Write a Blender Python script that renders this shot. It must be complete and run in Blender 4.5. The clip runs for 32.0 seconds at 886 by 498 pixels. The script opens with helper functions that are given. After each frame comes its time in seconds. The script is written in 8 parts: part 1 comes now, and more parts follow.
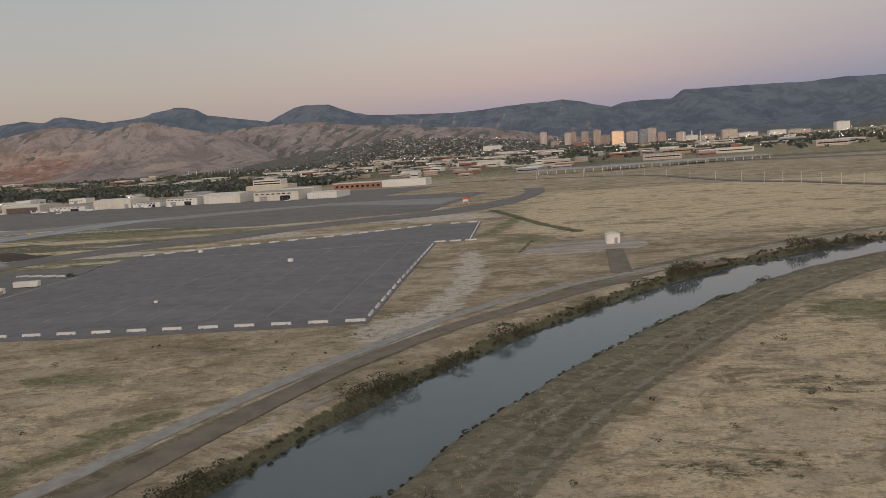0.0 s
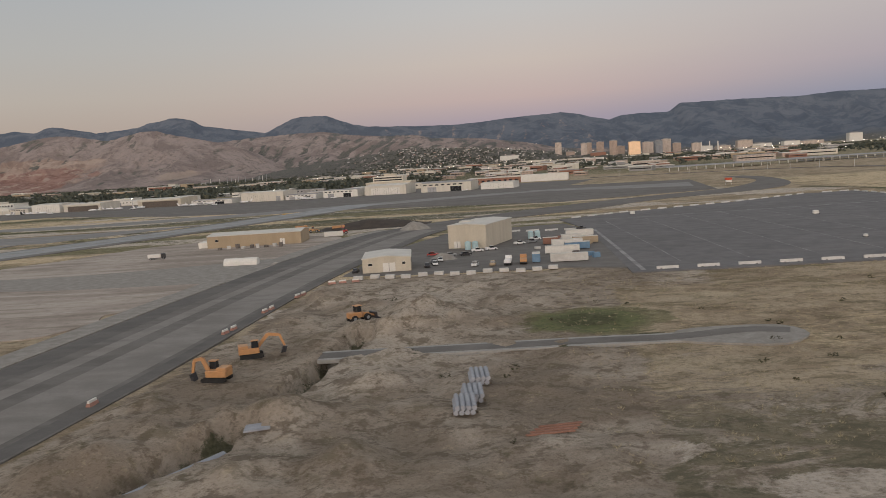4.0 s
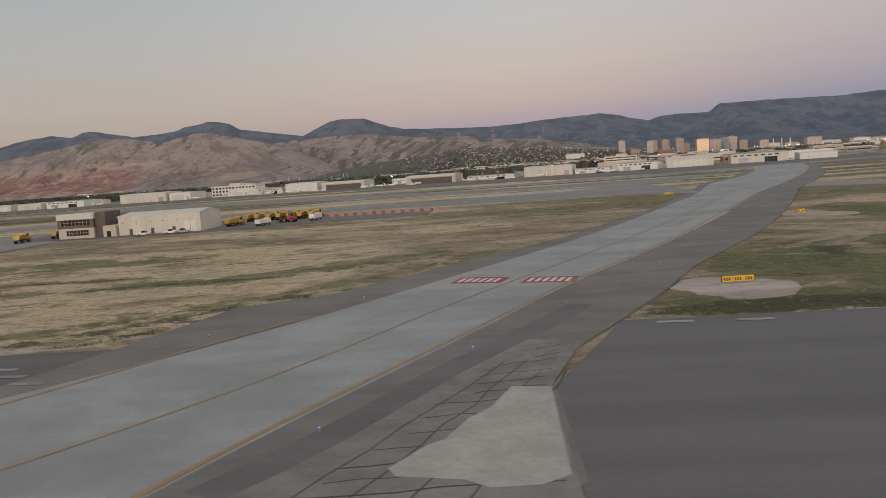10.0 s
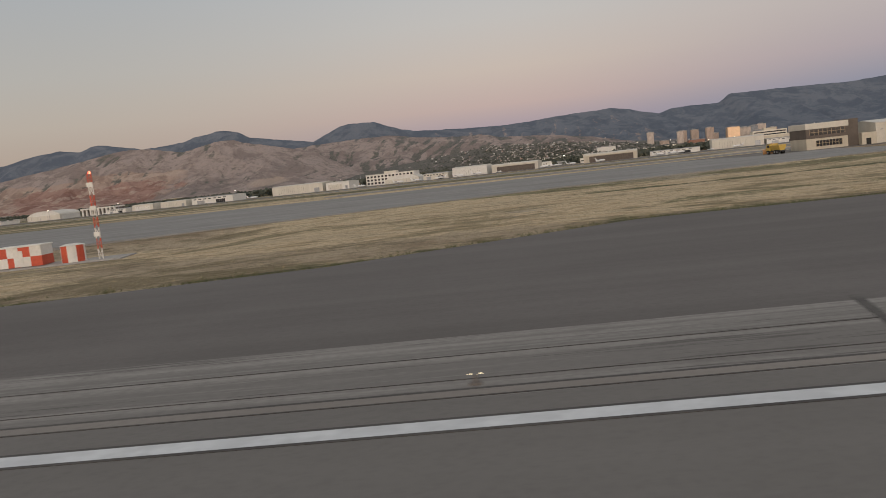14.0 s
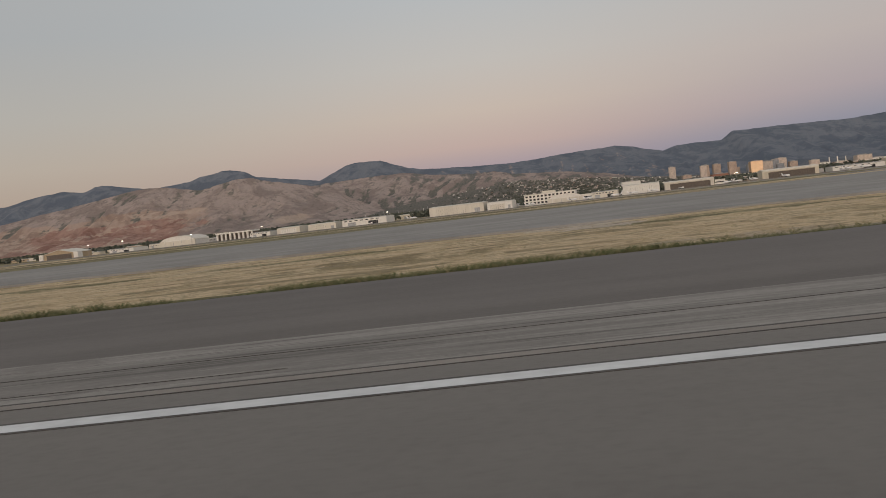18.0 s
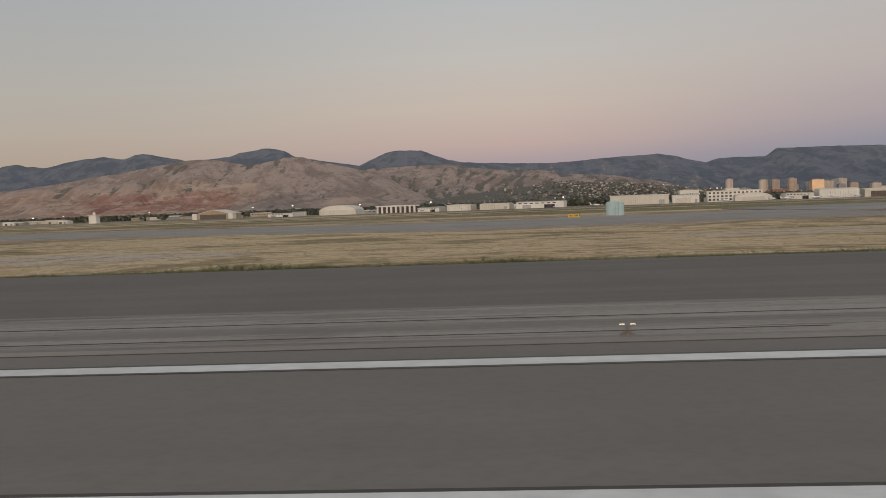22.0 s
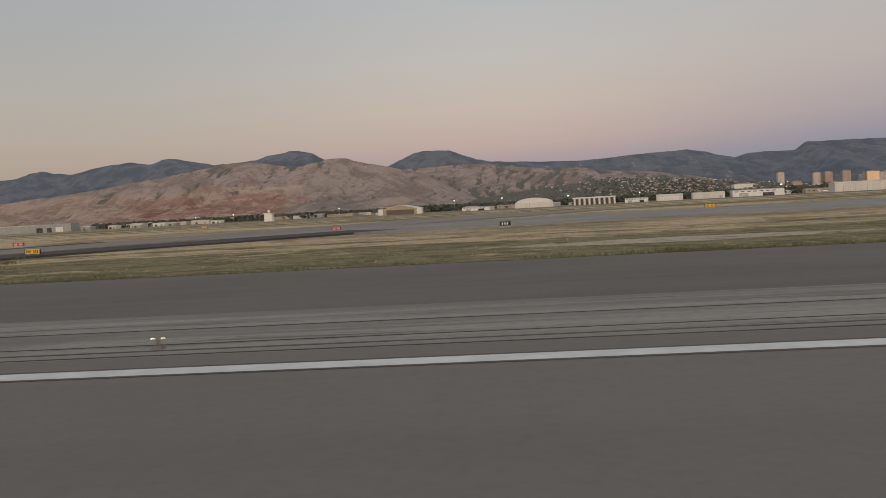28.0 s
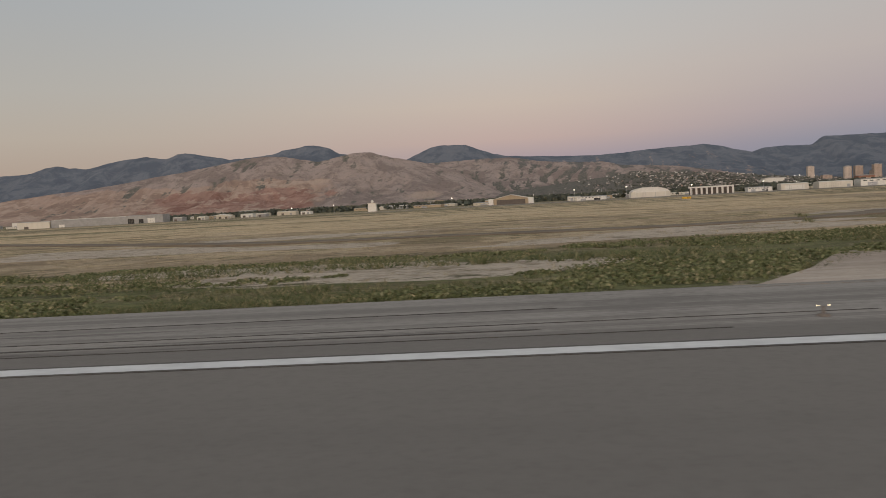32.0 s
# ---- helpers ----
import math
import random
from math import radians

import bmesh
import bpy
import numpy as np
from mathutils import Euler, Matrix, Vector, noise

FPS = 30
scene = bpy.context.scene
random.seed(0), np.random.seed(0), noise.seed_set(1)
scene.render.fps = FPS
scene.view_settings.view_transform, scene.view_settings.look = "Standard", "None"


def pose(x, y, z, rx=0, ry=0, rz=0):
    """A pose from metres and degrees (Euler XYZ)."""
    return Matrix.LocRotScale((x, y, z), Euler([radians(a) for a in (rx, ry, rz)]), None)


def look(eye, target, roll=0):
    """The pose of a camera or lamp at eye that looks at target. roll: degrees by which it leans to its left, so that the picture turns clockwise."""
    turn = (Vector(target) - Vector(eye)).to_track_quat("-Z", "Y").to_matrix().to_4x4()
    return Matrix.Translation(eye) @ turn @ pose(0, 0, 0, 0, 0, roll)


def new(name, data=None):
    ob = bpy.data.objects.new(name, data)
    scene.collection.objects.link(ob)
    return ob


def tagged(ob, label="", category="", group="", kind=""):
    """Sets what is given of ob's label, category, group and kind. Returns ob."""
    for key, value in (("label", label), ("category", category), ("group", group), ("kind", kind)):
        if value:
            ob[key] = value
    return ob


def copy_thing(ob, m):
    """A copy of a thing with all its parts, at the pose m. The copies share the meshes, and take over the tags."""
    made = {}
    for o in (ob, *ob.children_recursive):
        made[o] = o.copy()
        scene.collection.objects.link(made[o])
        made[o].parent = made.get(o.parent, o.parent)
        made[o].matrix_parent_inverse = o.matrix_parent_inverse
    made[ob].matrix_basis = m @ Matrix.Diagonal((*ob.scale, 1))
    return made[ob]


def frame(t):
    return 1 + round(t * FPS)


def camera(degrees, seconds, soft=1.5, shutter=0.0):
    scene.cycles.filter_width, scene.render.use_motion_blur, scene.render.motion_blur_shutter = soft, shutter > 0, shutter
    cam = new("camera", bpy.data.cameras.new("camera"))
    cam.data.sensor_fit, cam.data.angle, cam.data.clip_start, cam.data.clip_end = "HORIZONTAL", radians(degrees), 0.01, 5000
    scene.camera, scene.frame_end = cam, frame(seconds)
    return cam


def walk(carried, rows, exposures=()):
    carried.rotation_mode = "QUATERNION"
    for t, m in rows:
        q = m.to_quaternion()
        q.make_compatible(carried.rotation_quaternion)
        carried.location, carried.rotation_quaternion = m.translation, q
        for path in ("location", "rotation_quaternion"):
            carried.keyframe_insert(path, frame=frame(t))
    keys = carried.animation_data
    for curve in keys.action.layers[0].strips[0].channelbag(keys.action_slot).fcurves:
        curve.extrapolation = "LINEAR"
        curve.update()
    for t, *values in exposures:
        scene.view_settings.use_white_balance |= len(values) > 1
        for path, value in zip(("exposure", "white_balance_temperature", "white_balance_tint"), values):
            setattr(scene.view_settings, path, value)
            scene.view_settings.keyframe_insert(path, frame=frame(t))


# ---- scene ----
# Half-scale model: one unit here stands for two metres of the real airfield.
cam = camera(59.7, 32.0, soft=0.6, shutter=0.08)
PATH = [
    (0, (1.35, 1.634, 25.905), (-0.774, 21.352, 23.315), -3.92),
    (0.5, (-15.46, 1.556, 24.755), (-17.523, 21.282, 22.181), -3.64),
    (1, (-32.30, 1.482, 23.642), (-34.328, 21.217, 21.113), -3.54),
    (1.5, (-49.19, 1.415, 22.600), (-51.132, 21.172, 20.168), -3.55),
    (2, (-66.08, 1.358, 21.620), (-67.937, 21.131, 19.248), -3.75),
    (2.5, (-82.99, 1.308, 20.684), (-84.719, 21.098, 18.367), -3.75),
    (3, (-99.95, 1.268, 19.780), (-101.536, 21.071, 17.481), -3.76),
    (3.5, (-116.98, 1.235, 18.906), (-118.521, 21.045, 16.627), -3.71),
    (4, (-133.96, 1.206, 18.042), (-135.447, 21.023, 15.784), -3.71),
    (4.5, (-150.82, 1.179, 17.181), (-152.306, 20.996, 14.927), -3.73),
    (6.5, (-216.65, 1.124, 13.777), (-218.207, 20.940, 11.562), -3.35),
    (7, (-233.85, 1.119, 12.991), (-235.390, 20.936, 10.779), -3.22),
    (7.5, (-251.16, 1.114, 12.226), (-252.794, 20.920, 9.980), -3.30),
    (8, (-268.51, 1.109, 11.488), (-270.110, 20.916, 9.228), -3.28),
    (8.5, (-285.85, 1.104, 10.764), (-287.412, 20.917, 8.528), -3.51),
    (9, (-303.17, 1.101, 10.039), (-304.713, 20.923, 7.869), -3.80),
    (9.5, (-320.46, 1.100, 9.302), (-322.020, 20.922, 7.140), -3.74),
    (10, (-337.85, 1.097, 8.577), (-339.438, 20.923, 6.478), -4.02),
    (10.5, (-355.31, 1.089, 7.862), (-356.832, 20.918, 5.748), -3.92),
    (11, (-372.79, 1.078, 7.184), (-374.335, 20.909, 5.102), -4.17),
    (11.5, (-390.21, 1.064, 6.544), (-391.698, 20.903, 4.488), -4.09),
    (12, (-407.54, 1.049, 5.960), (-409.035, 20.890, 3.938), -4.37),
    (12.5, (-424.81, 1.029, 5.379), (-426.260, 20.870, 3.318), -4.65),
    (13, (-442.10, 1.007, 4.685), (-443.533, 20.848, 2.621), -5.21),
    (13.5, (-459.49, 0.981, 4.062), (-460.917, 20.826, 2.025), -5.87),
    (14, (-477.04, 0.961, 3.455), (-478.419, 20.811, 1.434), -6.16),
    (14.5, (-494.72, 0.953, 2.992), (-496.037, 20.810, 0.996), -6.49),
    (16.5, (-567.58, 1.163, 2.357), (-568.464, 21.104, 1.109), -7.53),
    (17, (-585.43, 1.155, 2.285), (-586.158, 21.113, 1.223), -1.42),
    (17.5, (-603.15, 1.134, 2.304), (-603.894, 21.091, 1.223), -5.45),
    (18, (-620.64, 1.096, 2.307), (-621.480, 21.052, 1.278), -6.53),
    (18.5, (-637.91, 1.047, 2.309), (-638.872, 21.003, 1.400), -5.25),
    (19, (-655.02, 0.989, 2.293), (-656.035, 20.946, 1.446), -4.78),
    (19.5, (-672.01, 0.923, 2.312), (-673.080, 20.877, 1.475), -4.19),
    (20, (-688.84, 0.857, 2.282), (-689.916, 20.811, 1.461), -3.79),
    (20.5, (-705.47, 0.799, 2.239), (-706.583, 20.749, 1.368), -3.01),
    (21, (-721.90, 0.753, 2.215), (-723.005, 20.699, 1.262), -2.43),
    (21.5, (-738.10, 0.720, 2.205), (-739.229, 20.660, 1.151), -2.17),
    (22, (-754.07, 0.699, 2.187), (-755.200, 20.634, 1.048), -2.04),
    (22.5, (-769.79, 0.690, 2.174), (-770.943, 20.622, 0.988), -2.25),
    (23, (-785.33, 0.692, 2.168), (-786.500, 20.621, 0.972), -2.46),
    (23.5, (-800.70, 0.704, 2.166), (-801.928, 20.631, 0.989), -2.70),
    (24, (-815.86, 0.721, 2.144), (-817.128, 20.646, 0.981), -2.83),
    (24.5, (-830.74, 0.737, 2.134), (-832.017, 20.661, 0.955), -3.10),
    (25, (-845.43, 0.754, 2.108), (-846.697, 20.680, 0.936), -3.19),
    (25.5, (-860.01, 0.777, 2.074), (-861.262, 20.704, 0.913), -3.33),
    (27.5, (-915.91, 0.911, 2.079), (-917.071, 20.846, 0.962), -3.06),
    (28, (-929.46, 0.914, 2.085), (-930.593, 20.851, 0.976), -3.03),
    (28.5, (-942.96, 0.910, 2.096), (-944.086, 20.848, 0.996), -3.14),
    (29, (-956.32, 0.897, 2.085), (-957.412, 20.836, 0.973), -3.11),
    (29.5, (-969.43, 0.875, 2.089), (-970.515, 20.815, 0.974), -3.21),
    (30, (-982.21, 0.842, 2.116), (-983.265, 20.785, 1.027), -3.19),
    (30.5, (-994.73, 0.801, 2.120), (-995.784, 20.743, 1.035), -3.19),
    (31, (-1007.06, 0.752, 2.125), (-1008.151, 20.692, 1.024), -3.16),
    (31.5, (-1019.27, 0.699, 2.136), (-1020.395, 20.634, 0.991), -3.13),
    (32, (-1031.42, 0.643, 2.140), (-1032.540, 20.574, 0.915), -3.05),
]
# The white balance of the camera drifts from cool to neutral on the way down.
walk(cam, [(t, look(eye, target, roll)) for t, eye, target, roll in PATH],
     [(0, 0.02, 6200, 10), (8, 0.05, 6220, 10), (13, 0.03, 6320, 10), (17, -0.02, 6500, 10), (32, -0.02, 6500, 10)])

import functools

# ---- sky and light ----
class Nodes:
    """Short hand for node trees."""

    def __init__(self, tree):
        self.tree = tree
        tree.nodes.clear()

    def add(self, kind, ins=None, **props):
        n = self.tree.nodes.new(kind)
        if "operation" in props:
            n.operation = props["operation"]
        if "use_clamp" in props:
            n.use_clamp = props["use_clamp"]
        if "data_type" in props:
            n.data_type, n.blend_type = props["data_type"], props["blend_type"]
        if "interpolation_type" in props:
            n.interpolation_type = props["interpolation_type"]
        for k, v in (ins or {}).items():
            if isinstance(v, bpy.types.NodeSocket):
                self.tree.links.new(v, n.inputs[k])
            else:
                n.inputs[k].default_value = v
        return n

    def math(self, op, a, b=0.0, c=0.0, clamp=False):
        return self.add("ShaderNodeMath", {0: a, 1: b, 2: c}, operation=op, use_clamp=clamp).outputs[0]

    def ramp(self, fac, stops, mode="LINEAR"):
        n = self.add("ShaderNodeValToRGB", {0: fac})
        n.color_ramp.interpolation = mode
        while len(n.color_ramp.elements) < len(stops):
            n.color_ramp.elements.new(0.5)
        for e, (p, c) in zip(n.color_ramp.elements, stops):
            e.position, e.color = p, (*c, 1) if len(c) == 3 else c
        return n.outputs[0]

    def mix(self, fac, a, b, mode="MIX"):
        n = self.add("ShaderNodeMix", data_type="RGBA", blend_type=mode)
        for i, v in ((0, fac), (6, a), (7, b)):
            if isinstance(v, bpy.types.NodeSocket):
                self.tree.links.new(v, n.inputs[i])
            else:
                n.inputs[i].default_value = v if i == 0 else (*v, 1)
        return n.outputs[2]

    def noise(self, vec, scale, detail=5.0, rough=0.6, dist=0.0):
        return self.add("ShaderNodeTexNoise", {"Vector": vec, "Scale": scale, "Detail": detail, "Roughness": rough, "Distortion": dist}).outputs[0]

    def span(self, v, a, b, lo=0.0, hi=1.0):
        return self.add("ShaderNodeMapRange", {0: v, 1: a, 2: b, 3: lo, 4: hi}, interpolation_type="SMOOTHSTEP").outputs[0]


world = bpy.data.worlds.new("dusk_sky")
scene.world = world
world.use_nodes = True
wn = Nodes(world.node_tree)
sky = wn.add("ShaderNodeTexSky")
sky.sky_type, sky.sun_disc, sky.sun_elevation, sky.sun_rotation, sky.dust_density = "NISHITA", False, radians(-1.5), radians(187.0), 1.5
way = wn.add("ShaderNodeTexCoord").outputs["Generated"]
axis = wn.add("ShaderNodeSeparateXYZ", {0: way})
high = wn.math("MULTIPLY", axis.outputs[2], 2.0, clamp=True)
# Belt of twilight over the eastern horizon: warm to the north, violet to the south.
north = wn.ramp(high, [(0.0, (0.391, 0.286, 0.221)), (0.10, (0.428, 0.341, 0.278)), (0.19, (0.458, 0.402, 0.341)), (0.30, (0.437, 0.419, 0.385)), (0.48, (0.387, 0.402, 0.409)), (1.0, (0.415, 0.415, 0.411))])
mid = wn.ramp(high, [(0.0, (0.311, 0.271, 0.328)), (0.085, (0.369, 0.307, 0.343)), (0.15, (0.514, 0.395, 0.360)), (0.24, (0.553, 0.469, 0.407)), (0.36, (0.520, 0.494, 0.463)), (0.52, (0.460, 0.478, 0.487)), (1.0, (0.489, 0.489, 0.484))])
south = wn.ramp(high, [(0.0, (0.226, 0.245, 0.310)), (0.10, (0.273, 0.278, 0.334)), (0.18, (0.402, 0.351, 0.369)), (0.30, (0.477, 0.425, 0.407)), (0.42, (0.469, 0.446, 0.432)), (0.56, (0.427, 0.451, 0.469)), (1.0, (0.486, 0.495, 0.504))])
east = wn.mix(wn.span(axis.outputs[0], -0.55, 0.06), north, mid)
east = wn.mix(wn.span(axis.outputs[0], 0.02, 0.52), east, south)
west = wn.ramp(high, [(0.0, (2.1, 1.50, 1.05)), (0.25, (1.8, 1.40, 1.10)), (0.6, (1.05, 0.94, 0.86)), (1.0, (0.62, 0.60, 0.58))])
round_sky = wn.mix(wn.span(axis.outputs[1], 0.1, -0.75), east, west)
glow = wn.add("ShaderNodeBackground", {0: round_sky, 1: 1.0})
blue = wn.add("ShaderNodeBackground", {0: sky.outputs[0], 1: 0.05})
both = wn.add("ShaderNodeAddShader", {0: glow.outputs[0], 1: blue.outputs[0]})
wn.add("ShaderNodeOutputWorld", {0: both.outputs[0]})

sun_data = bpy.data.lights.new("sun", "SUN")
sun_data.energy, sun_data.angle, sun_data.color = 0.6, radians(30), (1.0, 0.85, 0.72)
sun = new("sun", sun_data)
sun.matrix_basis = look((0, -50, 11), (6, 0, 0))

# ---- materials ----
def surface(name, build, rough=0.9, metal=0.0, bump=None, spec=0.3):
    """A material whose base colour (and bump height) build() makes from the world position."""
    m = bpy.data.materials.new(name)
    m.use_nodes = True
    n = Nodes(m.node_tree)
    pos = n.add("ShaderNodeNewGeometry").outputs["Position"]
    out = build(n, pos)
    colour, height = out if isinstance(out, tuple) else (out, None)
    b = n.add("ShaderNodeBsdfPrincipled", {"Base Color": colour, "Roughness": rough, "Metallic": metal, "Specular IOR Level": spec})
    if height is not None and bump:
        n.tree.links.new(n.add("ShaderNodeBump", {"Strength": bump[0], "Distance": bump[1], "Height": height}).outputs[0], b.inputs["Normal"])
    n.add("ShaderNodeOutputMaterial", {0: b.outputs[0]})
    return m


def scaled(n, pos, sx, sy, sz=1.0):
    return n.add("ShaderNodeVectorMath", {0: pos, 1: (sx, sy, sz)}, operation="MULTIPLY").outputs[0]


def worn(name, c, c2, scale=0.5, rough=0.8, metal=0.0, spec=0.3, fine=4.0, streak=(1, 1, 1), bump=None):
    """Two-scale variation between two near colours."""

    def build(n, pos):
        p = scaled(n, pos, *streak)
        f = n.noise(p, scale, 5, 0.6)
        col = n.mix(n.span(f, 0.35, 0.68), c, c2)
        g = n.noise(pos, fine, 4, 0.7)
        col = n.mix(n.span(g, 0.3, 0.75, 0.0, 0.35), col, tuple(v * 0.62 for v in c))
        return (col, g)

    return surface(name, build, rough, metal, bump, spec)


def random_tint(name, stops, rough=0.9, island=True):
    """Per-piece colour for joined or repeated small pieces."""

    def build(n, pos):
        r = n.add("ShaderNodeNewGeometry").outputs["Random Per Island"] if island else n.add("ShaderNodeObjectInfo").outputs["Random"]
        return n.mix(n.span(n.noise(pos, 1.7, 3), 0.3, 0.8, 0, 0.3), n.ramp(r, stops), (0.05, 0.05, 0.04))

    return surface(name, build, rough)


def dirt_colour(n, pos):
    a, b, c = n.noise(pos, 0.06, 6, 0.62, 0.7), n.noise(pos, 0.5, 6, 0.7), n.noise(pos, 4.0, 4, 0.7)
    col = n.mix(n.span(a, 0.38, 0.62), (0.27, 0.22, 0.172), (0.50, 0.43, 0.355))
    col = n.mix(n.span(b, 0.50, 0.60, 0, 0.75), col, (0.16, 0.126, 0.095))
    col = n.mix(n.span(c, 0.5, 0.8, 0, 0.3), col, (0.10, 0.085, 0.06))
    return col, b


def ground_colour(n, pos):
    def field(key):
        a = n.add("ShaderNodeAttribute")
        a.attribute_name = key
        return a.outputs["Fac"]

    big = n.noise(scaled(n, pos, 0.8, 1.0), 0.02, 5, 0.6, 0.8)
    mid = n.noise(scaled(n, pos, 0.8, 1.0), 0.085, 7, 0.72, 0.6)
    rag = n.noise(scaled(n, pos, 0.7, 1.0), 0.16, 8, 0.78, 0.8)
    sweep = n.noise(scaled(n, pos, 0.6, 1.0), 0.42, 7, 0.8, 0.3)
    tuft = n.noise(scaled(n, pos, 0.85, 1.0), 0.6, 8, 0.82)
    grain = n.noise(pos, 2.6, 5, 0.8)

    def ragged(key, lo, hi, top, wild=2.6, by=rag):
        return n.span(n.math("ADD", field(key), n.math("MULTIPLY_ADD", by, wild, -0.5 * wild)), lo, hi, 0.0, top)

    warm = n.mix(n.span(mid, 0.42, 0.58), (0.315, 0.247, 0.172), (0.475, 0.385, 0.275))
    warm = n.mix(n.span(big, 0.52, 0.62, 0.0, 0.8), warm, (0.50, 0.412, 0.300))
    warm = n.mix(ragged("straw", 0.4, 0.8, 0.85), warm, n.mix(n.span(sweep, 0.42, 0.56), (0.55, 0.425, 0.268), (0.78, 0.635, 0.43)))
    band = n.noise(scaled(n, pos, 0.6, 1.0), 0.11, 7, 0.72, 0.7)
    warm = n.mix(n.span(band, 0.525, 0.60, 0.0, 0.66), warm, (0.185, 0.158, 0.092))
    fine = n.noise(scaled(n, pos, 0.5, 1.0), 0.30, 7, 0.78, 0.5)
    warm = n.mix(n.span(fine, 0.54, 0.61, 0.0, 0.55), warm, (0.165, 0.143, 0.086))
    warm = n.mix(n.span(band, 0.45, 0.40, 0.0, 0.5), warm, (0.58, 0.475, 0.335))
    green = n.mix(n.span(sweep, 0.42, 0.58), (0.134, 0.130, 0.072), (0.295, 0.270, 0.160))
    green = n.mix(n.span(n.math("ADD", field("green"), n.math("MULTIPLY_ADD", sweep, 1.6, -0.8)), 0.95, 1.25, 0.0, 0.85), green, n.mix(n.span(tuft, 0.42, 0.58), (0.070, 0.098, 0.038), (0.195, 0.220, 0.095)))
    stray = n.span(n.math("ADD", n.math("MULTIPLY", big, 0.5), n.math("MULTIPLY", rag, 0.5)), 0.54, 0.62, 0.0, 0.6)
    col = n.mix(n.math("MAXIMUM", ragged("green", 0.42, 0.66, 0.92), stray), warm, green)
    # Trodden berm with the dimmed near field, bare pale soil and the churned soil of the works.
    col = n.mix(ragged("berm_dim", 0.4, 0.6, 0.9, 1.2), col, n.mix(n.span(sweep, 0.42, 0.58), (0.125, 0.115, 0.078), (0.245, 0.216, 0.155)))
    col = n.mix(ragged("rut", 0.35, 0.6, 0.85, 1.2), col, (0.30, 0.266, 0.215))
    col = n.mix(n.span(n.noise(scaled(n, pos, 0.7, 1.0), 0.05, 7, 0.72, 0.8), 0.61, 0.66, 0.0, 0.7), col, (0.46, 0.395, 0.32))
    col = n.mix(ragged("bare", 0.45, 0.6, 0.92), col, n.mix(n.span(tuft, 0.42, 0.6), (0.62, 0.552, 0.475), (0.47, 0.405, 0.335)))
    soil, clod = dirt_colour(n, pos)
    col = n.mix(ragged("works", 0.35, 0.6, 0.94), col, soil)
    # Darker tussocks and litter between the stems.
    col = n.mix(n.span(sweep, 0.53, 0.61, 0.0, 0.5), col, (0.165, 0.142, 0.092))
    col = n.mix(n.span(tuft, 0.55, 0.63, 0.0, 0.6), col, (0.118, 0.102, 0.064))
    col = n.mix(n.span(tuft, 0.43, 0.37, 0.0, 0.4), col, (0.52, 0.432, 0.305))
    # Dark weeds, and the trench shade painted in with damp soil.
    col = n.mix(ragged("dark", 0.4, 0.65, 0.85, 2.2, tuft), col, n.mix(n.span(grain, 0.4, 0.6), (0.054, 0.060, 0.034), (0.105, 0.108, 0.062)))
    col = n.mix(n.span(grain, 0.48, 0.66, 0.0, 0.45), col, (0.14, 0.115, 0.075))
    return col, n.math("MULTIPLY_ADD", tuft, 0.7, grain)


M_GROUND = surface("dry_grass", ground_colour, 0.97, 0, (0.8, 0.4), 0.1)


def gravel_colour(n, pos):
    a, b, c = n.noise(scaled(n, pos, 0.4, 1), 0.06, 5, 0.6, 0.5), n.noise(pos, 0.6, 6, 0.7), n.noise(pos, 6.0, 4, 0.7)
    col = n.mix(n.span(a, 0.36, 0.62), (0.305, 0.258, 0.220), (0.44, 0.385, 0.335))
    lane = n.noise(scaled(n, pos, 0.10, 1.0), 0.22, 6, 0.7, 0.4)
    col = n.mix(n.span(lane, 0.53, 0.62, 0.0, 0.45), col, (0.175, 0.150, 0.115))
    col = n.mix(n.span(lane, 0.45, 0.40, 0.0, 0.6), col, (0.50, 0.45, 0.395))
    col = n.mix(n.span(b, 0.45, 0.75, 0, 0.45), col, (0.17, 0.145, 0.12))
    return n.mix(n.span(c, 0.45, 0.8, 0, 0.35), col, (0.12, 0.11, 0.10)), c


M_GRAVEL = surface("packed_gravel", gravel_colour, 0.95, 0, (0.4, 0.1), 0.1)


def paved(name, dark, light, streak=0.03, spots=(0.06, 0.06, 0.06), amount=0.35, rough=0.82, coarse=0.35):
    def build(n, pos):
        a = n.noise(scaled(n, pos, streak, 1.0), coarse, 6, 0.62, 0.3)
        b = n.noise(pos, 0.11, 6, 0.62, 0.5)
        c = n.noise(pos, 7.0, 4, 0.75)
        wide = n.noise(scaled(n, pos, 0.15, 1.0), 0.06, 5, 0.65, 0.5)
        col = n.mix(n.span(n.math("ADD", n.math("MULTIPLY", a, 0.6), n.math("MULTIPLY", b, 0.4)), 0.36, 0.64), dark, light)
        col = n.mix(n.span(wide, 0.50, 0.62, 0.0, 0.6 * amount), col, tuple(v * f for v, f in zip(dark, (0.80, 0.77, 0.72))))
        col = n.mix(n.span(wide, 0.46, 0.38, 0.0, 0.6 * amount), col, tuple(v * f for v, f in zip(light, (1.18, 1.15, 1.10))))
        col = n.mix(n.span(b, 0.60, 0.72, 0.0, amount), col, spots)
        col = n.mix(n.span(c, 0.4, 0.8, 0.0, 0.35), col, tuple(v * 0.6 for v in dark))
        return col, c

    return surface(name, build, rough, 0, (0.25, 0.03), 0.25)


M_RUNWAY = paved("runway_grooved_concrete", (0.150, 0.142, 0.134), (0.175, 0.166, 0.156), amount=0.15)


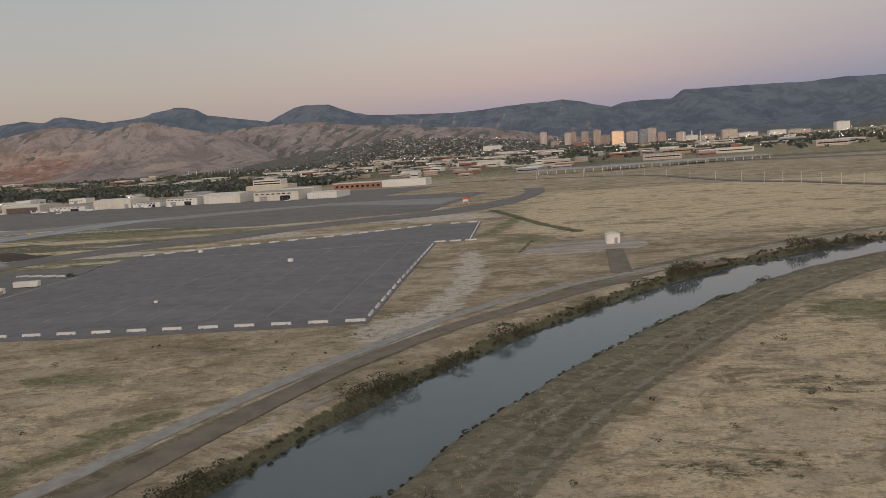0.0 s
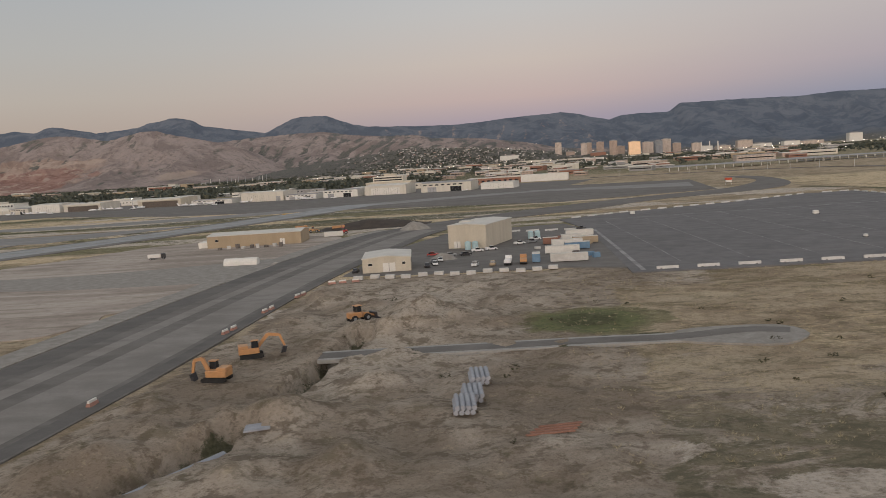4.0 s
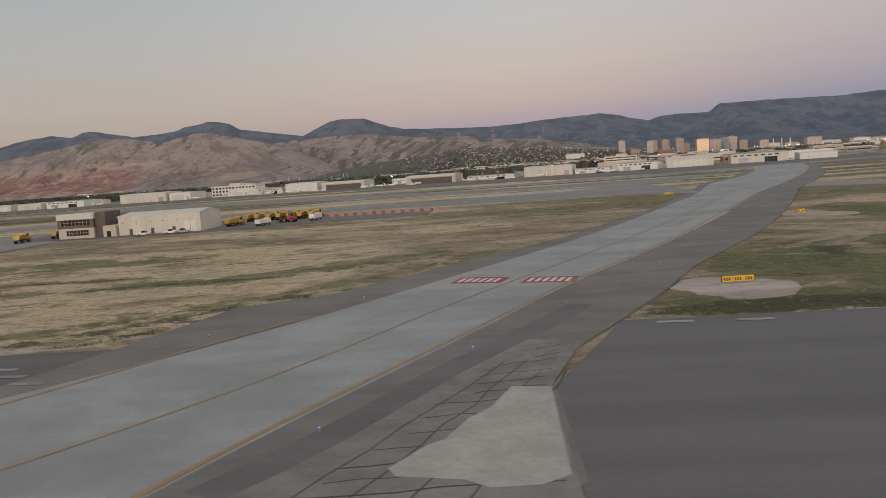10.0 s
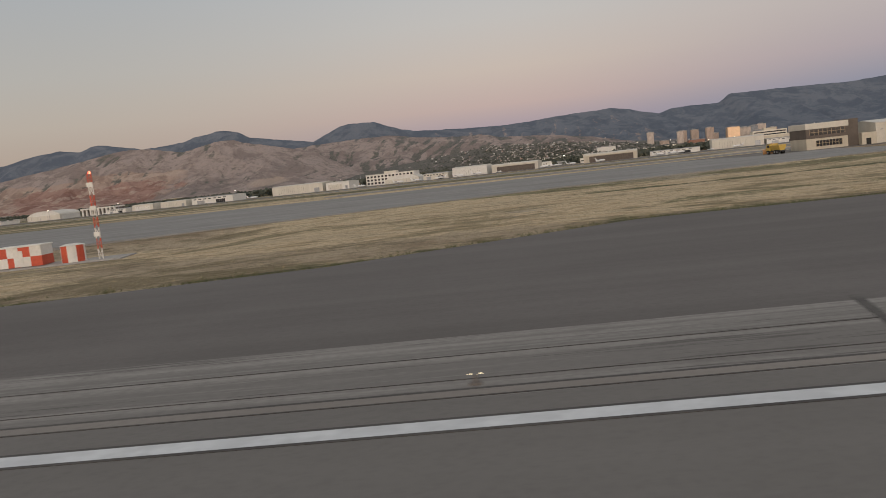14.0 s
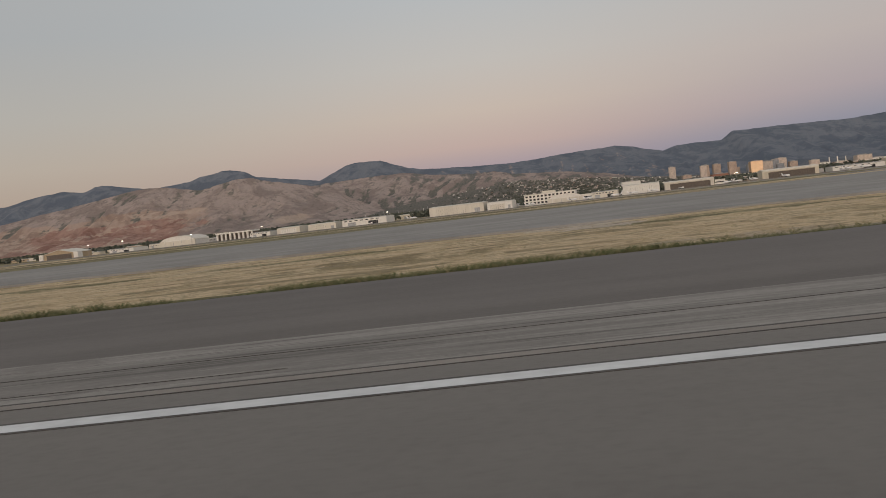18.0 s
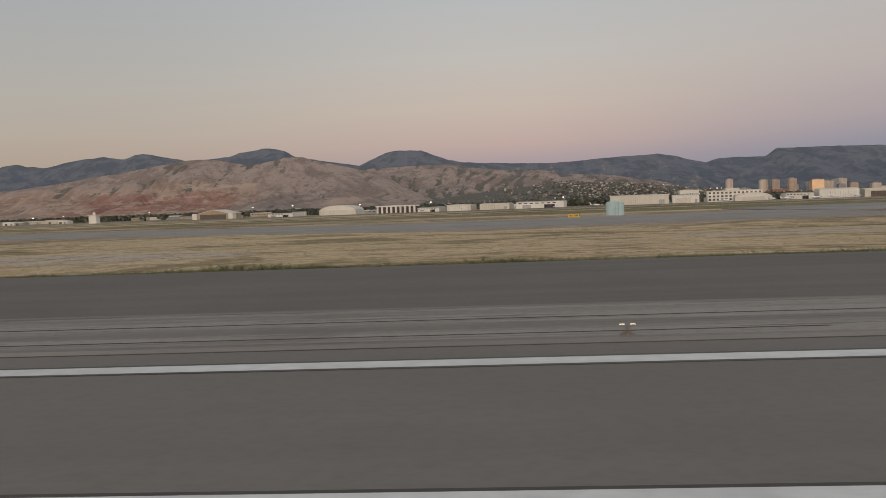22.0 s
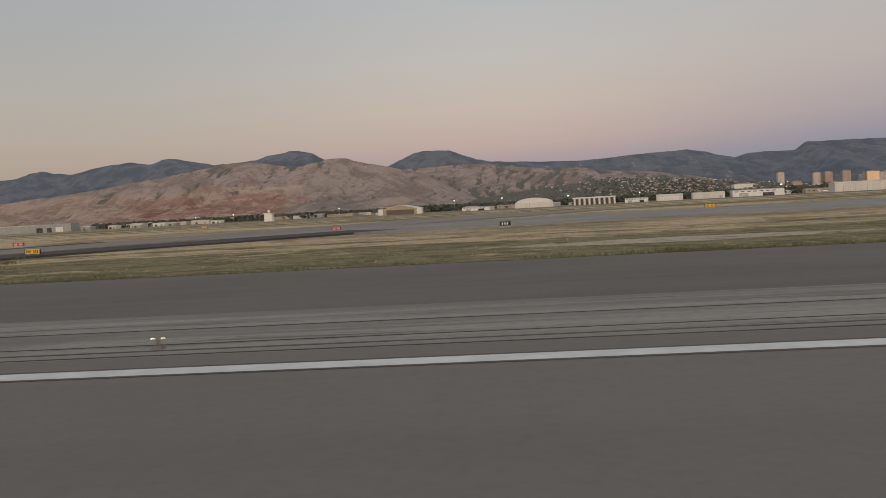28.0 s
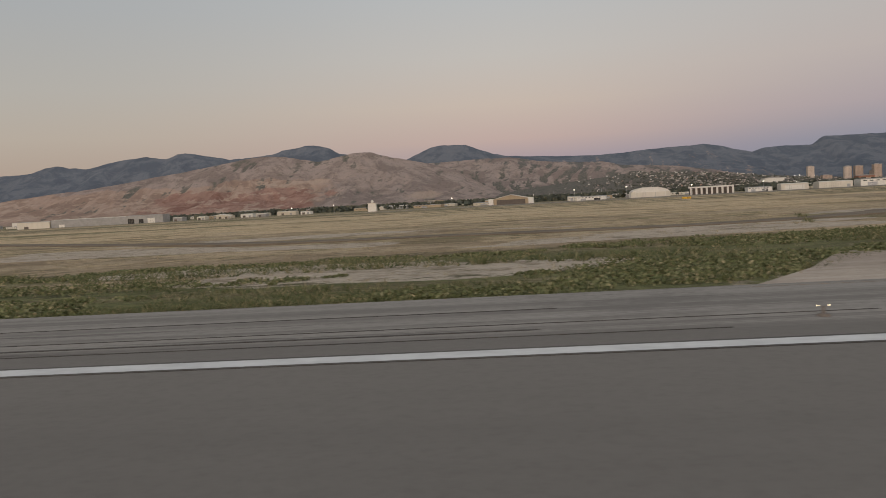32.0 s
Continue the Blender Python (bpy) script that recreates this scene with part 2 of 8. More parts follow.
def lane_colour(n, pos):
    """Pale concrete under long rubber streaks, tar and stains."""
    a, b = n.noise(scaled(n, pos, 0.02, 1.0), 0.9, 7, 0.72, 0.3), n.noise(pos, 0.13, 7, 0.7, 0.6)
    d, c = n.noise(scaled(n, pos, 0.035, 1.0), 2.4, 6, 0.8), n.noise(pos, 6.0, 4, 0.75)
    col = n.mix(n.span(a, 0.42, 0.58), (0.175, 0.165, 0.155), (0.265, 0.252, 0.236))
    col = n.mix(n.span(b, 0.54, 0.64, 0.0, 0.5), col, (0.135, 0.125, 0.118))
    col = n.mix(n.span(d, 0.56, 0.62, 0.0, 0.75), col, (0.085, 0.078, 0.073))
    col = n.mix(n.span(d, 0.42, 0.36, 0.0, 0.4), col, (0.32, 0.31, 0.295))
    return n.mix(n.span(c, 0.4, 0.7, 0.0, 0.35), col, (0.11, 0.105, 0.1)), c


M_LANE = surface("runway_edge_concrete", lane_colour, 0.82, 0, (0.25, 0.03), 0.25)
M_SHOULDER = paved("shoulder_asphalt", (0.113, 0.104, 0.099), (0.147, 0.136, 0.130), amount=0.15)
M_TAXISIDE = paved("brown_grey_taxiway_side", (0.150, 0.139, 0.129), (0.208, 0.194, 0.181), streak=0.5, spots=(0.11, 0.10, 0.095), amount=0.45)
M_THROAT = paved("cracked_throat_concrete", (0.165, 0.152, 0.142), (0.255, 0.238, 0.222), streak=0.7, spots=(0.09, 0.083, 0.079), amount=0.5, coarse=0.8)
M_WEDGE = worn("pale_wedge_concrete", (0.42, 0.405, 0.37), (0.345, 0.33, 0.30), 0.5, 0.9)
M_APRON = paved("worn_apron_asphalt", (0.128, 0.122, 0.122), (0.182, 0.174, 0.172), streak=1.0, spots=(0.08, 0.077, 0.078), amount=0.35)
M_BLAST = paved("blast_pad_asphalt", (0.126, 0.121, 0.118), (0.160, 0.154, 0.151), amount=0.15)
M_ROADPALE = paved("dusty_pale_lane", (0.195, 0.180, 0.164), (0.262, 0.245, 0.225), streak=0.5, amount=0.25)
M_TAXI = paved("taxiway_concrete", (0.252, 0.257, 0.256), (0.342, 0.349, 0.348), streak=0.8, spots=(0.165, 0.168, 0.168), amount=0.45, coarse=0.22)
M_EXIT = paved("exit_concrete", (0.202, 0.184, 0.168), (0.256, 0.235, 0.215), streak=0.4, spots=(0.15, 0.14, 0.13), amount=0.35)
M_EDGESTRIP = paved("cracked_edge_strip", (0.29, 0.265, 0.24), (0.40, 0.37, 0.34), streak=1.0, spots=(0.09, 0.083, 0.078), amount=0.9, coarse=0.9)
M_RAMP = paved("weathered_ramp_concrete", (0.205, 0.198, 0.190), (0.28, 0.272, 0.262), streak=0.4, spots=(0.14, 0.135, 0.13), amount=0.4)
M_FRESH = paved("fresh_asphalt", (0.045, 0.043, 0.045), (0.062, 0.060, 0.061), streak=1.0, amount=0.2)
M_ROAD = paved("service_road_asphalt", (0.125, 0.115, 0.105), (0.185, 0.172, 0.158), streak=0.6, amount=0.35)
M_ROADDARK = paved("dark_road_strip", (0.108, 0.101, 0.095), (0.150, 0.140, 0.130), streak=0.5, amount=0.2)
M_TRACK = worn("dirt_track", (0.20, 0.165, 0.125), (0.135, 0.112, 0.088), 0.3, 0.95, bump=(0.4, 0.1))
M_OLDCON = worn("cracked_old_concrete", (0.25, 0.23, 0.205), (0.33, 0.31, 0.28), 0.7, 0.9)
M_OFFPATCH = worn("pale_new_concrete", (0.36, 0.345, 0.32), (0.31, 0.30, 0.28), 0.5, 0.9)
M_SEAM = worn("joint_sealant", (0.055, 0.050, 0.048), (0.085, 0.078, 0.072), 0.2, 0.7)
M_RUBBER = paved("rubber_marks", (0.07, 0.066, 0.064), (0.125, 0.118, 0.110), streak=0.06, amount=0.3, coarse=2.0)
M_WHITE = worn("white_marking_paint", (0.62, 0.64, 0.655), (0.53, 0.545, 0.56), 1.5, 0.7)
M_FADED = worn("faded_marking_paint", (0.34, 0.33, 0.32), (0.165, 0.158, 0.157), 0.25, 0.8)
M_YELLOW = worn("yellow_marking_paint", (0.34, 0.235, 0.115), (0.27, 0.195, 0.105), 1.2, 0.8)
M_YELFADE = worn("faded_yellow_paint", (0.36, 0.238, 0.112), (0.28, 0.198, 0.118), 1.2, 0.8)
M_YELWORN = worn("worn_brown_yellow_paint", (0.285, 0.215, 0.145), (0.245, 0.200, 0.155), 0.8, 0.85)
M_RED = worn("red_marking_paint", (0.36, 0.06, 0.07), (0.28, 0.05, 0.06), 1.2, 0.8)
M_WHITEWALL = worn("cream_metal_cladding", (0.66, 0.62, 0.54), (0.58, 0.545, 0.47), 0.35, 0.6, streak=(1, 1, 0.1))
M_BEIGE = worn("beige_metal_cladding", (0.585, 0.53, 0.43), (0.50, 0.45, 0.36), 0.5, 0.6, streak=(1, 1, 0.12))
M_TAN = worn("tan_metal_cladding", (0.42, 0.335, 0.23), (0.36, 0.285, 0.19), 0.4, 0.65, streak=(1, 1, 0.12))
M_BROWN = worn("brown_grey_panel", (0.150, 0.126, 0.108), (0.122, 0.102, 0.088), 0.6, 0.85)
M_BRICK = worn("red_brick", (0.34, 0.18, 0.13), (0.27, 0.145, 0.105), 0.6, 0.9)
M_ROOFPALE = worn("pale_metal_roof", (0.64, 0.61, 0.55), (0.55, 0.525, 0.475), 0.3, 0.5)
M_ROOFGREY = worn("grey_membrane_roof", (0.36, 0.355, 0.35), (0.29, 0.285, 0.28), 0.3, 0.8)
M_OFFWHITE = worn("off_white_paint", (0.74, 0.72, 0.67), (0.66, 0.64, 0.59), 0.6, 0.55)
M_VEHWHITE = worn("white_vehicle_paint", (0.76, 0.76, 0.75), (0.70, 0.70, 0.69), 0.8, 0.3, spec=0.5)
M_VEHYEL = worn("yellow_plant_paint", (0.56, 0.38, 0.07), (0.44, 0.30, 0.07), 0.8, 0.4, spec=0.5)
M_VEHORANGE = worn("dusty_orange_plant_paint", (0.52, 0.27, 0.11), (0.42, 0.23, 0.11), 0.8, 0.45, spec=0.5)
M_VEHRED = worn("red_vehicle_paint", (0.42, 0.05, 0.04), (0.34, 0.04, 0.035), 0.8, 0.4, spec=0.5)
M_VEHBLUE = worn("blue_steel_paint", (0.17, 0.28, 0.40), (0.13, 0.22, 0.32), 0.8, 0.5)
M_VEHDARK = worn("dark_vehicle_paint", (0.03, 0.03, 0.035), (0.05, 0.05, 0.055), 0.8, 0.3, spec=0.5)
M_GREYVEH = worn("silver_vehicle_paint", (0.34, 0.35, 0.36), (0.28, 0.29, 0.30), 0.8, 0.3, 0.3, spec=0.5)
M_TYRE = worn("black_rubber", (0.025, 0.025, 0.025), (0.04, 0.038, 0.036), 2.0, 0.9)
M_GLASS = worn("dark_window_glass", (0.02, 0.022, 0.026), (0.035, 0.037, 0.04), 0.6, 0.08, spec=0.6)
M_STEEL = worn("galvanised_steel", (0.38, 0.39, 0.40), (0.30, 0.31, 0.32), 0.8, 0.45, 0.6)
M_PIPE = worn("grey_plastic_pipe", (0.36, 0.37, 0.40), (0.29, 0.30, 0.33), 0.8, 0.6)
M_CONC = worn("precast_concrete", (0.60, 0.585, 0.555), (0.50, 0.485, 0.455), 0.9, 0.85)
M_PAD = worn("pad_concrete", (0.40, 0.385, 0.36), (0.33, 0.315, 0.295), 0.9, 0.9)
M_SIGNYEL = worn("yellow_sign_panel", (0.78, 0.46, 0.025), (0.70, 0.40, 0.02), 1.5, 0.4, spec=0.5)
M_SIGNRED = worn("red_sign_panel", (0.55, 0.055, 0.04), (0.46, 0.045, 0.035), 1.5, 0.4, spec=0.5)
M_BLACK = worn("black_sign_face", (0.018, 0.018, 0.018), (0.03, 0.03, 0.03), 1.5, 0.5)
M_REDPAINT = worn("aviation_red_paint", (0.58, 0.10, 0.05), (0.48, 0.085, 0.045), 1.0, 0.55)
M_AQUA = worn("pale_aqua_tank_paint", (0.45, 0.60, 0.62), (0.38, 0.52, 0.55), 0.7, 0.5)
M_BARRIER = worn("dusty_orange_barrier_plastic", (0.40, 0.21, 0.16), (0.34, 0.2, 0.16), 1.5, 0.6)
M_RAIL = worn("weathered_steel", (0.17, 0.15, 0.135), (0.13, 0.115, 0.105), 0.8, 0.7)
M_JET = worn("white_aircraft_paint", (0.80, 0.80, 0.80), (0.74, 0.74, 0.745), 0.6, 0.3, spec=0.5)


def lamp_material(name, colour, strength):
    m = bpy.data.materials.new(name)
    m.use_nodes = True
    n = Nodes(m.node_tree)
    e = n.add("ShaderNodeEmission", {0: (*colour, 1), 1: strength})
    n.add("ShaderNodeOutputMaterial", {0: e.outputs[0]})
    return m


M_LAMP = lamp_material("warm_edge_lamp", (1.0, 0.80, 0.50), 3.0)
M_BLUELAMP = lamp_material("blue_taxi_lamp", (0.05, 0.24, 1.0), 3.0)
M_REDLAMP = lamp_material("red_obstruction_lamp", (1.0, 0.10, 0.05), 8.0)
M_FLOOD = lamp_material("flood_lamp", (1.0, 0.90, 0.72), 4.0)


def water_material():
    m = bpy.data.materials.new("still_canal_water")
    m.use_nodes = True
    n = Nodes(m.node_tree)
    pos = n.add("ShaderNodeNewGeometry").outputs["Position"]
    f = n.noise(pos, 0.25, 4, 0.6, 0.6)
    bump = n.add("ShaderNodeBump", {"Strength": 0.06, "Distance": 0.05, "Height": n.noise(pos, 2.2, 3)})
    b = n.add("ShaderNodeBsdfPrincipled", {"Base Color": n.mix(f, (0.080, 0.095, 0.098), (0.098, 0.113, 0.115)), "Roughness": 0.04, "IOR": 1.33, "Normal": bump.outputs[0]})
    n.add("ShaderNodeOutputMaterial", {0: b.outputs[0]})
    return m


M_WATER = water_material()
M_LEAF = random_tint("shrub_leaf", [(0.0, (0.036, 0.038, 0.020)), (0.5, (0.066, 0.064, 0.034)), (1.0, (0.13, 0.108, 0.06))])
M_BLADE = random_tint("grass_blade", [(0.0, (0.06, 0.08, 0.03)), (0.55, (0.12, 0.135, 0.06)), (0.85, (0.22, 0.195, 0.105)), (1.0, (0.36, 0.30, 0.17))])
M_TUSSOCK = random_tint("tussock_blade", [(0.0, (0.07, 0.09, 0.036)), (0.5, (0.13, 0.15, 0.066)), (0.8, (0.21, 0.205, 0.11)), (1.0, (0.38, 0.32, 0.19))])
M_WEED = random_tint("weed_leaf", [(0.0, (0.085, 0.102, 0.042)), (0.5, (0.150, 0.168, 0.076)), (0.85, (0.225, 0.228, 0.120)), (1.0, (0.36, 0.31, 0.19))])
M_STRAW = random_tint("straw_blade", [(0.0, (0.20, 0.18, 0.10)), (0.4, (0.40, 0.33, 0.20)), (1.0, (0.62, 0.52, 0.33))])
M_TREE = random_tint("far_tree_leaf", [(0.0, (0.050, 0.062, 0.052)), (0.6, (0.092, 0.104, 0.084)), (1.0, (0.15, 0.148, 0.105))])
M_HOUSE = random_tint("house_wall", [(0.0, (0.22, 0.20, 0.18)), (0.5, (0.42, 0.39, 0.35)), (0.8, (0.62, 0.60, 0.56)), (1.0, (0.40, 0.25, 0.19))])
M_BARK = worn("bark", (0.12, 0.095, 0.07), (0.09, 0.07, 0.05), 2.0, 0.95)

# ---- mesh helpers ----
class Shape:
    """Collects vertices and faces; made into one mesh by part() or solid()."""

    def __init__(self):
        self.v, self.f = [], []

    def add(self, verts, faces):
        o = len(self.v)
        self.v += verts
        self.f += [tuple(i + o for i in q) for q in faces]
        return self

    def box(self, x0, x1, y0, y1, z0, z1, taper=0.0, c=0.0):
        """A box, its top drawn in by taper; c: chamfer along the upright and top edges."""
        t = taper
        if c <= 0:
            return self.add([(x0, y0, z0), (x1, y0, z0), (x1, y1, z0), (x0, y1, z0), (x0 + t, y0 + t, z1), (x1 - t, y0 + t, z1), (x1 - t, y1 - t, z1), (x0 + t, y1 - t, z1)],
                            [(3, 2, 1, 0), (4, 5, 6, 7), (0, 1, 5, 4), (1, 2, 6, 5), (2, 3, 7, 6), (3, 0, 4, 7)])

        def ring(e, z, k):
            a, b, d, g = x0 + e, x1 - e, y0 + e, y1 - e
            return [(a + k, d, z), (b - k, d, z), (b, d + k, z), (b, g - k, z), (b - k, g, z), (a + k, g, z), (a, g - k, z), (a, d + k, z)]

        verts = ring(0, z0, c) + ring(t, z1 - c, c) + ring(t + c, z1, c * 0.5)
        faces = [tuple(range(7, -1, -1)), tuple(range(16, 24))]
        for r in (0, 8):
            faces += [(r + i, r + (i + 1) % 8, r + 8 + (i + 1) % 8, r + 8 + i) for i in range(8)]
        return self.add(verts, faces)

    def prism(self, pts, z0, z1):
        n = len(pts)
        return self.add([(x, y, z0) for x, y in pts] + [(x, y, z1) for x, y in pts],
                        [tuple(range(n - 1, -1, -1)), tuple(range(n, 2 * n))] + [(i, (i + 1) % n, n + (i + 1) % n, n + i) for i in range(n)])

    def extrude_y(self, pts, y0, y1):
        """A profile in x and z, drawn along y."""
        n = len(pts)
        return self.add([(x, y0, z) for x, z in pts] + [(x, y1, z) for x, z in pts],
                        [tuple(range(n)), tuple(range(2 * n - 1, n - 1, -1))] + [((i + 1) % n, i, n + i, n + (i + 1) % n) for i in range(n)])

    def extrude_x(self, pts, x0, x1):
        """A profile in y and z, drawn along x."""
        n = len(pts)
        return self.add([(x0, y, z) for y, z in pts] + [(x1, y, z) for y, z in pts],
                        [tuple(range(n - 1, -1, -1)), tuple(range(n, 2 * n))] + [(i, (i + 1) % n, n + (i + 1) % n, n + i) for i in range(n)])

    def tube(self, a, b, r, r2=None, n=10):
        """A round bar from a to b."""
        a, b = Vector(a), Vector(b)
        q = (b - a).to_track_quat("Z", "Y").to_matrix()
        r2 = r if r2 is None else r2
        ring = [Vector((math.cos(2 * math.pi * i / n), math.sin(2 * math.pi * i / n), 0)) for i in range(n)]
        verts = [tuple(a + q @ (w * r)) for w in ring] + [tuple(b + q @ (w * r2)) for w in ring]
        return self.add(verts, [tuple(range(n - 1, -1, -1)), tuple(range(n, 2 * n))] + [(i, (i + 1) % n, n + (i + 1) % n, n + i) for i in range(n)])

    def bar(self, a, b, w, h):
        """A square bar from a to b."""
        a, b = Vector(a), Vector(b)
        d = (b - a).normalized()
        s = d.cross(Vector((0, 0, 1)))
        s = (s.normalized() if s.length > 1e-4 else Vector((1, 0, 0))) * w / 2
        u = s.cross(d).normalized() * h / 2
        k = [a - s - u, a + s - u, a + s + u, a - s + u, b - s - u, b + s - u, b + s + u, b - s + u]
        return self.add([tuple(p) for p in k], [(3, 2, 1, 0), (4, 5, 6, 7), (0, 1, 5, 4), (1, 2, 6, 5), (2, 3, 7, 6), (3, 0, 4, 7)])

    def mesh(self, name, material):
        me = bpy.data.meshes.new(name)
        me.from_pydata(self.v, [], self.f)
        me.materials.append(material)
        me.update()
        return me


def part(name, shape, material, parent, label="", at=None):
    """One mesh object under a thing or under a part."""
    ob = new(name, shape if isinstance(shape, bpy.types.Mesh) else shape.mesh(name, material))
    ob.parent = parent
    if at is not None:
        ob.matrix_basis = at
    return tagged(ob, label) if label else ob


def thing(name, m, label, category, group="", kind=""):
    ob = new(name)
    ob.empty_display_size = 0.5
    ob.matrix_basis = m
    return tagged(ob, label, category, group, kind)


def solid(name, shape, material, label, category, group="", kind="", m=None):
    """A thing of one mesh."""
    ob = new(name, shape.mesh(name, material))
    if m is not None:
        ob.matrix_basis = m
    return tagged(ob, label, category, group, kind)


def gz(y):
    """The airfield falls gently away to the east."""
    return -0.0065 * (min(max(y, 150.0), 750.0) - 150.0)


def on(x, y, turn=0.0, dz=0.0):
    return pose(x, y, gz(y) + dz, 0, 0, turn)


def slab(name, pts, lift, material, label, depth=0.35, category="pavement"):
    """A flat piece of setting, its edge a real step, laid on the falling ground."""
    bm = bmesh.new()
    f = bm.faces.new([bm.verts.new((x, y, 0)) for x, y in pts])
    if f.normal.z < 0 or sum((pts[i][0] * pts[(i + 1) % len(pts)][1] - pts[(i + 1) % len(pts)][0] * pts[i][1]) for i in range(len(pts))) < 0:
        bmesh.ops.reverse_faces(bm, faces=[f])
    bmesh.ops.triangulate(bm, faces=bm.faces[:])
    for cut in (150.0, 750.0):
        bmesh.ops.bisect_plane(bm, geom=bm.verts[:] + bm.edges[:] + bm.faces[:], plane_co=(0, cut, 0), plane_no=(0, 1, 0))
    top = bm.faces[:]
    ret = bmesh.ops.extrude_face_region(bm, geom=top)
    low = {v for v in ret["geom"] if isinstance(v, bmesh.types.BMVert)}
    for v in bm.verts:
        v.co.z = gz(v.co.y) + lift - (0 if v in low else depth)
    bmesh.ops.recalc_face_normals(bm, faces=bm.faces[:])
    me = bpy.data.meshes.new(name)
    bm.to_mesh(me)
    bm.free()
    me.materials.append(material)
    return tagged(new(name, me), label, category, "", "structure")


def uneven(pts, amount):
    """A closed outline with a worn, wandering edge."""
    out = []
    for i, (x, y) in enumerate(pts):
        a, b = pts[(i + 1) % len(pts)]
        for k in range(4):
            u, v = x + (a - x) * k / 4, y + (b - y) * k / 4
            p, q = np.array([u / (4.0 * amount)]), np.array([v / (2.0 * amount)])
            out.append((u + amount * 2.2 * float(fbm(p, q, 3)[0] - 0.5), v + amount * 2.0 * float(fbm(p + 40, q, 3)[0] - 0.5)))
    return out


def long_slab(name, left, right, lift, material, label, depth=0.35, category="pavement"):
    """A band between two lines of as many points, with a step at its sides."""
    sh, n = Shape(), len(left)
    for pts, drop in ((left, 0), (right, 0), (left, depth), (right, depth)):
        sh.v += [(x, y, gz(y) + lift - drop) for x, y in pts]
    for i in range(n - 1):
        a, b, c, d = i, i + n, i + 2 * n, i + 3 * n
        sh.f += [(a, b, b + 1, a + 1), (a, a + 1, c + 1, c), (b + 1, b, d, d + 1)]
    me = sh.mesh(name, material)
    bm = bmesh.new()
    bm.from_mesh(me)
    bmesh.ops.recalc_face_normals(bm, faces=bm.faces[:])
    bm.to_mesh(me)
    bm.free()
    return tagged(new(name, me), label, category, "", "structure")


def ribbon(pts, width):
    """The outline of a band of a given width along a line."""
    left, right = [], []
    for i, (x, y) in enumerate(pts):
        a, b = pts[max(i - 1, 0)], pts[min(i + 1, len(pts) - 1)]
        d = Vector((b[0] - a[0], b[1] - a[1])).normalized()
        w = width / 2 if not isinstance(width, (list, tuple)) else width[i] / 2
        left.append((x - d.y * w, y + d.x * w))
        right.append((x + d.y * w, y - d.x * w))
    return left + right[::-1]


def smooth(pts, steps=6):
    """A smooth curve through the points."""
    out = []
    for i in range(len(pts) - 1):
        p = [Vector(pts[min(max(i + k, 0), len(pts) - 1)]) for k in (-1, 0, 1, 2)]
        for s in range(steps):
            t = s / steps
            q = 0.5 * ((2 * p[1]) + (p[2] - p[0]) * t + (2 * p[0] - 5 * p[1] + 4 * p[2] - p[3]) * t * t + (3 * p[1] - p[0] - 3 * p[2] + p[3]) * t**3)
            out.append((q.x, q.y))
    return out + [tuple(pts[-1])]


# Value noise on arrays, for the relief of the land.
_table = np.random.RandomState(7).rand(256, 256)


def vnoise(x, y):
    xi, yi = np.floor(x).astype(int), np.floor(y).astype(int)
    fx, fy = x - xi, y - yi
    fx, fy = fx * fx * (3 - 2 * fx), fy * fy * (3 - 2 * fy)
    a, b = _table[xi & 255, yi & 255], _table[(xi + 1) & 255, yi & 255]
    c, d = _table[xi & 255, (yi + 1) & 255], _table[(xi + 1) & 255, (yi + 1) & 255]
    return (a * (1 - fx) + b * fx) * (1 - fy) + (c * (1 - fx) + d * fx) * fy


def fbm(x, y, octaves=5, gain=0.5, ridged=False):
    out, amp, total = 0.0, 1.0, 0.0
    for k in range(octaves):
        n = vnoise(x * 2**k + 17.3 * k, y * 2**k + 5.1 * k)
        out = out + amp * (1 - np.abs(2 * n - 1) if ridged else n)
        total, amp = total + amp, amp * gain
    return out / total


def grid_mesh(name, xs, ys, z, material, smooth_shade=True):
    nx, ny = len(xs), len(ys)
    gx, gy = np.meshgrid(xs, ys)
    verts = np.stack([gx.ravel(), gy.ravel(), z.ravel()], 1)
    i = (np.arange(ny - 1)[:, None] * nx + np.arange(nx - 1)[None]).ravel()
    faces = np.stack([i, i + 1, i + nx + 1, i + nx], 1)
    me = bpy.data.meshes.new(name)
    me.from_pydata(verts.tolist(), [], faces.tolist())
    me.materials.append(material)
    me.polygons.foreach_set("use_smooth", [smooth_shade] * len(me.polygons))
    me.update()
    return me


# ---- the land ----
CANAL = [(-44, 6), (-29.5, 36), (-18.5, 59), (-14.2, 69), (-8.9, 80), (-1.5, 92.5), (7.5, 106), (17.5, 120), (31, 137), (47.5, 154), (77, 174.5), (112, 194), (170, 222), (260, 262), (420, 320), (700, 400)]
CANAL_HALF = 6.7


def canal_distance(x, y):
    """Signed: positive on the airfield bank."""
    best, side = np.full(x.shape, 1e9), np.zeros(x.shape)
    for (ax, ay), (bx, by) in zip(CANAL[:-1], CANAL[1:]):
        dx, dy = bx - ax, by - ay
        t = np.clip(((x - ax) * dx + (y - ay) * dy) / (dx * dx + dy * dy), 0, 1)
        px, py = x - ax - t * dx, y - ay - t * dy
        d = np.hypot(px, py)
        near = d < best
        best, side = np.where(near, d, best), np.where(near, np.sign(dx * py - dy * px), side)
    return best * side


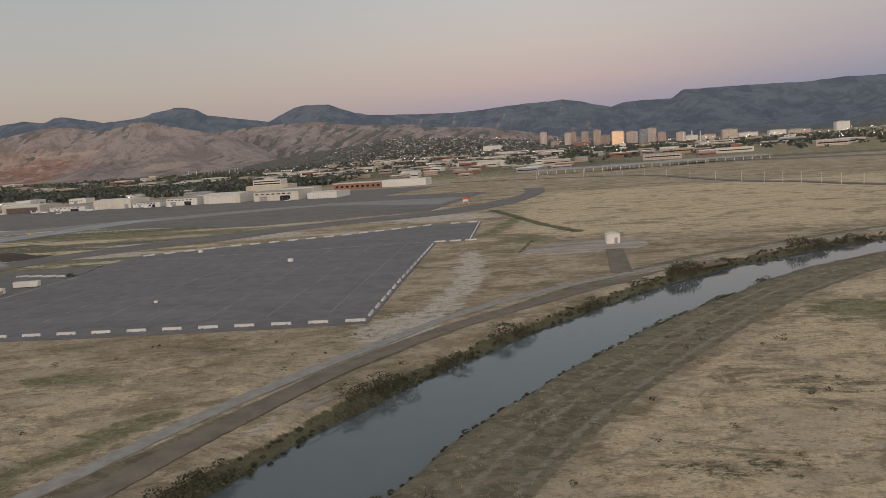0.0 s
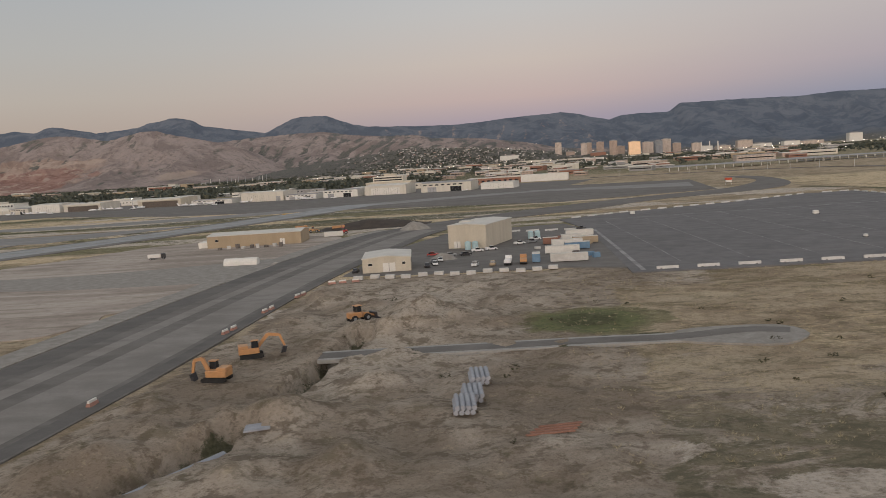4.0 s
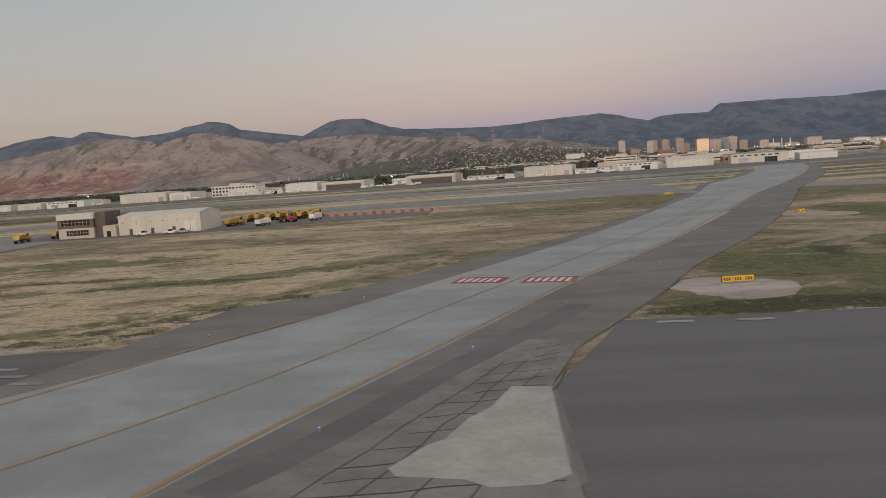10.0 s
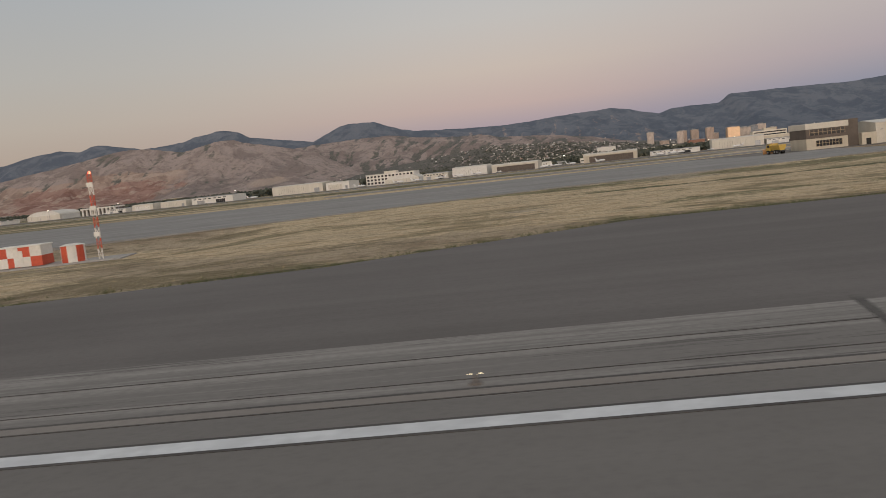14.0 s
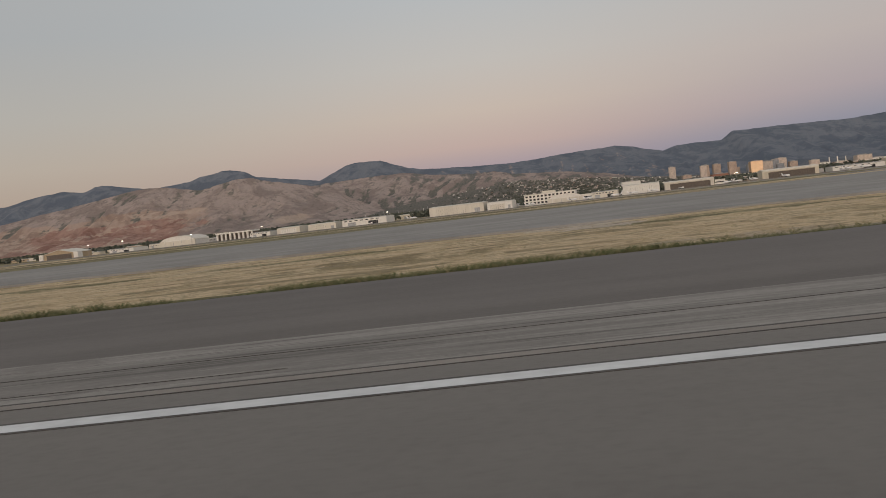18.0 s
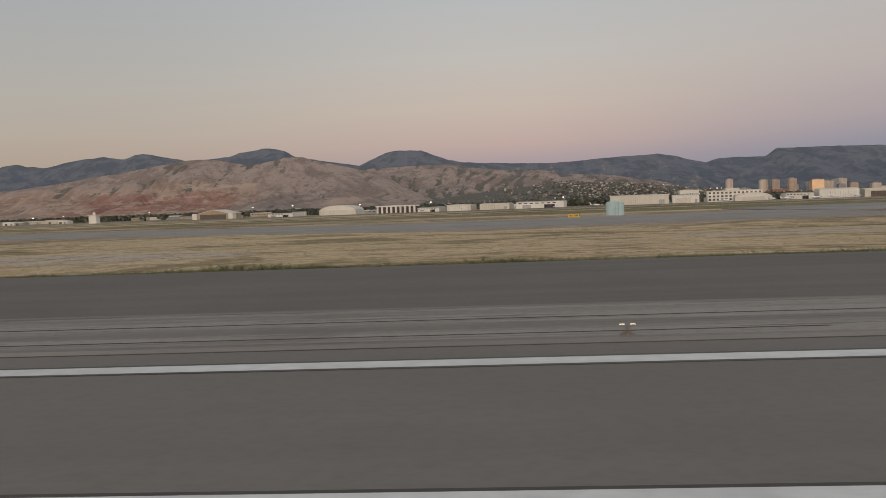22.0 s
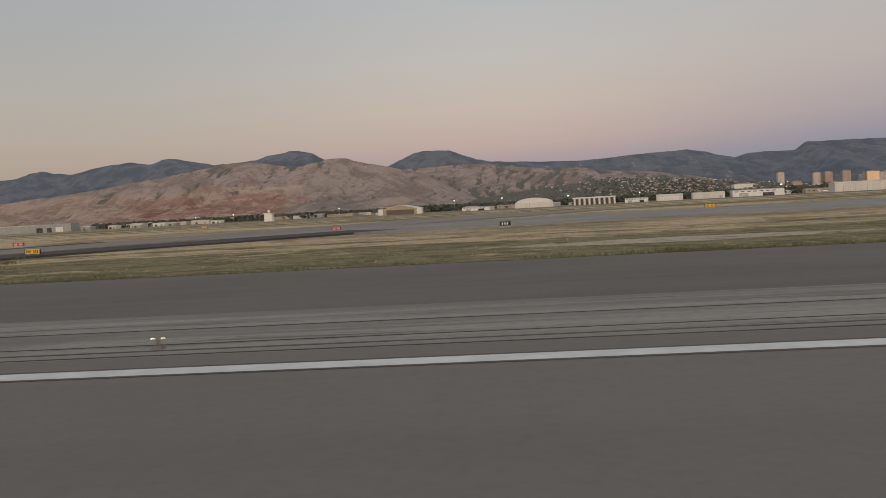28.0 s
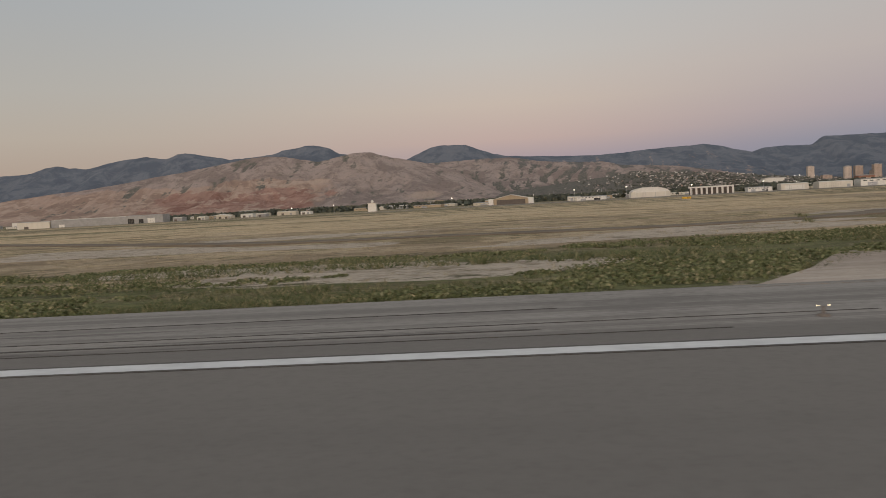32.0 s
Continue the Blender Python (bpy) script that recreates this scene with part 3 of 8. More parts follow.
def bump_at(x, y, cx, cy, r, h, sx=1.0):
    return h * np.exp(-(((x - cx) / sx) ** 2 + (y - cy) ** 2) / (r * r))


MOUNDS = [(-157.7, 54.5, 3.4, 1.7, 1.3), (-150, 55.2, 2.8, 1.6, 1.3), (-146, 85, 3.4, 2.1, 1.4), (-158.5, 106, 3.4, 1.5, 1.3), (-142.5, 94, 3.2, 1.7, 1.5), (-145.8, 63.5, 2.4, 0.8, 1.2), (-151, 45.5, 2.6, 1.4, 1.2), (-144.4, 46, 2.6, 0.9, 1.4),
          (-162, 47, 3.0, 1.3, 1.3), (-163, 58, 2.4, 0.9, 1.2), (-139, 87, 2.4, 1.0, 1.3), (-150, 98, 2.6, 1.0, 1.8), (-131, 99, 2.4, 0.7, 1.6), (-146, 72, 2.0, 0.7, 1.4), (-160, 92, 2.4, 0.9, 1.2), (-136, 110, 2.4, 0.9, 2.0), (-126, 108, 2.2, 0.7, 2.0), (-165, 40, 2.6, 0.9, 1.0)]


def land(x, y):
    z = -0.0065 * (np.clip(y, 150, 750) - 150) - 0.05
    # Cross-section of the canal: bank, berm and track.
    w = (fbm(x / 9, y / 9, 4) - 0.5) * 3.2
    d = canal_distance(x, y)
    a = np.abs(d) + w * 0.55
    cut = np.clip((CANAL_HALF + 2.4 - a) / 3.0, 0, 1)
    fade = np.clip((400 - x) / 120, 0, 1)
    z = z - fade * 1.5 * cut * cut * (3 - 2 * cut)
    z = z + fade * 0.25 * np.exp(-((a - CANAL_HALF - 3.4) / 1.5) ** 2)
    works = np.clip((x - 1.0 - np.interp(y, [5, 36, 68, 122], [-173, -170, -166, -162.4])) / 3, 0, 1) * np.clip((-118 - x) / 12, 0, 1) * np.clip((y - 4) / 8, 0, 1) * np.clip((120 - y) / 12, 0, 1)
    heap = 0 * x
    for cx, cy, r, h, sx in MOUNDS:
        heap = np.maximum(heap, bump_at(x, y, cx, cy, r, h, sx))
    rough = fbm(x / 3.2, y / 3.2, 5)
    z = z + works * ((rough - 0.5) * 1.4 + heap * (0.35 + 1.3 * rough))
    # Two open trenches in the works.
    for (ax, ay), (bx, by), half, deep in (((-152.4, 62), (-149.2, 83), 1.0, 2.2), ((-161, 37), (-153.2, 53.0), 1.3, 2.2)):
        dx, dy = bx - ax, by - ay
        t = np.clip(((x - ax) * dx + (y - ay) * dy) / (dx * dx + dy * dy), 0, 1)
        q = np.hypot(x - ax - t * dx, y - ay - t * dy) + (rough - 0.5) * 0.6
        z = z - deep * np.clip((half + 0.5 - q) / 0.6, 0, 1)
    z = z - 0.62 * np.exp(-(((x + 512) / 16) ** 4 + ((y - 61) / 9.5) ** 4))
    field = np.clip((y - 42) / 10, 0, 1)
    z = z + field * (fbm(x / 14, y / 14, 4) - 0.75) * 0.22 * np.clip((600 - y) / 200, 0, 1)
    return z


# ---- what grows where: soil, weeds, straw and berm as fields over the land ----
def ell(x, y, cx, cy, rx, ry):
    return np.clip(1.45 - np.hypot((x - cx) / rx, (y - cy) / ry), 0, 1)


def strip(x, y, pts, half, soft):
    best = np.full(x.shape, 1e9)
    for (ax, ay), (bx, by) in zip(pts[:-1], pts[1:]):
        dx, dy = bx - ax, by - ay
        t = np.clip(((x - ax) * dx + (y - ay) * dy) / (dx * dx + dy * dy), 0, 1)
        best = np.minimum(best, np.hypot(x - ax - t * dx, y - ay - t * dy))
    return np.clip((half + soft - best) / (2 * soft), 0, 1)


def most(*fields):
    return functools.reduce(np.maximum, fields)


def window(v, a, b, soft):
    return np.clip((v - a) / soft + 0.5, 0, 1) * np.clip((b - v) / soft + 0.5, 0, 1)


def growth(x, y):
    d = canal_distance(x, y)
    edge = np.interp(-x, [190, 199, 300, 332, 345, 362, 470, 484, 500, 966, 1021, 1026, 1300], [60, 40.5, 40.6, 42, 60, 42, 39.8, 32.2, 28.8, 28.5, 22.5, 17.2, 17.2])
    ditch = [(-302, 76.3), (-284, 74), (-250, 74.7), (-228, 75.6), (-197, 76.8)]
    ditch_near = [(a, b - 1.6) for a, b in ditch]
    green = most(
        1.7 * ell(x, y, -125, 84.5, 7.6, 7.2),         0.62 * window(x, -330, -196, 14) * window(y, 40, 72, 6),
        ell(x, y, -258, 55, 22, 6.5), ell(x, y, -212, 61, 14, 7), ell(x, y, -236, 66, 9, 4), ell(x, y, -229, 108, 8, 12), 0.8 * ell(x, y, -262, 128, 14, 6), 0.75 * ell(x, y, -285, 96, 12, 7),
        strip(x, y, ditch_near, 0.7, 0.8), 1.4 * ell(x, y, -322, 45, 8, 4.2), 0.75 * strip(x, y, [(-380, 43.5), (-366, 47), (-358, 55), (-349, 64), (-338, 79)], 2.6, 3), 1.1 * strip(x, y, [(-410, 74), (-380, 66), (-362, 68), (-345, 80)], 2, 3), 1.5 * ell(x, y, -316, 60, 8, 9), 1.5 * ell(x, y, -311, 50, 6, 7), 1.2 * ell(x, y, -300, 68, 9, 5), 1.2 * ell(x, y, -292, 100, 7, 12), ell(x, y, -316, 80, 7, 4), strip(x, y, [(-314, 75), (-311.5, 62), (-308.5, 51)], 1.6, 1.2),
        0.5 * window(x, -500, -200, 20) * window(y - edge, 0.5, 3.2, 2),
        1.3 * window(x, -960, -495, 12) * window(y - edge, -1, 1.6, 1.2),
        0.6 * window(x, -980, -500, 20) * window(y, 51, 56, 4), 0.7 * window(x, -470, -372, 10) * window(y, 71, 75.5, 3), 0.55 * window(x, -470, -372, 10) * window(y, 50, 55, 4), 0.8 * window(x, -500, -370, 20) * window(y, 84, 96, 8),
        2.0 * window(x, -1046, -1022, 4) * window(y, 15, 20.2, 1.4), 1.2 * window(x, -1036, -1010, 5) * window(y, 20.5, 32, 3), 1.1 * window(x, -1300, -1037, 5) * window(y, 15, 21.5, 2.5), 1.3 * window(x, -1300, -1006, 8) * window(y, 21, 24, 1.4), 1.1 * window(x, -1300, -1006, 8) * window(y, 27, 31, 2), 0.35 * window(x, -1300, -1000, 10) * window(y, 33, 75, 10), 0.7 * window(x, -1010, -985, 6) * window(y, 30, 60, 10),
        strip(x, y, [(-38.5, 77), (-43, 66), (-50, 49), (-54, 38)], 2.6, 2.2), 0.5 * ell(x, y, -68, 58, 9, 5), 0.6 * ell(x, y, -104, 58, 8, 4), 0.6 * ell(x, y, -58, 92, 10, 4),
        strip(x, y, [(-10.6, 230), (-6, 250), (-1.7, 280)], 3.0, 3.0), ell(x, y, 2, 215, 8, 10), 0.9 * strip(x, y, [(-192, 300), (-178, 316), (-160, 330)], 5, 4), ell(x, y, -192, 280, 14, 6), 0.75 * ell(x, y, 47, 112, 8, 9),
        0.8 * strip(x, y, [(-420, 470), (-300, 380), (-228, 326), (-157, 299)], 7, 5), 0.8 * strip(x, y, [(-300, 277), (-256, 237), (-225, 226)], 8, 5), 0.75 * strip(x, y, [(-345, 356), (-268, 307), (-232, 268)], 5, 4),
        0.7 * window(x, -1100, -250, 40) * window(y, 420, 445, 10), 0.8 * window(x, -700, -200, 40) * window(y, 300, 316, 8), 0.6 * ell(x, y, -30, 345, 24, 16))
    # Mown strips and ditches run along the field far out.
    out = np.clip((y - 105) / 30, 0, 1) * np.clip((560 - y) / 60, 0, 1) * np.clip((-60 - x) / 60, 0, 1)
    streak = fbm(x / 300 + 5, y / 17, 3)
    streak2 = fbm(x / 220 + 31, y / 26, 3)
    # Last term: olive near-field darkening, lens falloff put into the colour.
    green = most(green, 0.8 * window(x, -965, -800, 20) * window(y, 28, 47, 6), 0.9 * out * np.clip((streak2 - 0.50) / 0.06, 0, 1), 0.38 * window(x, -132, -36, 20) * window(y, 24, 58, 16))
    green = most(green, 0.6 * np.clip((y - 690) / 60, 0, 1))
    dark = most(
        0.5 * np.clip((y - 760) / 60, 0, 1) * np.clip((300 - x) / 200, 0, 1),
        # Trenches: damp soil, darkened further by shade put into the colour.
        1.5 * strip(x, y, [(-152.2, 63.5), (-150.9, 70), (-149.3, 82)], 0.9, 0.4), 1.5 * strip(x, y, [(-160.5, 38), (-155.8, 47.4), (-153.8, 52.2)], 1.1, 0.4), 0.8 * strip(x, y, [(-152, 72), (-128, 73), (-117, 73)], 0.2, 0.5),
        1.1 * ell(x, y, -806, 53, 4, 2.2), 0.8 * strip(x, y, [(-960, 138), (-900, 136), (-840, 130), (-760, 118)], 1.2, 1.6), 0.9 * strip(x, y, [(0, 188), (3, 209), (21, 214), (30, 198), (30, 190), (24, 184), (10, 181), (0, 188)], 0.5, 0.7),
        0.6 * out * np.clip((y - 125) / 20, 0, 1) * np.clip((streak - 0.60) / 0.05, 0, 1),
        0.95 * strip(x, y, [(-366, 43.5), (-359.5, 50), (-352, 57.5)], 0.8, 1.2), 0.9 * strip(x, y, [(-410, 81), (-393, 81.5), (-376, 79.6), (-362, 82), (-337, 85)], 0.25, 0.7), 0.8 * strip(x, y, [(-376, 66), (-358, 68), (-343, 77)], 0.6, 1.4),
        0.95 * strip(x, y, [(-1026, 24.4), (-1019, 23.8), (-1015, 20.9), (-1012, 21.4), (-1010, 24.2)], 0.5, 1.0), 0.8 * strip(x, y, [(-1040, 53.2), (-1028, 51.5), (-1017, 53.5)], 0.3, 0.7), 0.75 * strip(x, y, [(-1040, 34), (-1026, 32.6), (-1010, 30)], 0.5, 1.6),
        0.55 * ell(x, y, -125, 84.5, 5.2, 4.6), 0.9 * strip(x, y, [(-124, 76.6), (-119, 77)], 0.5, 0.6),         strip(x, y, ditch_near, 0.25, 0.5), 0.9 * ell(x, y, -322, 43.6, 8, 2.2), 0.7 * strip(x, y, [(-319, 52), (-313, 60), (-309, 70)], 0.5, 1.3), 0.6 * ell(x, y, -302, 66, 8, 1.6), 0.85 * strip(x, y, [(-314, 75), (-311.5, 62), (-308.5, 51)], 0.7, 0.8),
        1.05 * window(x, -960, -495, 12) * window(y - edge, -0.6, 1.1, 0.8), 0.7 * window(x, -500, -200, 20) * window(y - edge, 0.4, 1.6, 0.8) * (fbm(x / 9 + 7, y / 30, 2) > 0.52),
        strip(x, y, [(-11.3, 323), (0, 280), (8, 250), (17, 226)], 1.8, 1.6), 0.9 * ell(x, y, -192, 280, 10, 4), 0.42 * ell(x, y, 17, 61, 8, 4.5), 0.4 * ell(x, y, 30, 80, 9, 4), 0.6 * ell(x, y, -80, 44, 7, 3),
        0.8 * strip(x, y, [(-420, 462), (-300, 374), (-228, 320), (-180, 306)], 2, 2), 0.8 * strip(x, y, [(-300, 272), (-256, 232), (-228, 222)], 2, 2),
        0.9 * window(d, 5.0, 8.6, 1.2) * window(x, -80, 230, 10), 0.5 * window(x, -1300, -1010, 8) * window(y, 22.2, 23.6, 1.4), 0.7 * window(x, -470, -372, 10) * window(y, 72.2, 73.6, 1.2))
    straw = most(
        1.5 * ell(x, y, -772, 62, 34, 11), 1.2 * ell(x, y, -700, 52, 30, 8), 1.2 * ell(x, y, -850, 66, 26, 6),         1.1 * out * np.clip((0.47 - streak2) / 0.06, 0, 1), 1.1 * window(x, 0, 330, 30) * window(y, 215, 420, 30) * window(d, 14, 900, 6),
        0.5 * window(x, -1300, -985, 10) * window(y, 33, 75, 8), 1.0 * window(x, -1300, -985, 10) * window(y, 75, 160, 8), 1.0 * ell(x, y, -250, 88, 40, 9), 0.9 * ell(x, y, -262, 112, 30, 8),
        ell(x, y, -250, 95, 26, 4.5), 0.9 * ell(x, y, -225, 84, 18, 3.5), ell(x, y, -305, 58, 6, 5), 0.9 * ell(x, y, -300, 46, 10, 2.4), ell(x, y, -375, 124, 26, 7), 0.8 * ell(x, y, -345, 112, 10, 9),
        1.35 * window(x, -960, -500, 20) * window(y, 31, 60, 5), 1.1 * window(x, -500, -352, 14) * window(y, 43, 100, 8), 0.8 * window(x, -960, -500, 20) * window(y, 58, 66, 5), 0.5 * ell(x, y, -60, 70, 60, 40), 0.9 * ell(x, y, 60, 260, 70, 60), 0.6 * window(d, -60, -20, 4),
        0.8 * window(x, -600, -220, 20) * window(y, 378, 410, 12))
    bare = most(
        1.5 * strip(x, y, [(-1044, 29.2), (-1037, 28.4), (-1032, 26.2), (-1029, 25.6)], 1.2, 0.8), 1.4 * strip(x, y, [(-1034, 24), (-1031, 22.6)], 0.6, 0.5), 1.3 * strip(x, y, [(-1062, 46.5), (-1047, 46.5), (-1038, 43.5)], 1.8, 1.4), 1.4 * strip(x, y, [(-1028, 38.6), (-1020, 39.5), (-1013, 41)], 1.6, 1.4), 1.1 * strip(x, y, [(-1021, 41), (-1018, 47), (-1011, 46)], 1.2, 1.4), 0.95 * strip(x, y, [(-1060, 58), (-1044, 62), (-1026, 57)], 0.5, 0.9), 0.9 * strip(x, y, [(-1032, 36.6), (-1026, 36.0)], 0.3, 0.6),
        1.5 * ell(x, y, -129, 46.6, 6, 2.0), 1.2 * strip(x, y, [(-152, 115.5), (-140, 117), (-127, 118.5)], 1.6, 1.4), 1.1 * ell(x, y, -140, 104, 12, 6), 1.1 * ell(x, y, -161, 96, 3, 6), 1.1 * ell(x, y, -139, 68, 5, 9), 0.9 * ell(x, y, -115.5, 41, 5, 2.2), 0.8 * strip(x, y, ditch, 0.3, 0.5), ell(x, y, -310, 44, 2.4, 1.5), 0.9 * ell(x, y, -613, 64, 5.5, 11), ell(x, y, -777, 42, 9, 4.2), 0.9 * ell(x, y, -791, 38.2, 4.5, 1.2), 0.9 * ell(x, y, -811, 60, 7, 13),
        0.9 * ell(x, y, -702, 37, 7, 2), 0.9 * ell(x, y, -668, 44, 8, 2.2), 0.9 * ell(x, y, -735, 47, 9, 3), 0.9 * ell(x, y, -850, 40, 10, 2.2), 0.9 * ell(x, y, -880, 52, 12, 3), 0.9 * ell(x, y, -920, 38, 9, 2), 0.85 * ell(x, y, -560, 40, 8, 1.8), 0.85 * ell(x, y, -412, 76.5, 9, 0.9),
        1.2 * ell(x, y, -1035, 25.0, 7, 2.2), ell(x, y, -1019, 42, 7, 3), ell(x, y, -1056, 50, 9, 4.5), 0.9 * ell(x, y, -1090, 36, 12, 3), 0.9 * ell(x, y, -1120, 60, 20, 6), 0.9 * ell(x, y, -1072, 27, 8, 1.6), 0.9 * ell(x, y, -1046, 62, 10, 3), 0.85 * ell(x, y, -1003, 57, 5, 4),
        0.9 * window(x, -970, -500, 20) * window(y - edge, -0.5, 0.35, 0.5) * (fbm(x / 30, y / 30, 2) > 0.55), 1.3 * window(x, -500, -200, 20) * window(y - edge, -0.5, 0.6, 0.5) * (fbm(x / 14, y / 30, 2) > 0.42),
        1.0 * window(x, -400, -40, 40) * window(y, 215, 470, 30) * np.clip((fbm(x / 130 + 3, y / 13, 3) - 0.50) / 0.05, 0, 1), 0.35 * window(d, 9.5, 12.5, 1.6) * window(x, -80, 120, 10), 0.8 * ell(x, y, -96, 268, 20, 12), 0.8 * ell(x, y, -140, 262, 30, 10), 0.7 * ell(x, y, -30, 300, 26, 16), 0.8 * ell(x, y, -18, 112, 6, 10), 0.75 * strip(x, y, [(-12, 190), (-10, 150), (-14, 118)], 3, 3))
    works = most(window(x - np.interp(y, [5, 36, 68, 122], [-173, -170, -166, -162.4]), 1.0, 44, 3) * window(y, 6, 122, 10), 0.7 * window(x, -135, -92, 14) * window(y, 40, 66, 8) * 0.6, 0.75 * window(x, -126, -104, 8) * window(y, 104, 124, 8)) * np.clip(1 - 1.2 * ell(x, y, -125, 84.5, 7, 6.4), 0, 1)
    # First window is no berm: near field darkened, lens falloff put into colour.
    berm_dim = most(0.72 * window(x, -138, -26, 20) * window(y, 16, 60, 22), window(d, -19.0, -6.0, 2.0), 0.85 * window(d, 15.2, 18.4, 1.6)) * np.clip((300 - x) / 60, 0, 1)
    rut = most(*(strip(d, 0 * d, [(k - 0.01, 0), (k + 0.01, 0)], 0.3, 0.5) for k in (-11.8, -13.9, -17.6))) * np.clip((200 - x) / 60, 0, 1)
    return {"green": green, "dark": 1.15 * dark, "straw": 1.15 * straw, "bare": 1.25 * bare, "works": works, "berm_dim": berm_dim, "rut": rut}


gxs = np.concatenate([np.arange(-4800, -1300, 120.0), np.arange(-1300, -1080, 10.0), np.arange(-1080, -200, 3.0), np.arange(-200, -176, 1.0), np.arange(-176, -116, 0.5), np.arange(-116, 110, 1.0), np.arange(110, 400, 6.0), np.arange(400, 3600, 120.0)])
gys = np.concatenate([np.arange(-900, -60, 60.0), np.arange(-60, 0, 6.0), np.arange(0, 26, 1.0), np.arange(26, 56, 0.7), np.arange(56, 140, 1.0), np.arange(140, 200, 2.0), np.arange(200, 330, 3.0), np.arange(330, 800, 12.0), np.arange(800, 4990, 110.0)])
GX, GY = np.meshgrid(gxs, gys)
ground_mesh = grid_mesh("ground", gxs, gys, land(GX, GY), M_GROUND)
for key, values in growth(GX, GY).items():
    ground_mesh.attributes.new(key, "FLOAT", "POINT").data.foreach_set("value", np.broadcast_to(values, GX.shape).ravel().astype(np.float32))
ground = new("ground", ground_mesh)
tagged(ground, "dry straw-coloured grassland with greener patches and bare soil", "ground", "", "structure")

# Canal water.
line = smooth(CANAL, 4)
water = Shape()
wl = ribbon(line, 19.0)
half = len(wl) // 2
for i in range(half - 1):
    q = [wl[i], wl[i + 1], wl[len(wl) - 2 - i], wl[len(wl) - 1 - i]]
    water.add([(x, y, gz(y) - 1.18) for x, y in q], [(3, 2, 1, 0)])
solid("canal_water", water, M_WATER, "still dark canal water reflecting the evening sky", "water", "", "structure")

# ---- hills and mountains ----
FAR = [(-4800, 285), (-3790, 308), (-3700, 336), (-3615, 347), (-3555, 331), (-3430, 316), (-3350, 333), (-3250, 355), (-3060, 370), (-2930, 350), (-2870, 374), (-2815, 381), (-2740, 365), (-2637, 347), (-2545, 324), (-2285, 339), (-2225, 362), (-2130, 370),
       (-2085, 384), (-2030, 383), (-1945, 362), (-1880, 325), (-1600, 276), (-1500, 258), (-1425, 290), (-1340, 328), (-1280, 339), (-1130, 335), (-1050, 304), (-970, 275), (-875, 255), (-570, 238), (-400, 232), (-208, 236), (-40, 250), (202, 258), (259, 264),
       (335, 250), (445, 222), (536, 201), (605, 221), (720, 227), (875, 221), (905, 240), (940, 268), (1200, 268), (1630, 262), (1790, 274), (2300, 266), (3600, 250)]
MIDR = [(-2000, 60), (-1700, 120), (-1469, 170), (-1185, 186), (-906, 190), (-784, 166), (-600, 150), (-500, 150), (-413, 128), (-169, 112), (0, 84), (167, 48), (600, 12), (900, 0)]
HILL = [(-4300, 8), (-3400, 45), (-2965, 97), (-2755, 117), (-2520, 137), (-2250, 172), (-2055, 200), (-1960, 214), (-1880, 220), (-1800, 214), (-1733, 199), (-1666, 188), (-1597, 201), (-1529, 213), (-1460, 212), (-1396, 192), (-1308, 174), (-1200, 147), (-1132, 126),
        (-1090, 97), (-1047, 74), (-995, 48), (-930, 18), (-870, 0)]
BENCH = [(-1100, 0), (-900, 36), (-450, 78), (-200, 62), (100, 34), (420, 10), (700, 0)]


def ridge(x, y, table, yc, front, back, spur, period, power=1.25):
    """A range: its crest from the table, spurs and gullies running down the near side."""
    crest = np.interp(x, [p[0] for p in table], [p[1] for p in table])
    t = np.clip((y - (yc - front)) / front, 0, 1)
    t = np.clip(t + (fbm(x / 420, y / 420, 3) - 0.5) * 0.5 * t * (1 - t), 0, 1)
    bend = x + 0.9 * period * (fbm(x / (period * 1.7) + 9, y / (period * 1.7), 3) - 0.5)
    gully = fbm(bend / period, y / (period * 3.2) + 3.0, 5, 0.58, True)
    t = np.clip(t - spur * (1 - gully) * 4 * t * (1 - t), 0, 1)
    s = t**power
    behind = np.clip((y - yc) / back, 0, 1)
    near = np.exp(-((y - yc) / (front * 0.12)) ** 2)
    rill = (1 - fbm(bend / (period * 0.3), y / (period * 1.1), 3, 0.5, True)) * period * 0.11
    return crest * s * (1 - 0.55 * behind) - rill * 4 * t * (1 - t) * np.clip(crest / 60, 0, 1) + near * crest * 0.022 * (fbm(x / 26, y / 60, 3) - 0.5)


def hills(x, y):
    a = ridge(x, y, FAR, 4600, 1450, 700, 0.42, 330, 1.35)
    b = ridge(x, y, MIDR, 3500, 860, 900, 0.40, 230, 1.3)
    c = ridge(x, y, HILL, 3000, 620, 700, 0.42, 210, 1.0)
    d = ridge(x, y, BENCH, 2900, 800, 700, 0.10, 260, 1.15)
    z = np.maximum(np.maximum(a, b), np.maximum(c, d))
    z = z + np.clip(z / 40, 0, 1) * (fbm(x / 60, y / 60, 5) - 0.5) * 6
    return z - 5.0 - 6.0 * np.clip((2050 - y) / 80, 0, 1), a, b, c, d


hxs = np.concatenate([np.arange(-4700, -2900, 20.0), np.arange(-2900, 700, 7.0), np.arange(700, 3400, 18.0)])
hys = np.concatenate([np.arange(1960, 2340, 19.0), np.arange(2340, 3080, 8.0), np.arange(3080, 3560, 14.0), np.arange(3560, 4660, 20.0)])
HX, HY = np.meshgrid(hxs, hys)
HZ, ha, hb, hc, hd = hills(HX, HY)
hill_mesh = grid_mesh("hills", hxs, hys, HZ, M_GROUND)
first = np.argmax(np.stack([ha, hb, hc, hd]), 0)
brown_far = np.clip((HX + 1000) / 200, 0, 1) * np.clip((620 - HX) / 200, 0, 1)
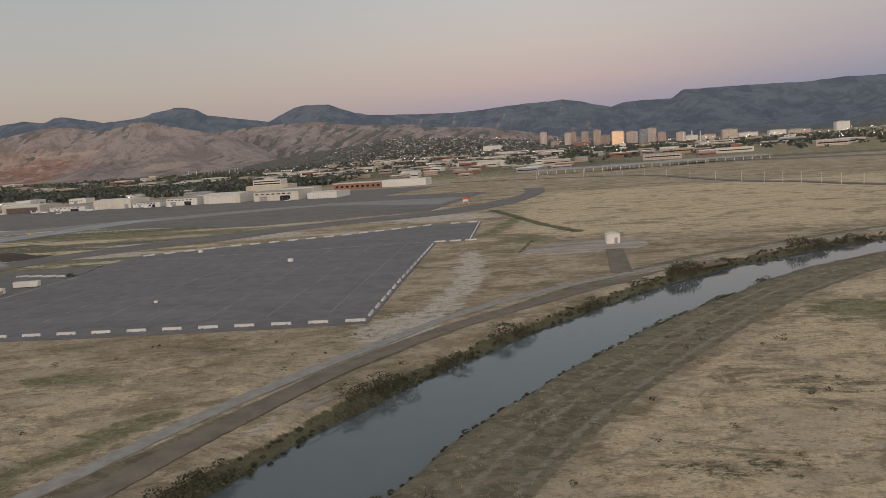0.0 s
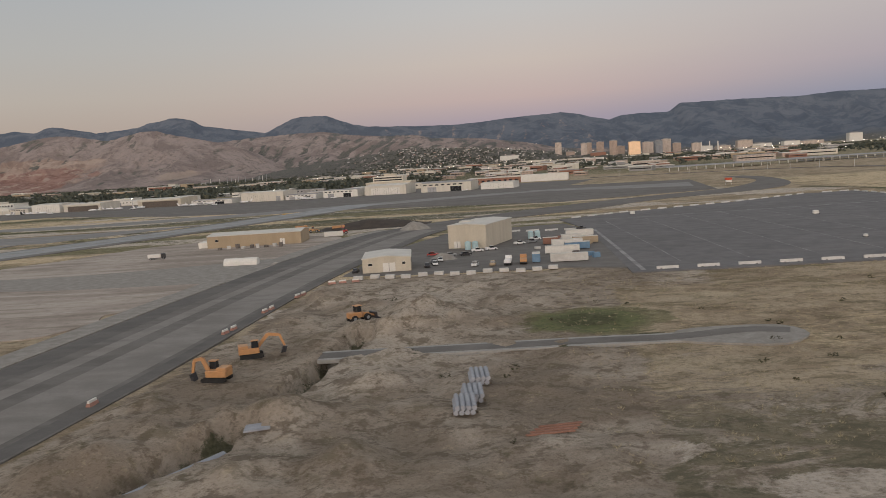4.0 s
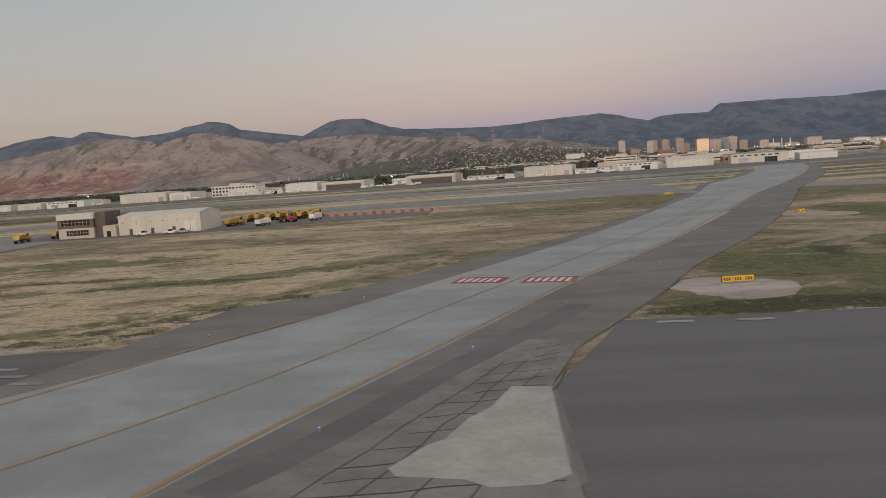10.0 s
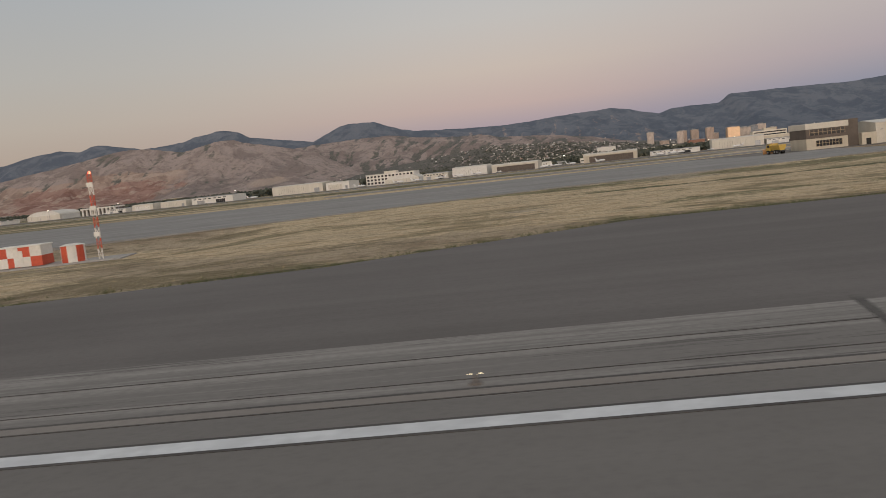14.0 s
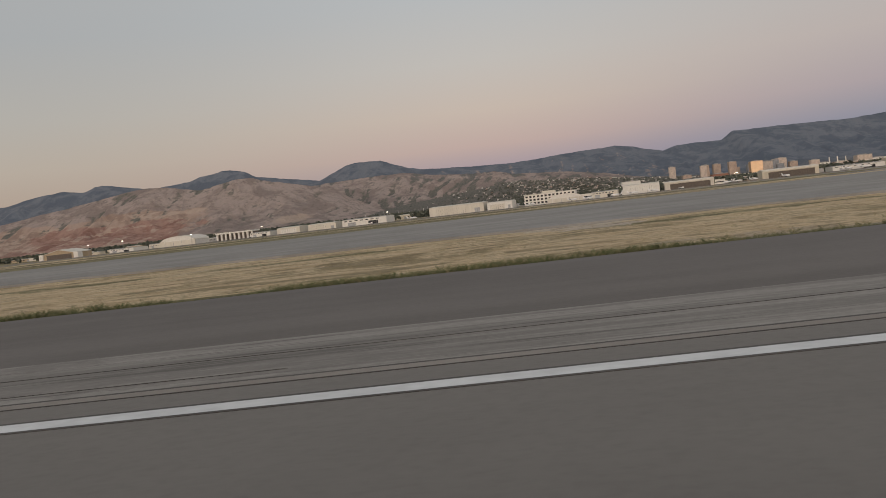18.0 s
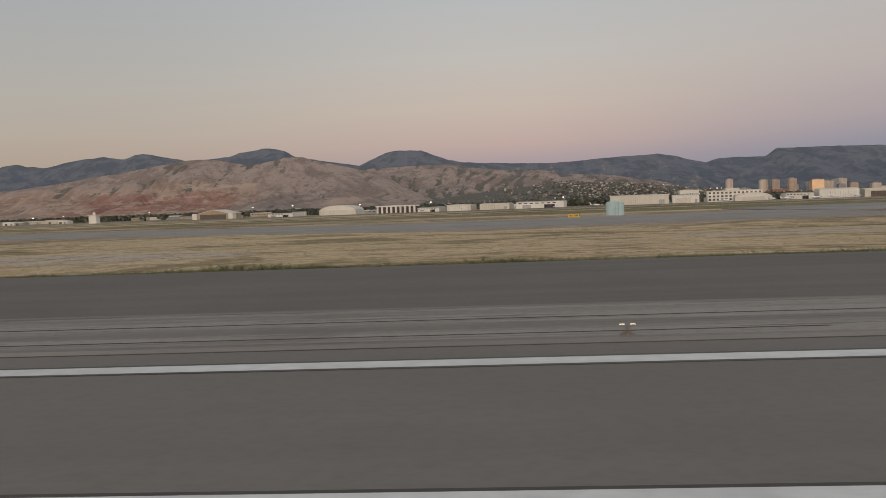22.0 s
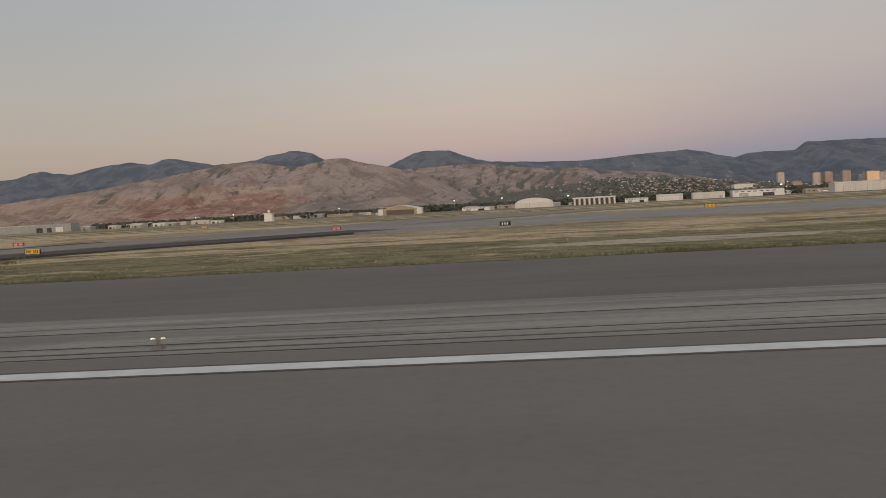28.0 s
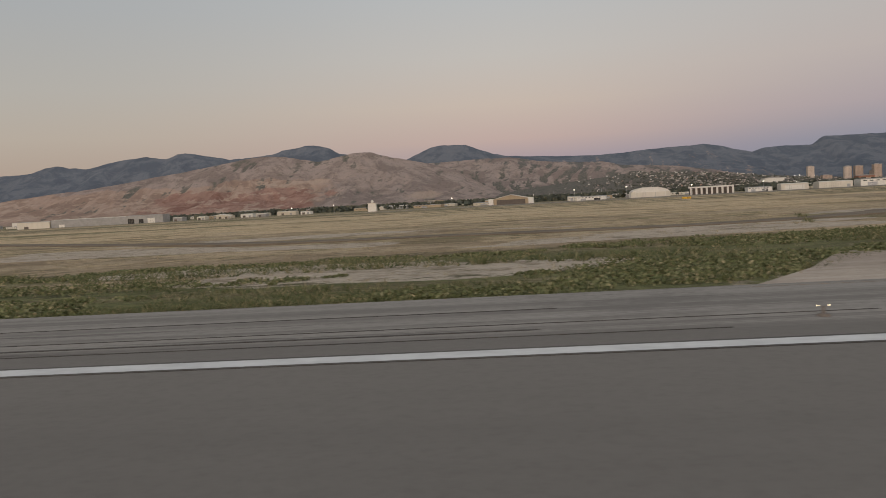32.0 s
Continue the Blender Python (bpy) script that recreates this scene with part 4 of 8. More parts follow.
scrub_shade = np.where(first == 0, 1.25 - 0.42 * brown_far, np.where(first == 1, 0.40, np.where(first == 3, 0.95, 0.10)))
# Scrub and painted relief shade keep to gullies and hollows; spurs stay bare.
bowl = 0 * HZ
for step, weight in ((1, 0.4), (3, 0.5), (6, 0.5)):
    around = (np.roll(HZ, step, 1) + np.roll(HZ, -step, 1)) / 2
    bowl = bowl + weight * np.clip((around - HZ) / (1.1 * step), -1, 1)
scrub_shade = scrub_shade + np.where(first == 0, 0.22, 0.30) * bowl + (fbm(HX / 70, HY / 70, 4) - 0.5) * np.where(first == 0, 0.3, 0.9) + np.where(first == 2, np.clip((HZ - 130) / 60, 0, 1) * 0.25, 0)
scrub_shade = np.clip(scrub_shade, -0.3, 1.6)
pit = np.clip((80 + 40 * (fbm(HX / 60, HY / 200, 4) - 0.5) - HZ) / 16 + 0.5, 0, 1) * np.clip((-1540 - HX + 220 * (fbm(HX / 60, HY / 60, 3) - 0.5)) / 120, 0, 1) * np.clip((HX + 2330 + 300 * (fbm(HX / 80, HY / 80, 3) - 0.5)) / 260, 0, 1) * (first == 2)
pink = np.clip((110 + 50 * (fbm(HX / 90, HY / 90, 3) - 0.5) - HZ) / 24 + 0.5, 0, 1) * np.clip((-1480 - HX) / 200, 0, 1) * (first == 2)
pale = np.exp(-(((HX + 1225) / 60) ** 2 + ((HZ - 28) / 16) ** 2)) * (first == 2) + 0.75 * np.exp(-(((HX + 1690) / 110) ** 2 + ((HZ - 98 - 0.03 * (HX + 1690)) / 7) ** 2)) * (first == 2) + 0.6 * pink * (fbm(HX / 40, HZ / 9, 3) > 0.58)
for key, values in (("scrub_shade", scrub_shade), ("pit", pit), ("pale", pale), ("pink", pink)):
    hill_mesh.attributes.new(key, "FLOAT", "POINT").data.foreach_set("value", values.ravel().astype(np.float32))


def hill_colour(n, pos):
    s, p, w, k = (n.add("ShaderNodeAttribute") for _ in range(4))
    s.attribute_name, p.attribute_name, w.attribute_name, k.attribute_name = "scrub_shade", "pit", "pale", "pink"
    a, b, c = n.noise(pos, 0.008, 7, 0.7, 0.6), n.noise(pos, 0.04, 7, 0.75), n.noise(pos, 0.16, 5, 0.8)
    dry = n.mix(n.span(a, 0.42, 0.58), (0.246, 0.204, 0.190), (0.355, 0.296, 0.272))
    dry = n.mix(n.span(b, 0.52, 0.62, 0.0, 0.45), dry, (0.138, 0.124, 0.104))
    dry = n.mix(n.span(c, 0.58, 0.66, 0.0, 0.4), dry, (0.088, 0.084, 0.070))
    # Far slopes: the blue-grey haze of distance is put into this colour.
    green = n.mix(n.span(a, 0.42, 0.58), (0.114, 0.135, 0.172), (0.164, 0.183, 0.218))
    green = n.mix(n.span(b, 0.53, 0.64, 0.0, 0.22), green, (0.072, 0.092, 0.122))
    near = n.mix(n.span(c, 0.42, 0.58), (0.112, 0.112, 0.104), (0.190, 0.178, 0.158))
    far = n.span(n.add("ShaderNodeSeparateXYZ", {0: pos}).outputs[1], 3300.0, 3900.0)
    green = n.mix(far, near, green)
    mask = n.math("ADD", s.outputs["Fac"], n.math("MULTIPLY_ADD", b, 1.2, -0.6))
    tan = n.mix(n.span(a, 0.42, 0.58), (0.30, 0.218, 0.178), (0.405, 0.305, 0.252))
    dry = n.mix(n.span(n.math("ADD", k.outputs["Fac"], n.math("MULTIPLY_ADD", b, 1.0, -0.5)), 0.35, 0.7, 0.0, 0.85), dry, tan)
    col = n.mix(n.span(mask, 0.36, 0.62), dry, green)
    red = n.mix(n.span(n.math("ADD", n.math("MULTIPLY", a, 0.5), n.math("MULTIPLY", b, 0.5)), 0.42, 0.58), (0.235, 0.128, 0.108), (0.345, 0.225, 0.188))
    col = n.mix(n.span(n.math("ADD", p.outputs["Fac"], n.math("MULTIPLY_ADD", b, 1.4, -0.7)), 0.35, 0.7, 0.0, 0.9), col, red)
    return n.mix(n.span(n.math("ADD", w.outputs["Fac"], n.math("MULTIPLY_ADD", b, 1.4, -0.7)), 0.35, 0.7, 0, 0.75), col, (0.45, 0.36, 0.30)), n.math("MULTIPLY_ADD", b, 1.0, n.math("MULTIPLY", a, 2.5))


hill_mesh.materials[0] = surface("hillside_scrub_and_haze", hill_colour, 0.97, 0, (0.8, 9.0), 0.05)
tagged(new("hills", hill_mesh), "dry brown foothills with a red quarry below wooded mountains tinted haze-blue", "mountains", "", "structure")

# ---- pavements ----
slab("runway", [(-345, -11.5), (-1500, -11.5), (-1500, 12.2), (-345, 12.2)], 0.05, M_RUNWAY, "long grey grooved runway", category="runway")
slab("runway_edge_lane", [(-345, 12.2), (-1500, 12.2), (-1500, 17.3), (-1026, 17.2), (-470, 16.5), (-455, 18.0), (-377, 18.0), (-377, 15.2), (-345, 15.2)], 0.045, M_LANE, "pale jointed concrete lane beyond the runway edge line")
slab("shoulder", [(-377, 15.2), (-377, 18.0), (-455, 18.0), (-470, 16.5), (-981.8, 16.9), (-983.5, 18.6), (-984.4, 21.6), (-983.5, 24.6), (-981.7, 27.2), (-979.4, 29.0), (-976.8, 31.0), (-970, 30.5), (-962, 28.6), (-940, 28.3), (-500, 28.6), (-484, 32.0), (-470, 39.6), (-357, 40.6), (-357, 15.2)], 0.04, M_SHOULDER, "wide dark asphalt runway shoulder")
slab("blast_pad", [(-345, 12.02), (-345, -40), (-199, -40), (-199.2, 40.3), (-300, 40.4), (-332, 41.2), (-336.2, 30.0), (-336.2, 18.0)], 0.04, M_BLAST, "dark asphalt blast pad before the threshold")
slab("shoulder_south", [(-345, -11.5), (-345, -40), (-1500, -40), (-1500, -11.5)], 0.04, M_SHOULDER, "dark asphalt shoulder across the runway")
NEAR = [(-346, 15.2), (-349.4, 18.1), (-348.0, 21.5), (-345.2, 28.1), (-339.0, 41.6), (-332.6, 55.8), (-320.6, 79), (-303.2, 118), (-289.2, 150), (-270, 190), (-242, 253), (-209, 337), (-192, 392)]
FARE = [(-369, 15.2), (-366.4, 19.5), (-364, 24.3), (-360.2, 31.1), (-352.6, 41.6), (-344, 57), (-328, 88), (-313, 123), (-299, 158), (-283, 207), (-257, 262), (-228, 345), (-213, 401)]
slab("taxiway_shoulder", [(-345, 12.1), (-336, 21), (-336.3, 33), (-332, 41.4), (-327.8, 50), (-324.0, 59), (-312.4, 80), (-304.4, 97), (-297, 114), (-282.6, 150), (-266, 184), (-240, 243), (-205, 337), (-232, 346), (-260, 262), (-286, 207), (-301, 158), (-315, 122), (-331, 87), (-343.6, 66.5), (-350.8, 55), (-356.3, 51.9), (-358, 45), (-359, 41.0), (-360.9, 34.5), (-365.1, 26.5), (-368.2, 19.5), (-370.2, 12.1)], 0.046, M_TAXISIDE, "worn grey shoulder beside the taxiway")
slab("taxiway", smooth(NEAR, 4) + smooth(FARE, 4)[::-1], 0.055, M_TAXI, "pale concrete taxiway joining the runway threshold", category="taxiway")
slab("throat_old_concrete", [(-347.5, 15.0), (-347, 20.5), (-343.4, 28.5), (-338.4, 38.5), (-334.5, 37), (-336.4, 30), (-336.2, 19)], 0.051, M_THROAT, "cracked old concrete at the taxiway throat")
slab("sign_gravel", uneven(smooth([(-327.5, 51), (-325, 53.6), (-321.8, 52.2), (-320.2, 49.8), (-320.6, 47.2), (-323.3, 45.6), (-326.2, 47.2), (-327.5, 51)], 3)[:-1], 0.7), 0.0, M_GRAVEL, "pale gravel round a taxiway sign", 0.3, "gravel")
slab("sign_gravel", smooth([(-304.4, 99.6), (-300.6, 101.0), (-296.6, 96.6), (-297.3, 93.6), (-303.0, 96.6), (-304.4, 99.6)], 3)[:-1], 0.0, M_GRAVEL, "pale gravel round a taxiway sign", 0.3, "gravel")
slab("taxi_pale_patch", [(-319.8, 87), (-317.5, 85.4), (-307.4, 107), (-311, 105.4)], 0.06, M_OFFPATCH, "pale repaired panel of the taxiway")
# Branch taxiway running north from the throat and the parallel taxiway beyond.
slab("branch_taxiway", smooth([(-294, 250), (-310, 226), (-327, 214), (-345, 209.5), (-376, 208), (-411, 212), (-520, 224)], 4) + smooth([(-520, 198), (-402.7, 188), (-369, 182), (-334, 176), (-308, 170), (-297, 156)], 4), 0.05, M_RAMP, "pale concrete branch taxiway", category="taxiway")
slab("curved_taxiway", smooth([(-250, 300), (-303.7, 283), (-342, 295), (-418, 345), (-552, 430)], 4) + smooth([(-580, 396), (-440, 312), (-392, 285), (-345, 258), (-318, 251), (-286, 246)], 4), 0.046, M_RAMP, "pale concrete taxiway curving away", category="taxiway")
slab("ramp", [(-419, 102), (-418.5, 137), (-432, 142), (-437, 168), (-480, 160), (-600, 150), (-716, 128), (-714, 92), (-690, 68), (-570, 56), (-510, 75), (-470, 92)], 0.05, M_RAMP, "broad pale concrete ramp", category="apron")
slab("parallel_taxiway", [(-714, 70), (-716, 104), (-765, 94), (-806, 108), (-860, 112), (-930, 98), (-955, 90), (-962, 78), (-940, 72), (-900, 74), (-830, 84), (-783, 77), (-756, 66)], 0.05, M_RAMP, "pale concrete parallel taxiway", category="taxiway")
EXA = [(-976.9, 31.2), (-976.9, 38), (-976.5, 46), (-964, 68.5), (-944, 92), (-920, 120), (-896, 150)]
EXB = [(-1026, 16.8), (-1018, 16.9), (-1012.4, 17.4), (-1010.0, 19.8), (-1007.8, 23.2), (-1002.8, 31.6), (-994, 47), (-986, 60), (-973, 82), (-955, 112), (-930, 150)]
slab("exit_taxiway", [(-982.0, 16.7), (-983.8, 18.6), (-984.8, 21.6), (-983.9, 24.8), (-982.0, 27.5), (-979.7, 29.3)] + smooth(EXA, 4) + smooth(EXB, 4)[::-1], 0.053, M_EXIT, "pale concrete exit taxiway curving off the runway", category="taxiway")
slab("exit_fresh_patch", [(-976.2, 47), (-972.4, 43.2), (-961.5, 55.5), (-950, 65), (-938, 76), (-944, 82), (-964, 65)], 0.061, M_FRESH, "black fresh asphalt infill beside the exit")
slab("exit_throat", [(-984.6, 11.36), (-1024, 11.36), (-1021, 16.6), (-984.2, 16.4)], 0.057, M_EXIT, "worn concrete where the exit meets the runway")
slab("exit_fillet", [(-976.9, 31.0), (-976.6, 46.4), (-971.6, 45), (-967.5, 38), (-964.5, 29.4), (-970, 30.6)], 0.049, M_EXIT, "worn concrete fillet beside the exit")
slab("exit_worn_patch", smooth([(-987.4, 21.2), (-985.8, 24.9), (-984.8, 22), (-984.0, 18.8), (-983.1, 17.1), (-985.6, 18), (-987.4, 21.2)], 3)[:-1], 0.067, M_OFFPATCH, "pale worn concrete patch on the exit")
slab("exit_far_shoulder", [(-1026, 16.9), (-1023.5, 20.0), (-1020.8, 24.4), (-1018.4, 22.6), (-1016, 22.8), (-1014.2, 19.9), (-1011.2, 20.2), (-1009.6, 22.0), (-1008.2, 25), (-1007, 24.4), (-1009.6, 18), (-1012.4, 17.2)], 0.04, M_GRAVEL, "sandy shoulder at the exit fillet")

long_slab("exit_edge_strip", smooth([(-1012.6, 16.2), (-1010.6, 18.4), (-1008.6, 20.9), (-1006.6, 24.4), (-1002.6, 31.2), (-997.6, 40.0), (-994.6, 45.6)], 4), smooth([(-1013.2, 17.0), (-1011.0, 19.6), (-1008.9, 22.8), (-1007.3, 26.0), (-1003.5, 32.6), (-998.6, 41.6), (-995.6, 47.2)], 4), 0.059, M_EDGESTRIP, "pale cracked concrete strip along the exit edge", category="pavement")
slab("exit_dark_wedge", [(-992.6, 50.2), (-989.8, 51.0), (-976.8, 74.5), (-972.5, 86), (-975.5, 85), (-984, 68)], 0.061, M_FRESH, "black fresh asphalt wedge along the exit")

# Apron with its rim.
slab("apron", [(-23.4, 116), (-23.6, 218), (-13.6, 218), (-13.6, 273), (-30, 271.5), (-60, 251.5), (-94.5, 235.5), (-117, 221), (-113.2, 185), (-114.8, 115), (-60, 114.5)], 0.05, M_APRON, "dark worn asphalt apron with faint painted lanes", category="apron")
slab("yard", [(-114, 120), (-113.4, 186), (-117, 206), (-146, 200), (-155.5, 168), (-158.5, 150), (-160.5, 127), (-146, 124.5), (-124, 124)], 0.03, M_ROAD, "dusty dark asphalt contractors' yard", category="yard")
ROADR = [(-178, -70), (-173, 5), (-170, 36), (-168.6, 42), (-166, 68), (-162.4, 122), (-156, 166), (-149, 206), (-132, 236), (-104, 258), (-72, 292), (-28, 316), (-2, 360), (13, 430), (14, 480)]
ROADL = [(-198, -70), (-192, 5), (-188.5, 36), (-187, 52), (-184.8, 75), (-180.6, 126), (-173, 190), (-164.5, 220), (-142, 252), (-112, 284), (-76, 313), (-36, 341), (-8, 390), (2, 430), (2, 480)]
long_slab("service_road", smooth(ROADL, 4), smooth(ROADR, 4), 0.045, M_ROAD, "dusty asphalt road past the works", category="road")
L_, R_ = smooth(ROADL, 4)[:29], smooth(ROADR, 4)[:29]


def lane(f, g):
    """A strip of the service road between two shares of its width."""
    at = lambda h: [((1 - h) * a[0] + h * b[0], (1 - h) * a[1] + h * b[1]) for a, b in zip(L_, R_)]
    return at(f), at(g)


long_slab("road_dark_strip", *lane(0.01, 0.20), 0.05, M_ROADDARK, "dark asphalt strip along the service road", 0.01, "road")
long_slab("road_pale_lane", *lane(0.31, 0.42), 0.05, M_ROADPALE, "pale dusty wheel lane of the service road", 0.01, "road")
long_slab("road_pale_lane", *lane(0.55, 0.86), 0.05, M_ROADPALE, "pale dusty wheel lane of the service road", 0.01, "road")
long_slab("road_dark_strip", *lane(0.90, 0.985), 0.05, M_ROADDARK, "dark asphalt strip along the service road", 0.01, "road")
long_slab("road_verge", smooth([(x - 0.4, y) for x, y in ROADL[:8]], 3), smooth([(x - 4.5, y) for x, y in ROADL[:8]], 3), 0.03, M_OLDCON, "pale sandy verge of the service road", category="verge")
slab("gravel_lot", uneven(smooth([(-190, 92), (-197, 88), (-226, 93), (-229, 106), (-226, 120), (-225, 131), (-237, 143), (-252, 152), (-246, 175), (-226, 208), (-200, 214), (-176, 206), (-179, 150), (-186, 110), (-190, 92)], 3)[:-1], 3.0), 0.02, M_GRAVEL, "pale packed gravel lot", category="gravel")
slab("gravel_track", smooth([(-178, 128), (-213, 129), (-247, 139), (-270, 151), (-282, 163)], 4) + smooth([(-282, 171), (-265, 171), (-240, 150), (-212, 149), (-180, 160)], 4), 0.035, M_OLDCON, "pale gravel haul track", category="track")
slab("canal_track", uneven(ribbon(smooth([(-46.5, 44), (-42.3, 53.6), (-38.7, 61.4), (-34.2, 73.3), (-28.1, 86.6), (-19.8, 102.1), (-8.2, 121.7), (5.5, 136.9), (24, 152), (44, 166), (74, 186), (130, 215), (260, 272)], 4), 2.2), 0.1), 0.03, M_OLDCON, "pale worn gravel track along the canal", category="track")
slab("canal_track", uneven(ribbon(smooth([(-40, 43), (-36.4, 53.4), (-34.1, 59.4), (-31.7, 66.8), (-28.8, 74.5), (-25.2, 84), (-21, 93.2), (-10.8, 110), (2.1, 125.4), (17.4, 141), (40, 158)], 4), 3.2), 0.16), 0.026, M_TRACK, "dark dirt track beside the canal", category="track")
slab("pit_track_rim", ribbon(smooth([(-152, 73.5), (-140, 74), (-126, 74.6), (-118, 74.6), (-111, 76.2)], 4), 3.4), 0.04, M_OFFPATCH, "pale worn concrete rim of the narrow path", category="path")
slab("pit_track", ribbon(smooth([(-152, 73.5), (-140, 74), (-126, 74.6), (-118, 74.6), (-111, 76.2), (-107, 75.2)], 4), 2.2), 0.06, M_ROAD, "narrow asphalt path ending in a turnaround", category="path")
slab("turnaround_rim", smooth([(-113, 71), (-109, 70.3), (-105.8, 73.6), (-107, 77.5), (-112, 78.2), (-117, 77.2), (-118, 73.2), (-113, 71)], 3)[:-1], 0.05, M_OLDCON, "pale worn concrete rim of the turnaround", category="path")
slab("dirt_service_road", uneven(ribbon(smooth([(-1120, 112), (-1085, 82), (-1049.5, 54), (-1033.5, 49.6), (-1020, 47.4), (-1009, 50.5), (-1003, 56)], 4), 2.6), 0.3), 0.0, M_TRACK, "narrow brown dirt road across the infield", category="track")
slab("fence_pad", smooth([(0, 186), (6, 197), (16, 205), (26, 203), (31, 195), (29, 186), (18, 182), (6, 181), (0, 186)], 3)[:-1], 0.05, M_GRAVEL, "grey gravel pad round a small equipment building", category="gravel")
slab("equipment_drive", [(20, 184), (24, 184), (21.5, 150), (17.5, 151)], 0.05, M_TRACK, "dirt drive to the equipment building", category="track")
slab("station_apron", [(-432, 142), (-418.6, 136.6), (-386, 138), (-352, 146), (-352, 170), (-400, 176), (-437, 168)], 0.06, M_ROAD, "asphalt yard behind the maintenance station", category="yard")
slab("far_runway", [(-120, 440), (-300, 470), (-700, 515), (-1250, 560), (-1250, 596), (-700, 552), (-300, 508), (-90, 486)], 0.05, M_ROAD, "grey asphalt runway far across the field", category="runway")
slab("far_apron", [(-40, 340), (-110, 312), (-234, 368), (-302, 392), (-422, 486), (-560, 542), (-700, 568), (-300, 522), (-90, 494), (-20, 470)], 0.025, M_ROAD, "grey weathered asphalt before the hangars", category="apron")
slab("hangar_ramp", [(-90, 492), (-300, 520), (-700, 566), (-1050, 606), (-1050, 720), (-700, 690), (-300, 640), (-60, 600)], 0.03, M_ROAD, "wide grey hangar ramp", category="apron")
slab("far_taxiway", [(-40, 380), (-110, 428), (-260, 340), (-330, 330), (-420, 352), (-700, 395), (-1100, 440), (-1100, 455), (-700, 412), (-420, 370), (-330, 352), (-270, 368), (-120, 450), (-30, 430)], 0.04, M_RAMP, "pale concrete taxiway across the field", category="taxiway")

# ---- markings ----
def mark(name, pts, lift, material, label):
    return slab(name, pts, lift, material, label, 0.006, "marking")


mark("edge_line", [(-345, 10.81), (-1500, 10.81), (-1500, 11.23), (-345, 11.23)], 0.058, M_WHITE, "solid white runway edge line")
for k, x in enumerate((-585.7, -666.6, -748.0, -829.0, -910.4)):
    for a, b in (((5.40, 6.32),) if k >= 2 else ((7.30, 8.20),)):
        for c in (a - 0.07, b):
            mark("bar_border", [(x, c), (x, c + 0.07), (x - 11.4, c + 0.07), (x - 11.4, c)], 0.058, M_SEAM, "black border of a white bar")
        mark("touchdown_bar", [(x, a), (x, b), (x - 11.4, b), (x - 11.4, a)], 0.058, M_WHITE, "white touchdown zone bar")
for a in (10.72, 11.23):
    mark("edge_line_border", [(-345, a), (-1500, a), (-1500, a + 0.09), (-345, a + 0.09)], 0.058, M_SEAM, "black border of the white edge line")
mark("centre_line", [(-420, -0.25), (-1500, -0.25), (-1500, 0.25), (-420, 0.25)], 0.058, M_WHITE, "white runway centre line")
for a, b in ((-989.2, -988.2), (-987.9, -987.0), (-986.7, -985.8)):
    mark("hold_dash", [(a, 48.3 + 0.52 * (-989.2 - a)), (b, 48.3 + 0.52 * (-989.2 - b)), (b, 48.75 + 0.52 * (-989.2 - b)), (a, 48.75 + 0.52 * (-989.2 - a))], 0.062, M_FADED, "faded white holding dash across the exit")
random.seed(5)
for y, w in ((12.22, 0.05), (12.66, 0.085), (13.3, 0.03), (14.9, 0.035)):
    x = -380.0
    while x > -1300:
        end = max(x - random.uniform(60, 190), -984.5 if x > -984.5 else -1300.0)
        dy = random.uniform(-0.09, 0.09)
        mark("lane_joint", [(x, y + dy), (end, y + dy * 0.5), (end, y + w + dy * 0.5), (x, y + w + dy)], 0.054, M_SEAM, "dark sealed joint along the concrete lane")
        x = end - random.uniform(2, 25)
        if -1025 < x < -982:
            x = -1025.0 - random.uniform(0, 6)
mark("pale_joint", [(-380, 12.28), (-984, 12.28), (-984, 12.62), (-380, 12.62)], 0.0525, M_EXIT, "pale seam beside the sealed joint")
for x, y, l, w in ((-452, 12.2, 9, 0.7), (-505, 12.3, 12, 0.6), (-563, 12.3, 16, 0.55), (-655, 12.35, 9, 0.5), (-676, 12.3, 12, 0.45), (-689, 12.3, 14, 0.5), (-728, 12.6, 8, 0.4), (-788, 12.1, 6, 0.3), (-851, 12.1, 3.2, 0.45), (-955, 12.2, 6, 0.4)):
    pts = [(x + l * 0.5 * math.cos(2 * math.pi * i / 14) * random.uniform(0.8, 1.1), y + w * 0.5 * math.sin(2 * math.pi * i / 14) * random.uniform(0.6, 1.2)) for i in range(14)]
    mark("rubber_smear", pts, 0.0535, M_RUBBER, "dark rubber and sealant smear")
for x, lean in ((-432.5, 1.0), (-471, 1.0), (-586.95, 0.5)):
    mark("cross_joint", [(x, 12.2), (x + 0.22, 12.2), (x + 0.2 + lean, 17.0), (x + lean, 17.0)], 0.0535, M_RUBBER, "dark joint across the concrete lane")

for k in range(11):
    # Broken dark burn across the lane, blotch by blotch.
    y = 11.9 + 0.56 * k
    w, l = random.uniform(0.16, 0.36), random.uniform(0.5, 0.8)
    pts = [(-437.2 - 0.02 * k + w * math.cos(2 * math.pi * i / 10) * random.uniform(0.7, 1.2), y + l * 0.5 * math.sin(2 * math.pi * i / 10) * random.uniform(0.8, 1.2)) for i in range(10)]
    mark("tyre_burn", pts, 0.0585 + 0.0006 * (k % 3), M_RUBBER, "dark burnt rubber blotch across the concrete lane")

